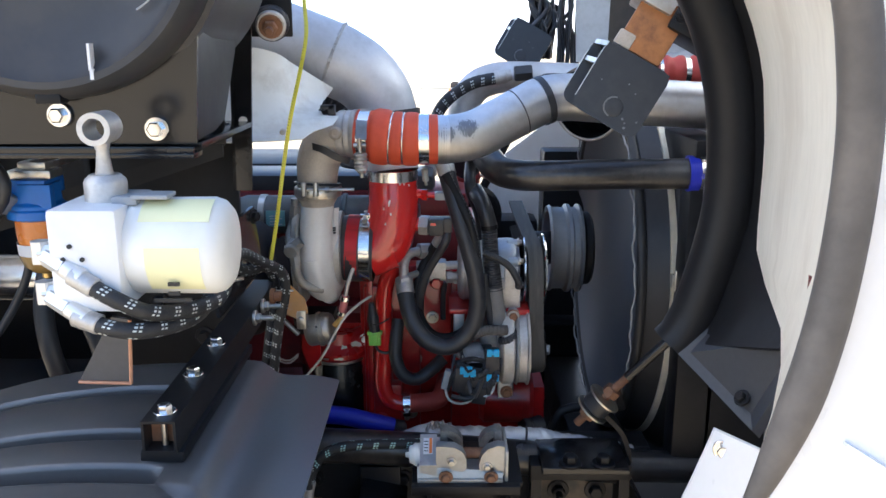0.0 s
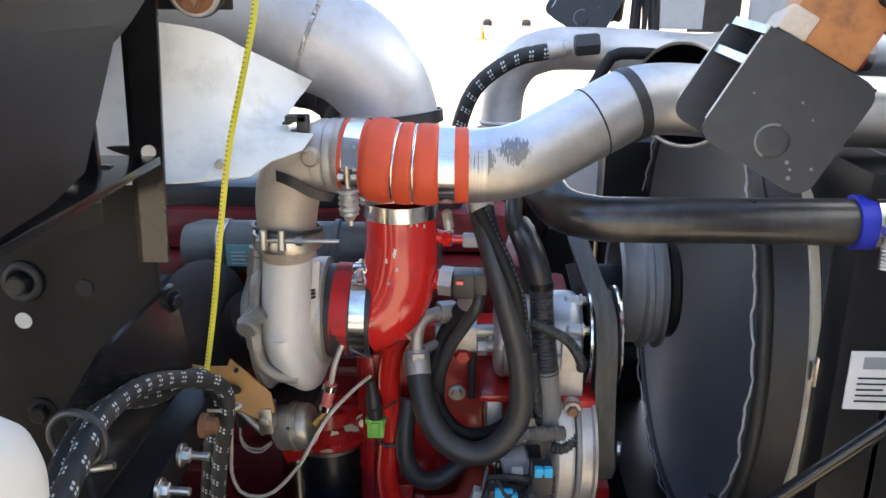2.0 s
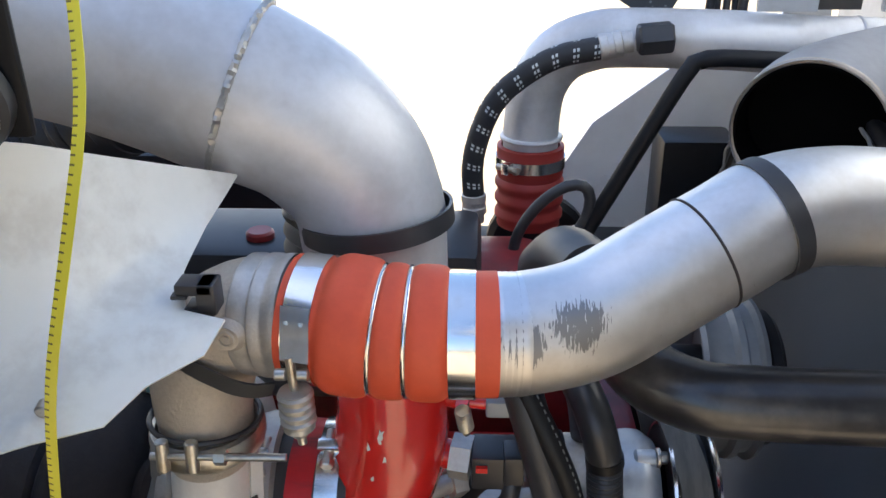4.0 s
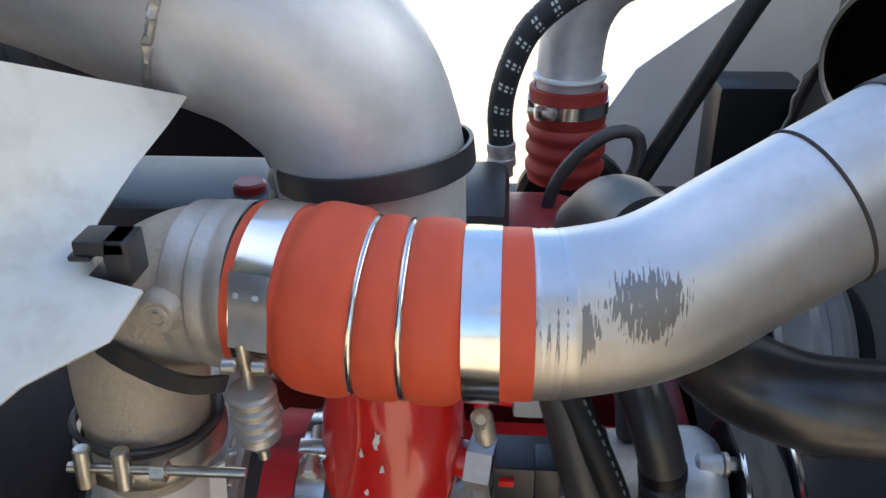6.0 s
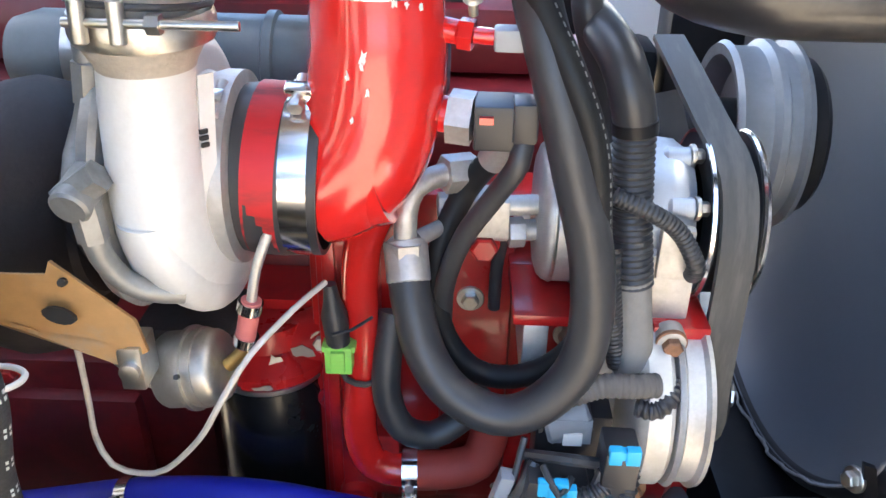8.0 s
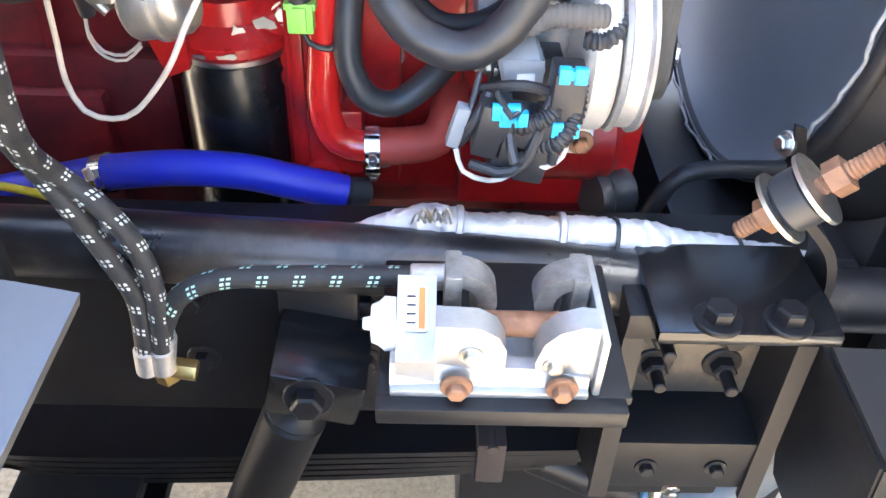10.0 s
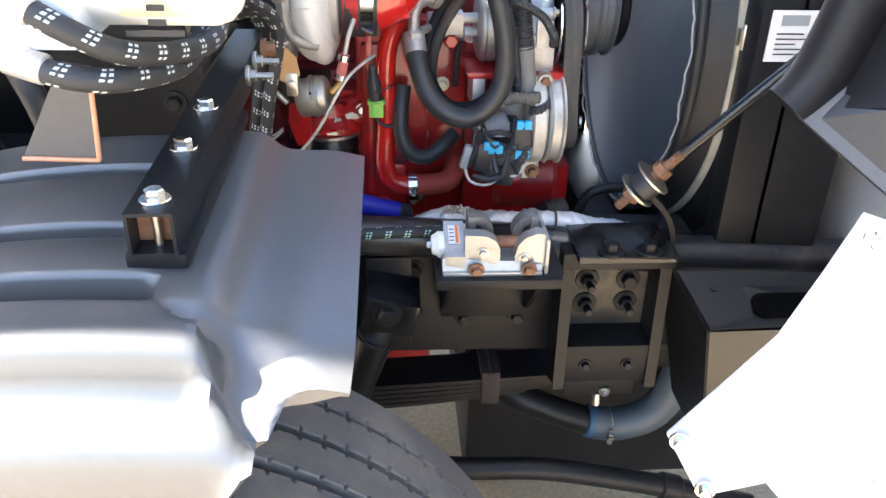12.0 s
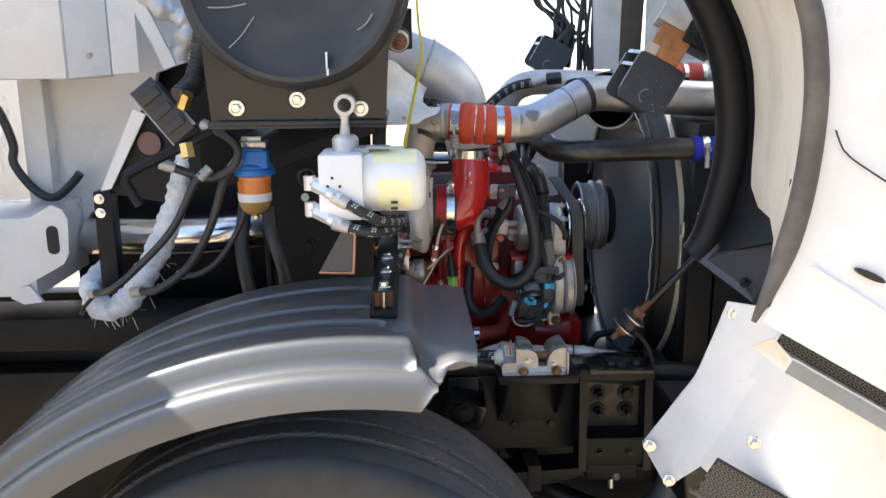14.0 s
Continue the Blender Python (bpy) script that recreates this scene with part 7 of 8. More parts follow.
hose("pump_hose", [(-0.375, 0.821, 1.419), (-0.345, 0.815, 1.411), (-0.312, 0.83, 1.404), (-0.285, 0.90, 1.396), (-0.290, 1.0, 1.398), (-0.308, 1.10, 1.402), (-0.318, 1.19, 1.382), (-0.314, 1.26, 1.350), (-0.295, 1.335, 1.335), (-0.289, 1.360, 1.29), (-0.305, 1.372, 1.20), (-0.320, 1.395, 1.12), (-0.312, 1.41, 1.070), (-0.298, 1.41, 1.040), (-0.279, 1.41, 0.988), (-0.266, 1.41, 0.939), (-0.272, 1.41, 0.862)], 0.0090, M_BRAID, "black braided pump hose with white stitches", ends=(0.011, 0.03))
hose_clip = thing("hose_clip", (-0.30, 1.08, 1.41), "black rubber hose clip round two hoses", "clip")
part("ring", torus((-0.300, 1.085, 1.409), (0.1, 1, 0), 0.0225, 0.003, 32, 10), M_RUBBER, hose_clip)
part("screw", cyl((-0.290, 1.08, 1.386), (-0.272, 1.08, 1.39), 0.003, 10), M_ZINC, hose_clip)
hose_tie = thing("hose_tie", (-0.27, 1.34, 1.29), "off-white cable tie round two hoses", "cable tie")
part("strap", torus((-0.279, 1.350, 1.290), (0, 0.3, 1), 0.0215, 0.0018, 32, 8), M_WIRE, hose_tie)


# ---- air cleaner and its bracket ----
M_CANISTER = mat("dusty_black_canister_plastic", (0.042, 0.043, 0.046), 0.42, vary=0.25, grain=18, bump=0.06, dirt=(0.075, 0.07, 0.064), dirt_amount=0.55, dirt_scale=7, spec=0.35)


def build_air_cleaner():
    t = thing("air_cleaner", (-0.45, 1.2, 1.63), "large round black plastic air cleaner canister", "air cleaner")
    a, b = Vector((-0.455, 0.955, 1.835)), Vector((-0.455, 2.0, 1.835))
    part("canister", lathe(a, b, [(0.03, 0.0), (0.022, 0.10), (0.012, 0.165), (0.0, 0.178), (0.0, 0.186), (0.012, 0.196), (0.03, 0.20), (0.05, 0.20), (0.052, 0.207), (0.066, 0.207), (0.068, 0.20), (0.325, 0.20), (0.342, 0.185), (0.350, 0.0)], 72, False), M_CANISTER, t)
    for p, q in (((-0.60, 0.962, 1.776), (-0.535, 0.970, 1.783)), ((-0.575, 0.962, 1.702), (-0.523, 0.970, 1.761)), ((-0.345, 0.966, 1.737), (-0.318, 0.963, 1.764))):
        part("scratch", tube([p, (Vector(p) + Vector(q)) / 2 + Vector((0.002, 0.0, -0.003)), q], 0.0012, 8), M_GREYP, t, "pale scratch")
    part("scratch", join(box(-0.401, -0.398, 0.954, 0.966, 1.67, 1.70), box(-0.400, -0.396, 0.954, 0.966, 1.66, 1.672)), M_LABELW, t, "white scratch")
    part("rim_clip", box(-0.47, -0.44, 0.962, 0.985, 1.632, 1.645), M_BLACK, t, bevel=0.003)
    return t


build_air_cleaner()


def build_air_cleaner_bracket():
    t = thing("air_cleaner_bracket", (-0.45, 1.1, 1.57), "black sheet steel air cleaner bracket with bolts", "bracket")
    pts = [(-0.615, 0.995, 1.582), (-0.300, 1.005, 1.582), (-0.285, 1.01, 1.80), (-0.33, 1.005, 1.72), (-0.38, 1.0, 1.66), (-0.455, 0.997, 1.635), (-0.53, 0.995, 1.66), (-0.585, 0.995, 1.73), (-0.63, 0.995, 1.80)]
    part("front_plate", plate(pts, (0, 1, 0), 0.006), M_BLKG, t)
    part("ledge", box(-0.62, -0.298, 0.985, 1.02, 1.566, 1.572), M_BLKG, t, bevel=0.001)
    part("ledge_lip", box(-0.62, -0.298, 0.985, 0.990, 1.572, 1.580), M_BLKG, t, bevel=0.001)
    part("ledge_floor", box(-0.62, -0.298, 1.021, 1.30, 1.574, 1.582), M_BLKG, t, bevel=0.001)
    part("side_wing", plate([(-0.300, 1.008, 1.585), (-0.302, 1.10, 1.588), (-0.306, 1.165, 1.597), (-0.309, 1.20, 1.63), (-0.304, 1.24, 1.69), (-0.304, 1.25, 1.86), (-0.285, 1.01, 1.86)], (-1, 0, 0), 0.006), M_BLACK, t)
    part("tie_plate", box(-0.56, -0.322, 1.222, 1.23, 1.555, 1.628), M_BLKG, t, bevel=0.002)
    part("angle_bar", join(plate([(-0.62, 1.12, 1.47), (-0.33, 1.235, 1.556), (-0.33, 1.25, 1.55), (-0.62, 1.14, 1.462)], (0, 0, 1), 0.004), plate([(-0.62, 1.12, 1.47), (-0.33, 1.235, 1.556), (-0.33, 1.235, 1.535), (-0.62, 1.12, 1.445)], (0, 1, 0), 0.004)), M_BLACK, t)
    for p in ((-0.345, 1.0, 1.60), (-0.458, 0.994, 1.617), (-0.567, 0.992, 1.603)):
        part("bolt", hexbolt(p, (0, -1, 0), 0.0095), M_STEEL, t)
    part("bolt", hexbolt((-0.352, 1.222, 1.60), (0, -1, 0), 0.0095), M_STEEL, t)
    part("bolt", hexbolt((-0.328, 1.25, 1.572), (0, -1, 0), 0.008), M_STEEL, t)
    return t


build_air_cleaner_bracket()


def build_post():
    t = thing("bracket_post", (-0.31, 1.33, 1.45), "black steel angle post with round holes", "post")
    part("front_leg", plate([(-0.334, 1.335, 1.790), (-0.297, 1.335, 1.790), (-0.310, 1.322, 1.468), (-0.340, 1.322, 1.468)], (0, 1, 0), 0.005), M_BLKG, t)
    part("side_leg", plate([(-0.334, 1.335, 1.790), (-0.340, 1.322, 1.468), (-0.340, 1.37, 1.468), (-0.334, 1.39, 1.790)], (1, 0, 0), 0.005), M_BLACK, t)
    part("hole", cyl((-0.319, 1.3245, 1.580), (-0.319, 1.334, 1.580), 0.007, 20), M_SHIELD, t, "round hole with pale shield behind")
    part("mount_plate", box(-0.345, -0.246, 1.394, 1.400, 1.7105, 1.80), M_BLACK, t, bevel=0.003)
    part("washer", cyl((-0.279, 1.395, 1.734), (-0.278, 1.378, 1.730), 0.029, 32, 0.004), M_RUBBER, t)
    part("washer", cyl((-0.278, 1.380, 1.729), (-0.277, 1.373, 1.727), 0.0248, 32, 0.003), M_CAST, t)
    part("bolt", hexbolt((-0.277, 1.373, 1.7265), (0.05, -1, -0.35), 0.0125, head=0.013, stud=0.012), M_RUST, t)
    return t


build_post()


def build_side_panel():
    t = thing("mounting_panel", (-0.47, 1.37, 0.95), "black bolted steel mounting panel on the frame", "panel")
    part("panel", box(-0.585, -0.345, 1.375, 1.387, 0.90, 1.575), M_BLACK, t, bevel=0.003)
    part("edge_flange", box(-0.597, -0.585, 1.36, 1.52, 0.90, 1.575), M_BLACK, t, bevel=0.003)
    part("grommet", join(torus((-0.493, 1.373, 1.425), (0, 1, 0), 0.018, 0.006, 28, 10), cyl((-0.493, 1.378, 1.425), (-0.493, 1.355, 1.425), 0.011, 18, 0.002)), M_RUBBER, t, "black rubber grommet")
    for x, z in ((-0.495, 1.265), (-0.40, 1.30), (-0.42, 1.20)):
        part("bolt", hexbolt((x, 1.375, z), (0, -1, 0), 0.011), M_FRAME, t)
    part("dark_hole", cyl((-0.426, 1.3735, 1.418), (-0.426, 1.378, 1.418), 0.010, 18), M_INK, t)
    part("pale_hole", cyl((-0.500, 1.3735, 1.378), (-0.500, 1.379, 1.378), 0.0095, 18), M_SHIELD, t)
    return t


build_side_panel()


def build_tape():
    t = thing("tape_measure_blade", (-0.31, 1.30, 1.22), "yellow steel tape measure blade hanging down", "tape measure")
    path = [(-0.236, 1.45, 1.86), (-0.231, 1.43, 1.766), (-0.2245, 1.40, 1.717), (-0.232, 1.378, 1.662), (-0.249, 1.362, 1.585), (-0.264, 1.365, 1.510), (-0.283, 1.375, 1.408), (-0.296, 1.38, 1.345), (-0.304, 1.385, 1.31)]
    part("blade", tube(path, 0, flat=(0.0066, 0.0006), up=(0, -1, 0), step=0.015), M_TAPE, t)
    return t


build_tape()


# ---- filter, hoses and exhaust by the cab ----
def build_fuel_filter():
    t = thing("fuel_filter", (-0.57, 1.15, 1.37), "fuel filter with blue head and amber bowl", "filter")
    x, y = -0.573, 1.15
    part("head_flange", lathe((x, y, 1.460), (x, y, 2), [(0, 0.036), (0.003, 0.043), (0.014, 0.043), (0.020, 0.036)], 36), M_BLUEP, t)
    part("head", join(lathe((x, y, 1.462), (x, y, 2), [(0, 0.036), (0.004, 0.040), (0.02, 0.040), (0.024, 0.034), (0.05, 0.032)], 32), box(x - 0.026, x + 0.026, y - 0.03, y + 0.03, 1.49, 1.517), box(x - 0.012, x + 0.034, y - 0.034, y - 0.02, 1.478, 1.512)), M_BLUEP, t, bevel=0.002)
    part("bowl", lathe((x, y, 1.385), (x, y, 2), [(0, 0.012), (0.004, 0.026), (0.016, 0.031), (0.07, 0.0345), (0.079, 0.0345)], 32), M_AMBER, t, "amber plastic bowl")
    part("label", lathe((x, y, 1.409), (x, y, 2), [(0, 0.0336), (0.017, 0.0346)], 32, False), M_LABELW, t)
    part("sediment_cup", lathe((x, y, 1.379), (x, y, 2), [(0, 0.010), (0.004, 0.020), (0.012, 0.028), (0.026, 0.0332), (0.030, 0.0338)], 32), mat("olive_tinted_cup", (0.36, 0.22, 0.06), 0.25, vary=0.15, dirt=(0.22, 0.14, 0.05), dirt_amount=0.5, coat=0.5), t, "olive brown sediment cup")
    part("drain", cyl((x, y, 1.387), (x, y, 1.372), 0.007, 12), M_BRASS, t)
    part("hanger", join(box(x - 0.03, x + 0.03, y - 0.02, y + 0.02, 1.517, 1.53), box(x - 0.02, x + 0.02, y - 0.01, y + 0.24, 1.528, 1.54)), M_ZINC, t, bevel=0.003)
    return t


build_fuel_filter()


def build_exhaust():
    t = thing("exhaust_pipe", (-0.8, 1.55, 1.21), "bright stainless exhaust pipe section", "pipe")
    part("pipe", tube([(-1.10, 1.66, 1.235), (-0.95, 1.60, 1.247), (-0.80, 1.575, 1.254), (-0.66, 1.58, 1.262), (-0.52, 1.66, 1.262)], 0.050, 36), M_STEEL, t)
    return t


build_exhaust()


def build_wrapped_pipe():
    t = thing("heat_wrapped_pipe", (-0.9, 1.3, 1.15), "pipe in frayed white heat wrap", "pipe")
    path = [(-0.735, 1.25, 1.50), (-0.752, 1.23, 1.41), (-0.785, 1.22, 1.32), (-0.83, 1.21, 1.24), (-0.87, 1.21, 1.185), (-0.915, 1.21, 1.165), (-0.945, 1.225, 1.185), (-0.96, 1.26, 1.205), (-0.975, 1.40, 1.21)]
    part("wrap", tube(path, lambda f, d: 0.017 + 0.009 * min(1.0, d / 0.16) + 0.002 * math.sin(d * 260) + 0.002 * math.sin(d * 91 + 1), 22, 0.006), M_WRAP, t)
    rnd = random.Random(3)
    fr = bmesh.new()
    pts = spline(path, 0.01)
    for k in range(120):
        p = pts[rnd.randrange(4, len(pts) - 1)] + Vector((rnd.uniform(-0.026, 0.026), rnd.uniform(-0.03, 0.0), rnd.uniform(-0.03, 0.0)))
        q = p + Vector((rnd.uniform(-0.02, 0.02), rnd.uniform(-0.015, 0.005), rnd.uniform(-0.035, 0.0)))
        s = Vector((0.0004, 0, 0.0003))
        v = [fr.verts.new(c) for c in (p - s, p + s, q + s, q - s)]
        fr.faces.new(v)
    tagged(part("frayed_threads", fr, M_WRAP, t, "loose white threads"), kind="stuff")
    part("strap", torus((-0.945, 1.213, 1.182), (-0.7, 0.1, 0.6), 0.033, 0.004, 28, 8), M_RUBBER, t)
    return t


build_wrapped_pipe()


def build_cab_hoses():
    hose("cab_hose", [(-0.655, 1.09, 1.475), (-0.675, 1.08, 1.456), (-0.725, 1.08, 1.365), (-0.799, 1.08, 1.289), (-0.86, 1.10, 1.24), (-0.93, 1.18, 1.21)], 0.0075, M_RUBBER, "black rubber hose beside the cab", ends=(0.010, 0.03))
    hose("cab_hose", [(-0.60, 1.12, 1.49), (-0.626, 1.12, 1.459), (-0.658, 1.12, 1.365), (-0.708, 1.12, 1.282), (-0.772, 1.12, 1.234), (-0.83, 1.15, 1.22)], 0.0085, M_RUBBER, "black rubber hose beside the cab", ends=(0.011, 0.03))
    hose("cab_hose", [(-0.585, 1.14, 1.44), (-0.60, 1.14, 1.37), (-0.65, 1.14, 1.29), (-0.70, 1.15, 1.255), (-0.74, 1.17, 1.25)], 0.006, M_RUBBER, "thin black hose beside the cab", ends=(0.010, 0.02))
    hose("cab_hose", [(-0.56, 1.22, 1.38), (-0.55, 1.2, 1.32), (-0.53, 1.2, 1.25), (-0.53, 1.24, 1.15)], 0.015, M_RUBBER, "thick black hose below the filter")
    hose("cab_hose", [(-0.61, 1.25, 1.40), (-0.62, 1.22, 1.30), (-0.61, 1.22, 1.2), (-0.60, 1.28, 1.1)], 0.015, M_RUBBER, "thick black hose below the filter")
    hose("cab_hose", [(-0.73, 1.09, 1.49), (-0.681, 1.10, 1.47), (-0.644, 1.10, 1.462), (-0.604, 1.10, 1.483), (-0.591, 1.10, 1.517), (-0.61, 1.11, 1.54), (-0.66, 1.15, 1.56)], 0.0085, M_RUBBER, "black looped hose above the filter", ends=(0.011, 0.03))
    hose("cab_conduit", [(-0.66, 1.20, 1.80), (-0.665, 1.18, 1.72), (-0.68, 1.16, 1.65), (-0.70, 1.12, 1.62)], 0.022, M_RUBBER, "black corrugated conduit by the air cleaner", "conduit", ridges=0.008)
    hose("cab_cable", [(-1.30, 1.60, 1.60), (-1.274, 1.60, 1.559), (-1.253, 1.60, 1.484), (-1.257, 1.60, 1.438), (-1.215, 1.60, 1.373), (-1.168, 1.60, 1.35), (-1.122, 1.60, 1.382), (-1.095, 1.60, 1.412)], 0.011, M_RUBBER, "black cable clipped along the cowl", "cable")


build_cab_hoses()


def build_hood_stop_lever():
    t = thing("linkage_lever", (-0.70, 1.05, 1.53), "black plastic lever block with brass fittings", "lever")
    m = Matrix.Translation((-0.700, 1.02, 1.600)) @ pose(0, 0, 0, 0, 52, 0) @ Matrix.Diagonal((0.68, 0.8, 0.68, 1))
    part("block", join(box(-0.075, 0.075, -0.03, 0.03, -0.028, 0.028, m), box(-0.085, 0.085, -0.034, -0.028, -0.036, 0.036, m), box(-0.06, -0.035, -0.042, -0.033, -0.03, 0.03, m), box(-0.012, 0.012, -0.042, -0.033, -0.03, 0.03, m), box(0.035, 0.06, -0.042, -0.033, -0.03, 0.03, m)), M_BLKP, t, bevel=0.004)
    part("plate_edge", box(-0.088, 0.088, -0.034, 0.03, -0.040, -0.036, m), M_GREYP, t)
    part("brass_fitting", cyl((-0.665, 1.0, 1.605), (-0.652, 0.99, 1.63), 0.012, 6), M_BRASS, t)
    part("brass_fitting", cyl((-0.665, 1.0, 1.54), (-0.66, 0.995, 1.515), 0.013, 6), M_BRASS, t)
    part("hook_pipe", tube([(-0.62, 1.02, 1.56), (-0.70, 0.99, 1.52), (-0.77, 0.98, 1.485), (-0.765, 0.98, 1.46), (-0.75, 0.98, 1.43)], 0.009, 14), M_BLACK, t, "black bent pipe")
    part("brown_disc", cyl((-0.80, 1.232, 1.52), (-0.80, 1.225, 1.52), 0.024, 32), mat("brown_cap", (0.2, 0.11, 0.09), 0.6, vary=0.1), t)
    return t


build_hood_stop_lever()


def build_cowl_brace():
    t = thing("cowl_brace", (-0.9, 1.25, 1.1), "black steel brace with pale diagonal bar", "brace")
    part("upright", box(-0.925, -0.887, 1.22, 1.26, 1.12, 1.42), M_BLACK, t, bevel=0.003)
    part("diagonal", plate([(-0.906, 1.215, 1.422), (-0.883, 1.215, 1.427), (-0.799, 1.215, 1.580), (-0.824, 1.215, 1.592)], (0, 1, 0), 0.006), M_WHITE, t, "white painted diagonal bar")
    part("dark_web", plate([(-0.90, 1.235, 1.415), (-0.76, 1.235, 1.39), (-0.70, 1.235, 1.46), (-0.70, 1.235, 1.55), (-0.81, 1.235, 1.595)], (0, 1, 0), 0.005), M_BLACK, t)
    for z in (1.405, 1.375):
        part("bolt", hexbolt((-0.912, 1.22, z), (0, -1, 0), 0.007), M_STEEL, t)
    return t


build_cowl_brace()


# ---- cab ----
def build_cab():
    t = thing("truck_cab", (-1.8, 1.8, 1.0), "white painted truck cab with stepped cowl", "truck cab")
    # unseen body; near face and height are set for its shadow on the bay
    part("body", box(-3.2, -1.50, 0.712, 3.00, 1.16, 4.0), M_WHITE, t, bevel=0.03)
    # three unseen boxes added to shape the sun's edge on fender and lip
    part("roof_sun_blocker", box(-1.95, -1.50, 0.52, 3.20, 2.95, 4.0), M_WHITE, t, bevel=0.03)
    part("low_sun_blocker", box(-3.2, -1.52, 0.72, 0.9, 0.5, 1.66), M_WHITE, t, bevel=0.02)
    part("side_sun_blocker", box(-3.2, -1.53, 0.56, 0.719, 0.5, 1.99), M_WHITE, t, bevel=0.03)
    part("cowl_wall", plate([(-1.19, 1.66, 1.16), (-1.10, 1.66, 1.30), (-1.02, 1.66, 1.36), (-0.945, 1.66, 1.52), (-0.90, 1.66, 1.66), (-0.78, 1.66, 1.70), (-0.78, 1.66, 2.2), (-1.19, 1.66, 2.2)], (0, 1, 0), 0.03), M_WHITE, t, bevel=0.004)
    part("firewall", box(-1.19, -0.62, 1.76, 1.78, 1.0, 2.0), M_BLACK, t, "black firewall behind the pipes", bevel=0.003)
    part("cowl_step", box(-1.30, -1.004, 1.35, 1.68, 1.650, 2.3), M_WHITE, t, bevel=0.01)
    part("cowl_side", plate([(-1.0, 1.352, 1.652), (-0.925, 1.40, 1.660), (-0.925, 1.40, 2.2), (-1.0, 1.352, 2.2)], (-0.4, 1, 0), 0.006), M_WHITE, t, bevel=0.002)
    part("cowl_side", plate([(-0.921, 1.40, 1.660), (-0.865, 1.41, 1.664), (-0.865, 1.41, 2.2), (-0.921, 1.40, 2.2)], (-0.2, 1, 0), 0.006), M_WHITE, t, bevel=0.002)
    part("cowl_rivet", cyl((-0.96, 1.378, 1.70), (-0.962, 1.370, 1.70), 0.006, 14, 0.001), M_ZINC, t)
    part("pillar_fold", box(-1.235, -1.17, 1.61, 1.67, 1.30, 1.65), M_WHITE, t, bevel=0.012)
    part("lower_face", box(-2.9, -1.122, 1.352, 1.67, 1.157, 1.342), M_WHITE, t, bevel=0.004)
    part("step_bracket", plate([(-1.135, 1.345, 1.343), (-1.122, 1.345, 1.343), (-1.070, 1.345, 1.372), (-1.045, 1.345, 1.362), (-1.034, 1.345, 1.339), (-1.039, 1.345, 1.26), (-1.053, 1.345, 1.235), (-1.155, 1.345, 1.180), (-1.165, 1.345, 1.16)], (0, 1, 0), 0.006), M_WHITE, t, bevel=0.0015)
    part("foot_plate", plate([(-1.18, 1.34, 1.158), (-1.155, 1.34, 1.182), (-1.135, 1.34, 1.186), (-1.108, 1.34, 1.147), (-1.15, 1.34, 1.142)], (0, 1, 0.2), 0.008), M_WHITE, t, bevel=0.0015)
    part("bracket_slot", plate([(-1.0715 + a, 1.3435, 1.292 + b) for a, b in round_rect(0.027, 0.066, 0.0125)], (0, 1, 0), 0.004), M_INK, t)
    part("cowl_post", tube([(-0.862, 1.40, 1.83), (-0.833, 1.40, 1.772), (-0.809, 1.40, 1.717), (-0.79, 1.40, 1.674)], 0, flat=(0.028, 0.012), up=(0, -1, 0)), M_WHITE, t)
    part("wrapped_joint", tube([(-0.84, 1.41, 1.84), (-0.80, 1.41, 1.80), (-0.755, 1.42, 1.775), (-0.757, 1.42, 1.74), (-0.78, 1.43, 1.70)], lambda f, d: 0.024 + 0.004 * math.sin(d * 140) + 0.003 * math.sin(d * 61), 18, 0.006), M_FOIL, t, "crumpled foil wrapped joint")
    part("lower_panel", box(-2.6, -0.72, 1.62, 1.66, 0.35, 1.04), M_FRAME, t, "black panel below the cab", bevel=0.004)
    part("sill", box(-2.6, -0.62, 1.36, 1.52, 1.02, 1.10), M_BLACK, t, bevel=0.004)
    return t


build_cab()


# ---- hood, tilted open ----
TRIM_RAIL = [(-0.05, 0.62, 2.06), (0.10, 0.615, 2.00), (0.22, 0.61, 1.89), (0.283, 0.61, 1.76), (0.302, 0.61, 1.685), (0.308, 0.61, 1.609), (0.303, 0.61, 1.515), (0.289, 0.61, 1.434), (0.266, 0.61, 1.36), (0.245, 0.612, 1.305)]
LIP_RAIL = [(0.0, 1.03, 2.04), (0.15, 1.03, 1.98), (0.27, 1.03, 1.89), (0.346, 1.03, 1.79), (0.391, 1.03, 1.689), (0.407, 1.03, 1.584), (0.410, 1.03, 1.442), (0.405, 0.98, 1.41), (0.398, 0.86, 1.40), (0.390, 0.80, 1.385)]
LINER_RAIL = [(0.0, 1.10, 2.02), (0.14, 1.10, 1.96), (0.25, 1.10, 1.88), (0.318, 1.10, 1.79), (0.365, 1.10, 1.689), (0.386, 1.10, 1.58), (0.385, 1.10, 1.467), (0.352, 1.10, 1.328), (0.325, 1.10, 1.285)]


def moved(rail, dx, dy, dz=0.0):
    return [(x + dx, y + dy, z + dz) for x, y, z in rail]


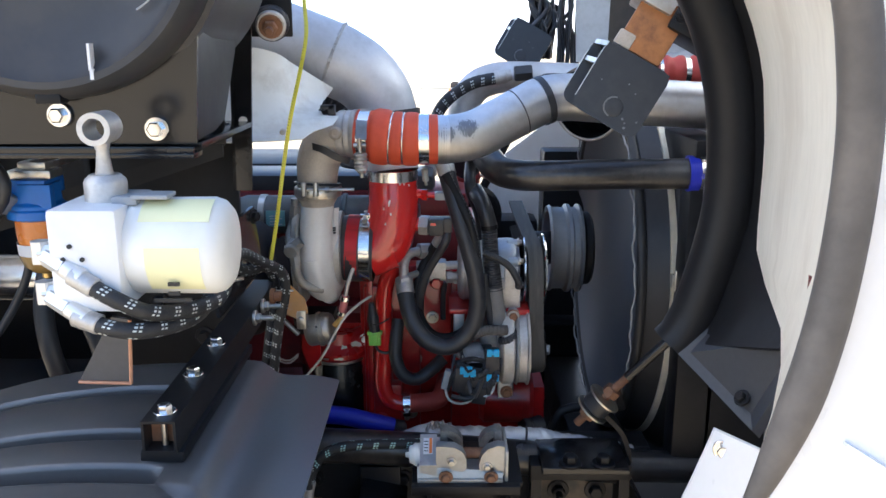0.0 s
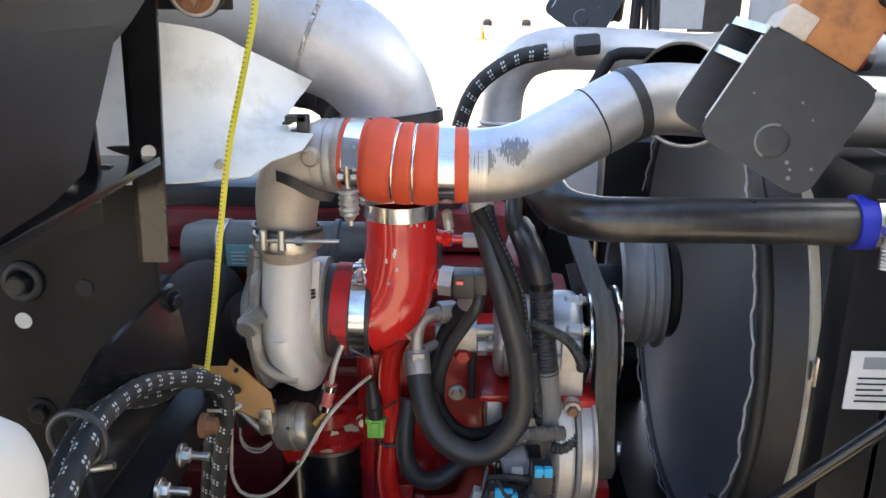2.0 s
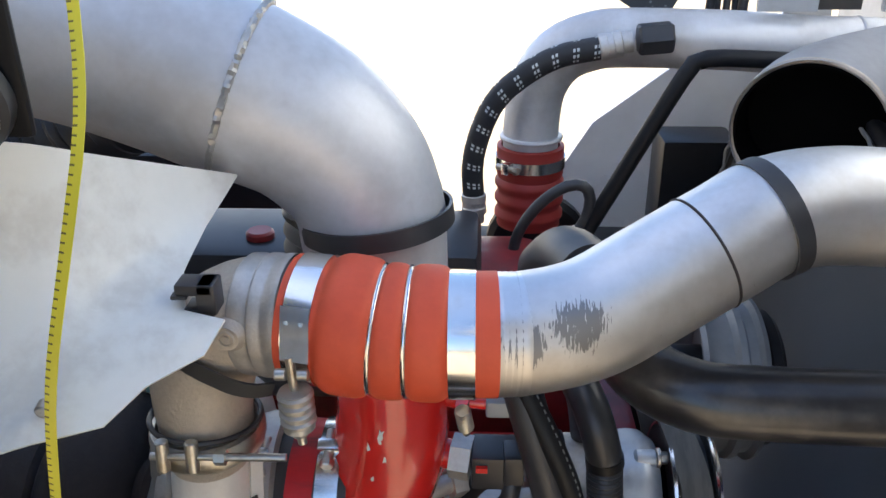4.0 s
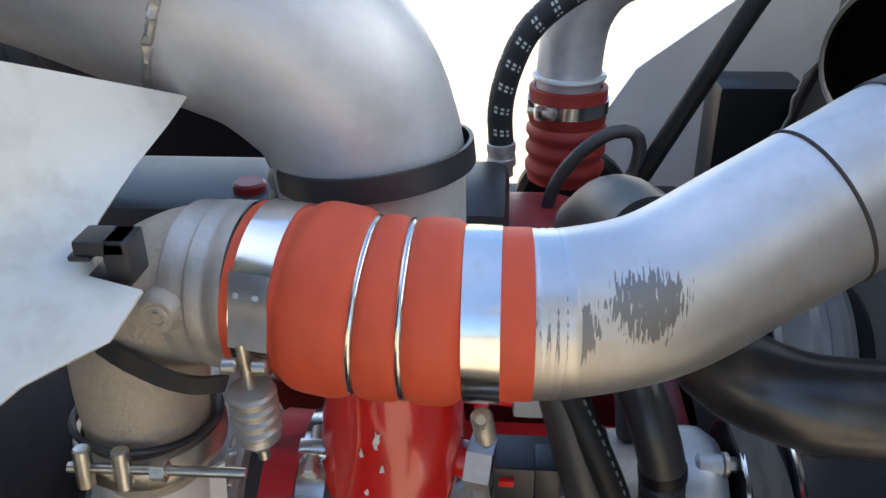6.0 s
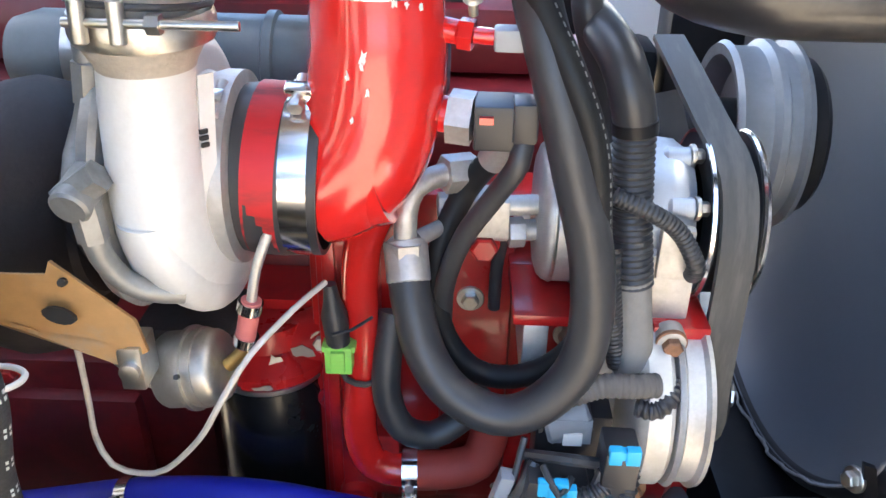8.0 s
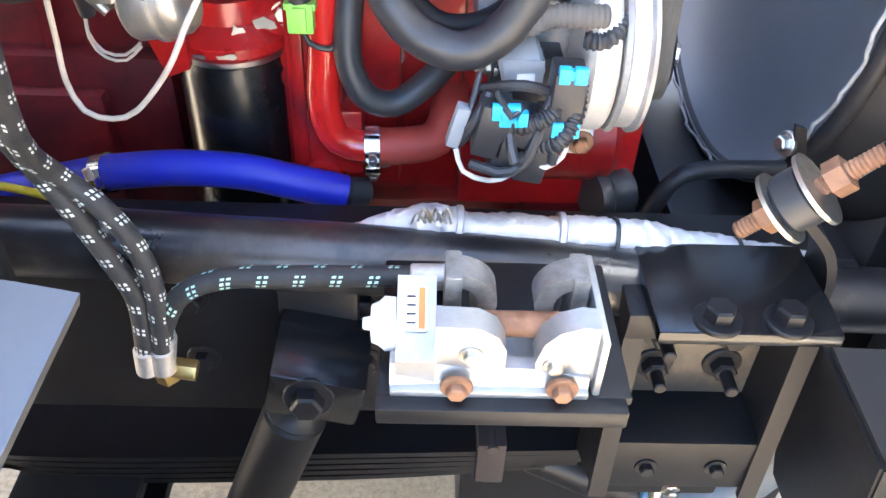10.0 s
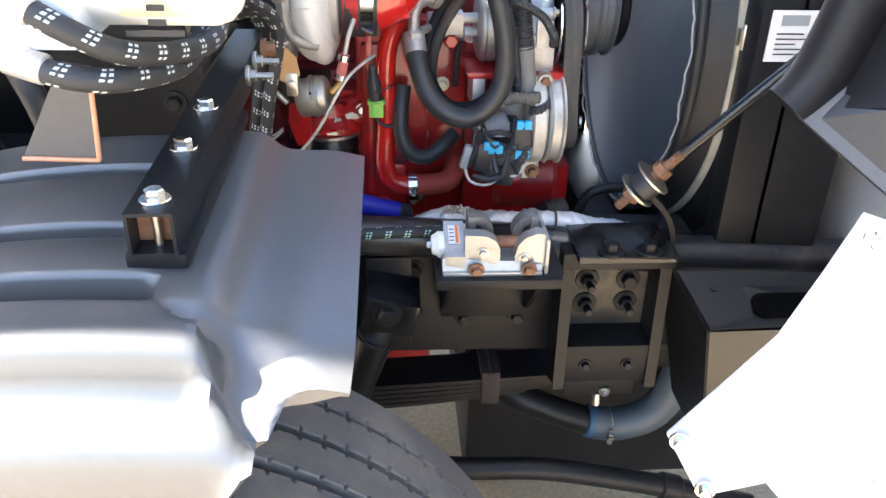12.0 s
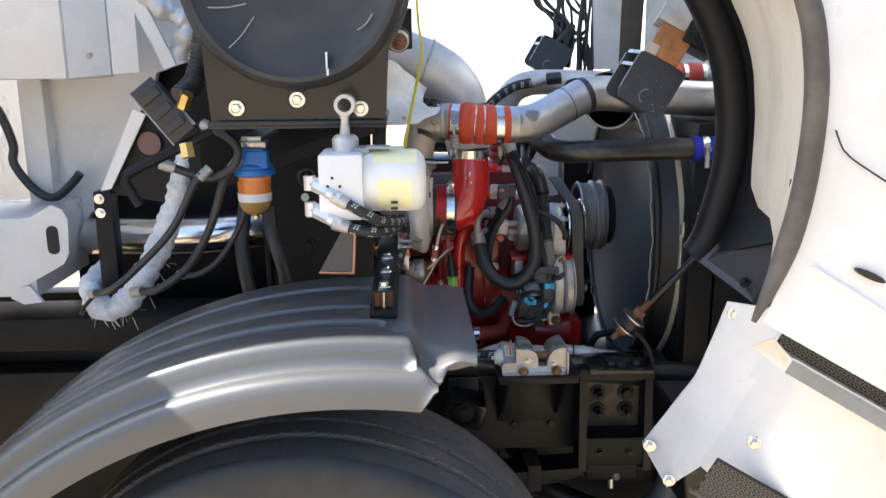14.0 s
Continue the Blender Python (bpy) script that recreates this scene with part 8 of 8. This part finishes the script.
def strip(rail_a, rail_b, thick=0.006):
    bm = bmesh.new()
    a, b = spline(rail_a, 0.03), spline(rail_b, 0.03)
    n = min(len(a), len(b))
    pa = [bm.verts.new(a[int(i * (len(a) - 1) / (n - 1))]) for i in range(n)]
    pb = [bm.verts.new(b[int(i * (len(b) - 1) / (n - 1))]) for i in range(n)]
    for i in range(n - 1):
        bm.faces.new((pa[i], pa[i + 1], pb[i + 1], pb[i]))
    bmesh.ops.recalc_face_normals(bm, faces=bm.faces[:])
    bmesh.ops.solidify(bm, geom=bm.faces[:], thickness=thick)
    return bm


def build_hood():
    t = thing("tilted_hood", (0.9, 0.9, 0.6), "white fibreglass truck hood tilted open", "hood")
    part("liner_edge", tube(LINER_RAIL, 0.034, 20, 0.02), M_BLACK, t, "black wheel arch liner edge")
    part("liner", strip(moved(LINER_RAIL, 0.02, 0.0), moved(LIP_RAIL, 0.012, 0.01)), M_BLACK, t, "black wheel arch liner")
    part("arch_lip", strip(LIP_RAIL, moved(TRIM_RAIL, 0.006, 0.012)), M_CREAM, t, "cream raw fibreglass arch lip")
    part("edge_trim", tube(TRIM_RAIL, lambda f, d: 0.0165 * (1.0 - 0.75 * max(0.0, (f - 0.86) / 0.14) ** 1.5), 16, 0.012), M_TRIM, t, "weathered grey rubber edge trim")
    # the outer skin runs from the arch to the nose
    bm = bmesh.new()
    a = spline(moved(TRIM_RAIL, 0.012, -0.002), 0.03)
    va = [bm.verts.new(p) for p in a]
    vb = [bm.verts.new((p.x * 0.2 + 0.85, p.y - 0.05, p.z + (p.z - 1.6) * 1.25)) for p in a]
    vc = [bm.verts.new((1.7, 0.85, p.z + (p.z - 1.6) * 2.6)) for p in a]
    for p, q in ((va, vb), (vb, vc)):
        for i in range(len(a) - 1):
            bm.faces.new((p[i], p[i + 1], q[i + 1], q[i]))
    part("side_skin", bm, M_WHITE, t, "white painted side skin")
    skin = bmesh.new()
    grid = [[skin.verts.new(c) for c in row] for row in (
        ((0.372, 0.80, 1.222), (0.385, 0.72, 1.172), (0.45, 0.69, 1.125), (1.7, 0.80, 0.36)),
        ((0.332, 0.845, 1.10), (0.37, 0.76, 1.06), (0.46, 0.72, 1.0), (1.7, 0.80, 0.25)),
        ((0.288, 0.90, 0.925), (0.34, 0.80, 0.89), (0.42, 0.74, 0.85), (1.7, 0.80, 0.10)))]
    for p, q in zip(grid, grid[1:]):
        for i in range(3):
            skin.faces.new((p[i], p[i + 1], q[i + 1], q[i]))
    bmesh.ops.subdivide_edges(skin, edges=skin.edges[:], cuts=3, use_grid_fill=True)
    bmesh.ops.smooth_vert(skin, verts=[v for v in skin.verts if not v.is_boundary], factor=0.5, use_axis_x=True, use_axis_y=True, use_axis_z=True)
    part("lower_skin", skin, M_WHITE, t, "white painted lower skin", sharp=180)
    part("skin_bolt", hexbolt((0.345, 0.795, 1.02), (-0.4, -1, 0), 0.008), M_STEEL, t)
    part("vent_flange", plate([(0.322, 0.660, 1.205), (0.332, 0.658, 1.226), (0.95, 0.63, 0.866), (0.95, 0.63, 0.832)], (0, 1, 0), 0.004), M_GREYP, t, "grey flange under the vent")
    part("vent_ledge", plate([(0.332, 0.660, 1.226), (0.332, 0.70, 1.228), (0.95, 0.68, 0.868), (0.95, 0.632, 0.866)], (0, 0, 1), 0.004), M_WHITE, t)
    part("vent_cheek", plate([(0.300, 0.66, 1.262), (0.332, 0.658, 1.226), (0.322, 0.66, 1.205), (0.285, 0.70, 1.235)], (0.5, 1, 0), 0.004), M_CREAM, t)
    part("skin_seam", tube([(0.322, 0.604, 1.389), (0.436, 0.595, 1.318), (0.75, 0.567, 1.12)], 0, flat=(0.003, 0.010), up=(0, -1, 0)), M_WHITE, t)
    part("skin_slot", plate([(0.403 + 0.024 * math.cos(a) * 0.9 + 0.004 * math.sin(a) * 0.45, 0.590, 1.377 - 0.024 * math.cos(a) * 0.4 + 0.005 * math.sin(a)) for a in [2 * math.pi * k / 24 for k in range(24)]], (0, 1, 0), 0.012), M_INK, t, "dark oval slot")
    part("drawn_line", tube([(0.334, 0.599, 1.586), (0.342, 0.598, 1.567), (0.356, 0.597, 1.549), (0.411, 0.592, 1.513), (0.50, 0.585, 1.46)], 0.0014, 8), M_RUBBER, t, "thin dark wire on the skin")
    # dark plate in place of the shadow in the skin's recess
    part("corner_shade_plate", plate([(0.322, 0.625, 1.475), (0.362, 0.622, 1.455), (0.366, 0.620, 1.415), (0.345, 0.618, 1.402), (0.30, 0.63, 1.405)], (0, 1, 0), 0.03), M_RUBBER, t, "dark plate standing for the skin recess shadow", bevel=0.006)
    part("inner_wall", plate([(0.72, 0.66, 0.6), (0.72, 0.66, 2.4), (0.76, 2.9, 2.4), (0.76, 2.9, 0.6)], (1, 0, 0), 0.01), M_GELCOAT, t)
    flap = part("mud_flap", plate([(0.318, 1.08, 1.290), (0.412, 1.105, 1.394), (0.408, 0.845, 1.402), (0.378, 0.925, 1.240)], (0.7, 0, -0.7), 0.014), M_FLAP, t, "black plastic mud flap plate", bevel=0.003)
    part("flap_edge", tube([(0.318, 1.078, 1.294), (0.411, 1.102, 1.398)], 0.0022, 8), M_GREYP, flap)
    part("flap_bolt", hexbolt((0.372, 0.95, 1.272), (-0.7, -0.3, 0.6), 0.007), M_FRAME, flap)
    part("guard", plate([(0.333, 0.93, 1.240), (0.312, 0.935, 1.170), (0.285, 0.94, 1.09), (0.192, 0.955, 0.945), (0.245, 0.95, 0.85), (0.290, 0.90, 0.92), (0.345, 0.82, 1.12), (0.39, 0.78, 1.215), (0.365, 0.82, 1.26)], (0.3, 1, 0), 0.006), M_WHITE, t, "white bolted splash guard")
    for p in ((0.340, 0.912, 1.222), (0.204, 0.944, 0.945), (0.245, 0.94, 0.872)):
        part("guard_bolt", hexbolt(p, (-0.3, -1, 0), 0.008), M_STEEL, t)
    part("clip", box(0.318, 0.325, 0.67, 0.69, 1.49, 1.505), M_STEEL, t)
    return t


build_hood()


def build_vent(name_at, p0, p1, height):
    t = thing("hood_vent", name_at, "black mesh vent in the hood side", "vent")
    p0, p1 = Vector(p0), Vector(p1)
    d = (p1 - p0).normalized()
    up = Vector((0, -1, 0)).cross(d)
    up = up if up.z > 0 else -up
    n = Vector((0, -1, 0))
    L = (p1 - p0).length
    part("backing", plate([p0, p1, p1 + up * height, p0 + up * height], n, 0.004), M_INK, t)
    mesh = bmesh.new()
    k, s = int(L / 0.009), 0.0012
    rows = int(height / 0.009)
    for i in range(k):
        for j in range(rows):
            c = p0 + d * (0.009 * (i + 0.5 * (j % 2))) + up * (0.009 * j + 0.004) + n * 0.007
            for dd in ((d + up) * 0.5, (d - up) * 0.5):
                e = dd.normalized() * 0.0056
                w = dd.normalized().cross(n) * s
                v = [mesh.verts.new(q) for q in (c - e - w, c + e - w, c + e + w, c - e + w)]
                mesh.faces.new(v)
    tagged(part("wire_mesh", mesh, M_FENDER, t, "black woven mesh"), kind="stuff")
    part("frame_edge", tube([p0 - d * 0.01 + n * 0.004, p1 + d * 0.01 + n * 0.004], 0, flat=(0.006, 0.008), up=(0, -1, 0)), M_TRIM, t)
    return t


def build_bumper():
    t = thing("front_bumper", (1.0, 1.85, 0.3), "white steel front bumper below the hood", "bumper")
    part("beam", box(0.95, 1.08, 0.55, 3.15, 0.30, 0.78), M_WHITE, t, bevel=0.02)
    part("bracket", box(0.40, 0.97, 1.53, 1.60, 0.60, 0.72), M_FRAME, t, bevel=0.003)
    part("bracket", box(0.40, 0.97, 2.30, 2.37, 0.60, 0.72), M_FRAME, t, bevel=0.003)
    return t


build_bumper()
build_vent((0.6, 0.70, 1.0), (0.318, 0.700, 1.232), (0.95, 0.68, 0.862), 0.055)
build_vent((0.5, 0.8, 0.8), (0.23, 0.765, 0.945), (0.75, 0.735, 0.635), 0.075)


M_CLEVIS = mat("chipped_satin_black_steel", (0.032, 0.034, 0.039), 0.35, vary=0.2, grain=50, bump=0.06, dirt=(0.055, 0.055, 0.055), dirt_amount=0.3, dirt_scale=30, spec=0.4)


def build_hinge_clevis(at, label, e_long, e_wide):
    """A square steel box open on one side: two cheeks, cross webs with glint strips on worn ends, a pin boss on the
    near cheek.
    """
    t = thing("hood_hinge_bracket", at, label, "bracket")
    z = Vector(e_long).normalized()
    x = (Vector(e_wide) - z * Vector(e_wide).dot(z)).normalized()
    m = Matrix.Translation(at) @ Matrix((x, z.cross(x), z)).transposed().to_4x4()
    back = Vector((-0.002, 0.100, 0.004))
    for off in (Vector(), back):
        part("cheek_plate", plate([m @ Vector((a, 0, b)) + off for a, b in round_rect(0.112, 0.113, 0.016)], z.cross(x), 0.006), M_CLEVIS, t, bevel=0.001)
        edge = [m @ Vector((a, 0.003, b)) + off for a, b in ((-0.0562, -0.040), (-0.0562, 0.045))]
        # bright strip that stands in for light reflected by the cheek edge
        part("edge_glint", tube(edge, 0.0014, 8), M_ZINC, t, "bright strip for the glint on a worn edge")
    for b in (0.017, 0.0475):
        p, q = m @ Vector((-0.054, 0.0062, b)), m @ Vector((0.053, 0.0062, b))
        part("cross_plate", plate([p, q, q + back * 0.935, p + back * 0.935], z, 0.008), M_CLEVIS, t, bevel=0.001)
        p = m @ Vector((-0.0555, 0.0062, b))
        q = p + x * 0.0015
        # same for the glint on each web's end face
        part("edge_glint", plate([p, q, q + back * 0.935, p + back * 0.935], z, 0.008), M_ZINC, t, "bright strip for the glint on a worn edge")
    p, q = m @ Vector((0.046, 0.0062, -0.045)), m @ Vector((0.046, 0.0062, 0.047))
    part("end_web", plate([p, q, q + back * 0.935, p + back * 0.935], x, 0.006), M_CLEVIS, t)
    part("pin", lathe(m @ Vector((0.004, 0.004, -0.027)), m @ Vector((0.004, -0.008, -0.027)), [(0, 0.0185), (0.002, 0.018), (0.0035, 0.0150), (0.005, 0.0142), (0.006, 0.011), (0.005, 0.004)], 28), M_CLEVIS, t)
    part("pin_ring", torus(m @ Vector((0.004, -0.001, -0.027)), z.cross(x), 0.0152, 0.0012, 36, 8, -60, 110), M_COOLER, t, "worn rim of the pin")
    for a, b, r in ((0.025, -0.036, 0.0022), (0.031, -0.040, 0.0016), (0.034, -0.047, 0.0024), (0.046, -0.030, 0.0018), (0.006, 0.014, 0.0016), (0.022, 0.006, 0.0013), (-0.034, 0.0, 0.0013)):
        part("paint_chip", lathe(m @ Vector((a, 0.001, b)), m @ Vector((a, -1, b)), [(0, r), (0.0012, r * 0.9)], 7), M_COOLER, t, "bare chipped spot")
    return t, m


tc, mc = build_hinge_clevis((0.274, 1.291, 1.630), "black steel hood hinge clevis with two cheeks", (0.055, 0.004, 0.094), (0.078, -0.020, -0.056))
M_ARM = mat("rust_brown_steel", (0.40, 0.17, 0.055), 0.55, 0.2, vary=0.3, grain=60, bump=0.3, dirt=(0.13, 0.065, 0.035), dirt_amount=0.7, dirt_scale=16)
part("rust_arm", box(-0.045, 0.030, 0.007, 0.095, 0.058, 0.15, mc), M_ARM, tc, "rust-brown hinge arm", bevel=0.004)
part("arm_collar", box(-0.050, -0.022, 0.004, 0.098, 0.057, 0.082, mc), M_CASTTAN, tc, "worn bright collar", bevel=0.004)
part("arm_head", box(-0.062, 0.005, -0.005, 0.09, 0.13, 0.19, mc), M_GALV, tc, "pale plated bracket", bevel=0.004)
part("arm_block", box(0.008, 0.085, -0.005, 0.10, 0.115, 0.24, mc), M_BLACK, tc, bevel=0.006)
for k in range(3):
    part("arm_bolt", hexbolt(mc @ Vector((0.02 + 0.022 * k, -0.006, 0.14)), mc.to_3x3() @ Vector((0, -1, 0)), 0.008), M_FRAME, tc)
build_hinge_clevis((0.215, 2.24, 1.694), "black steel hood hinge clevis across the engine", (0.055, 0.004, 0.094), (0.078, -0.020, -0.056))


def build_hood_underside():
    t = thing("hood_inner_frame", (0.6, 1.7, 1.7), "grey hood inner frame with hanging cables", "hood frame")
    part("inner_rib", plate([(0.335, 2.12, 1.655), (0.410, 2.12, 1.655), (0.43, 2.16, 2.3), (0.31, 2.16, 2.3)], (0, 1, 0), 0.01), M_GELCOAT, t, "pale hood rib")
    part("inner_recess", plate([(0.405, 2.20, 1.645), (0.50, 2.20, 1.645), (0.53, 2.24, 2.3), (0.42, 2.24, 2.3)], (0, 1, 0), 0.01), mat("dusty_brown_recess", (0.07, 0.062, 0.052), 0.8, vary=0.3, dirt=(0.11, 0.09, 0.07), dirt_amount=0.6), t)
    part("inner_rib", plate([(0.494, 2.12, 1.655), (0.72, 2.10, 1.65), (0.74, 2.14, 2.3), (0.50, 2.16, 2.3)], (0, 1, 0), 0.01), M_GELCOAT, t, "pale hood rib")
    part("far_side_panel", plate([(0.04, 2.6, 1.10), (0.04, 2.6, 1.125), (0.125, 2.6, 1.24), (0.20, 2.6, 1.365), (0.35, 2.6, 1.48), (0.62, 2.6, 1.62), (0.66, 2.6, 1.10)], (0, 1, 0), 0.008), M_WHITE, t, "pale far side panel of the hood")
    part("cross_bar", tube([(0.25, 1.45, 1.95), (0.50, 1.50, 1.79), (0.70, 1.55, 1.73)], 0, flat=(0.05, 0.03), up=(0, 0, 1)), M_WHITE, t)
    part("rusty_plate", box(0.40, 0.56, 1.42, 1.52, 1.70, 1.715), M_RUST, t)
    rnd = random.Random(11)
    part("cable_bracket", plate([(0.225, 2.33, 1.66), (0.300, 2.33, 1.66), (0.315, 2.34, 1.80), (0.245, 2.34, 1.83)], (0, 1, 0), 0.02), M_BLACK, t, "black cable bracket", bevel=0.003)
    for k in range(9):
        x, y = 0.235 + 0.012 * k, 2.28 + 0.012 * (k % 3)
        path = [(x + rnd.uniform(-0.06, 0.03), y, 1.66), (x + rnd.uniform(-0.03, 0.02), y - 0.02, 1.735), (x + rnd.uniform(-0.05, 0.05), y, 1.80), (x + rnd.uniform(-0.09, 0.03), y + 0.02, 1.88), (x - 0.08 + rnd.uniform(-0.06, 0.06), y + 0.02, 2.0)]
        part("cable", tube(path, rnd.uniform(0.004, 0.009), 10), M_RUBBER, t)
    for k in range(5):
        x = 0.309 + 0.0115 * k
        part("cable", tube([(x + rnd.uniform(-0.02, 0.02), 2.26 + 0.02 * (k % 2), 1.95), (x + rnd.uniform(-0.008, 0.008), 2.25 + 0.02 * (k % 2), 1.78), (x, 2.25 + 0.02 * (k % 2), 1.70), (x + rnd.uniform(-0.004, 0.004), 2.25, 1.60)], rnd.uniform(0.0045, 0.0085), 12), M_RUBBER, t)
    return t


build_hood_underside()


hose("yellow_cable", [(-0.50, 1.60, 0.925), (-0.42, 1.58, 0.925), (-0.385, 1.57, 0.922), (-0.348, 1.566, 0.918), (-0.293, 1.558, 0.911), (-0.25, 1.56, 0.897)], 0.0045, mat("yellow_cable_sleeve", (0.72, 0.6, 0.05), 0.5, vary=0.12, dirt=(0.3, 0.24, 0.06), dirt_amount=0.4), "thin yellow cable along the frame", "cable")


def build_cone():
    t = thing("traffic_cone", (0.214, 25.5, 0.0), "faded orange traffic cone far off in the yard", "traffic cone")
    part("body", lathe((0.214, 25.5, 0.03), (0.214, 25.5, 2), [(0, 0.10), (0.34, 0.02), (0.36, 0.016)], 24), M_CONE, t)
    part("base", box(0.06, 0.37, 25.35, 25.65, 0.0, 0.03), M_CONE, t, bevel=0.01)
    return t


build_cone()


def build_yard_edge():
    t = thing("yard_kerb", (0.9, 32.0, 0.0), "low worn concrete kerb across the yard", "kerb")
    for k in range(4):
        x = -0.9 + 1.5 * k
        part("kerb_stone", box(x, x + 1.48, 31.95 - 0.1 * k, 32.15 - 0.1 * k, 0.0, 0.05), M_GALV, t, bevel=0.01)
    for x in (0.46, 1.90):
        b = thing("low_block", (x, 32.4, 0.0), "small dark block standing behind the kerb", "block")
        part("body", join(box(x - 0.17, x + 0.17, 32.3, 32.5, 0.0, 0.22), box(x - 0.12, x + 0.12, 32.33, 32.47, 0.22, 0.27)), M_IRON, b, bevel=0.02)


build_yard_edge()
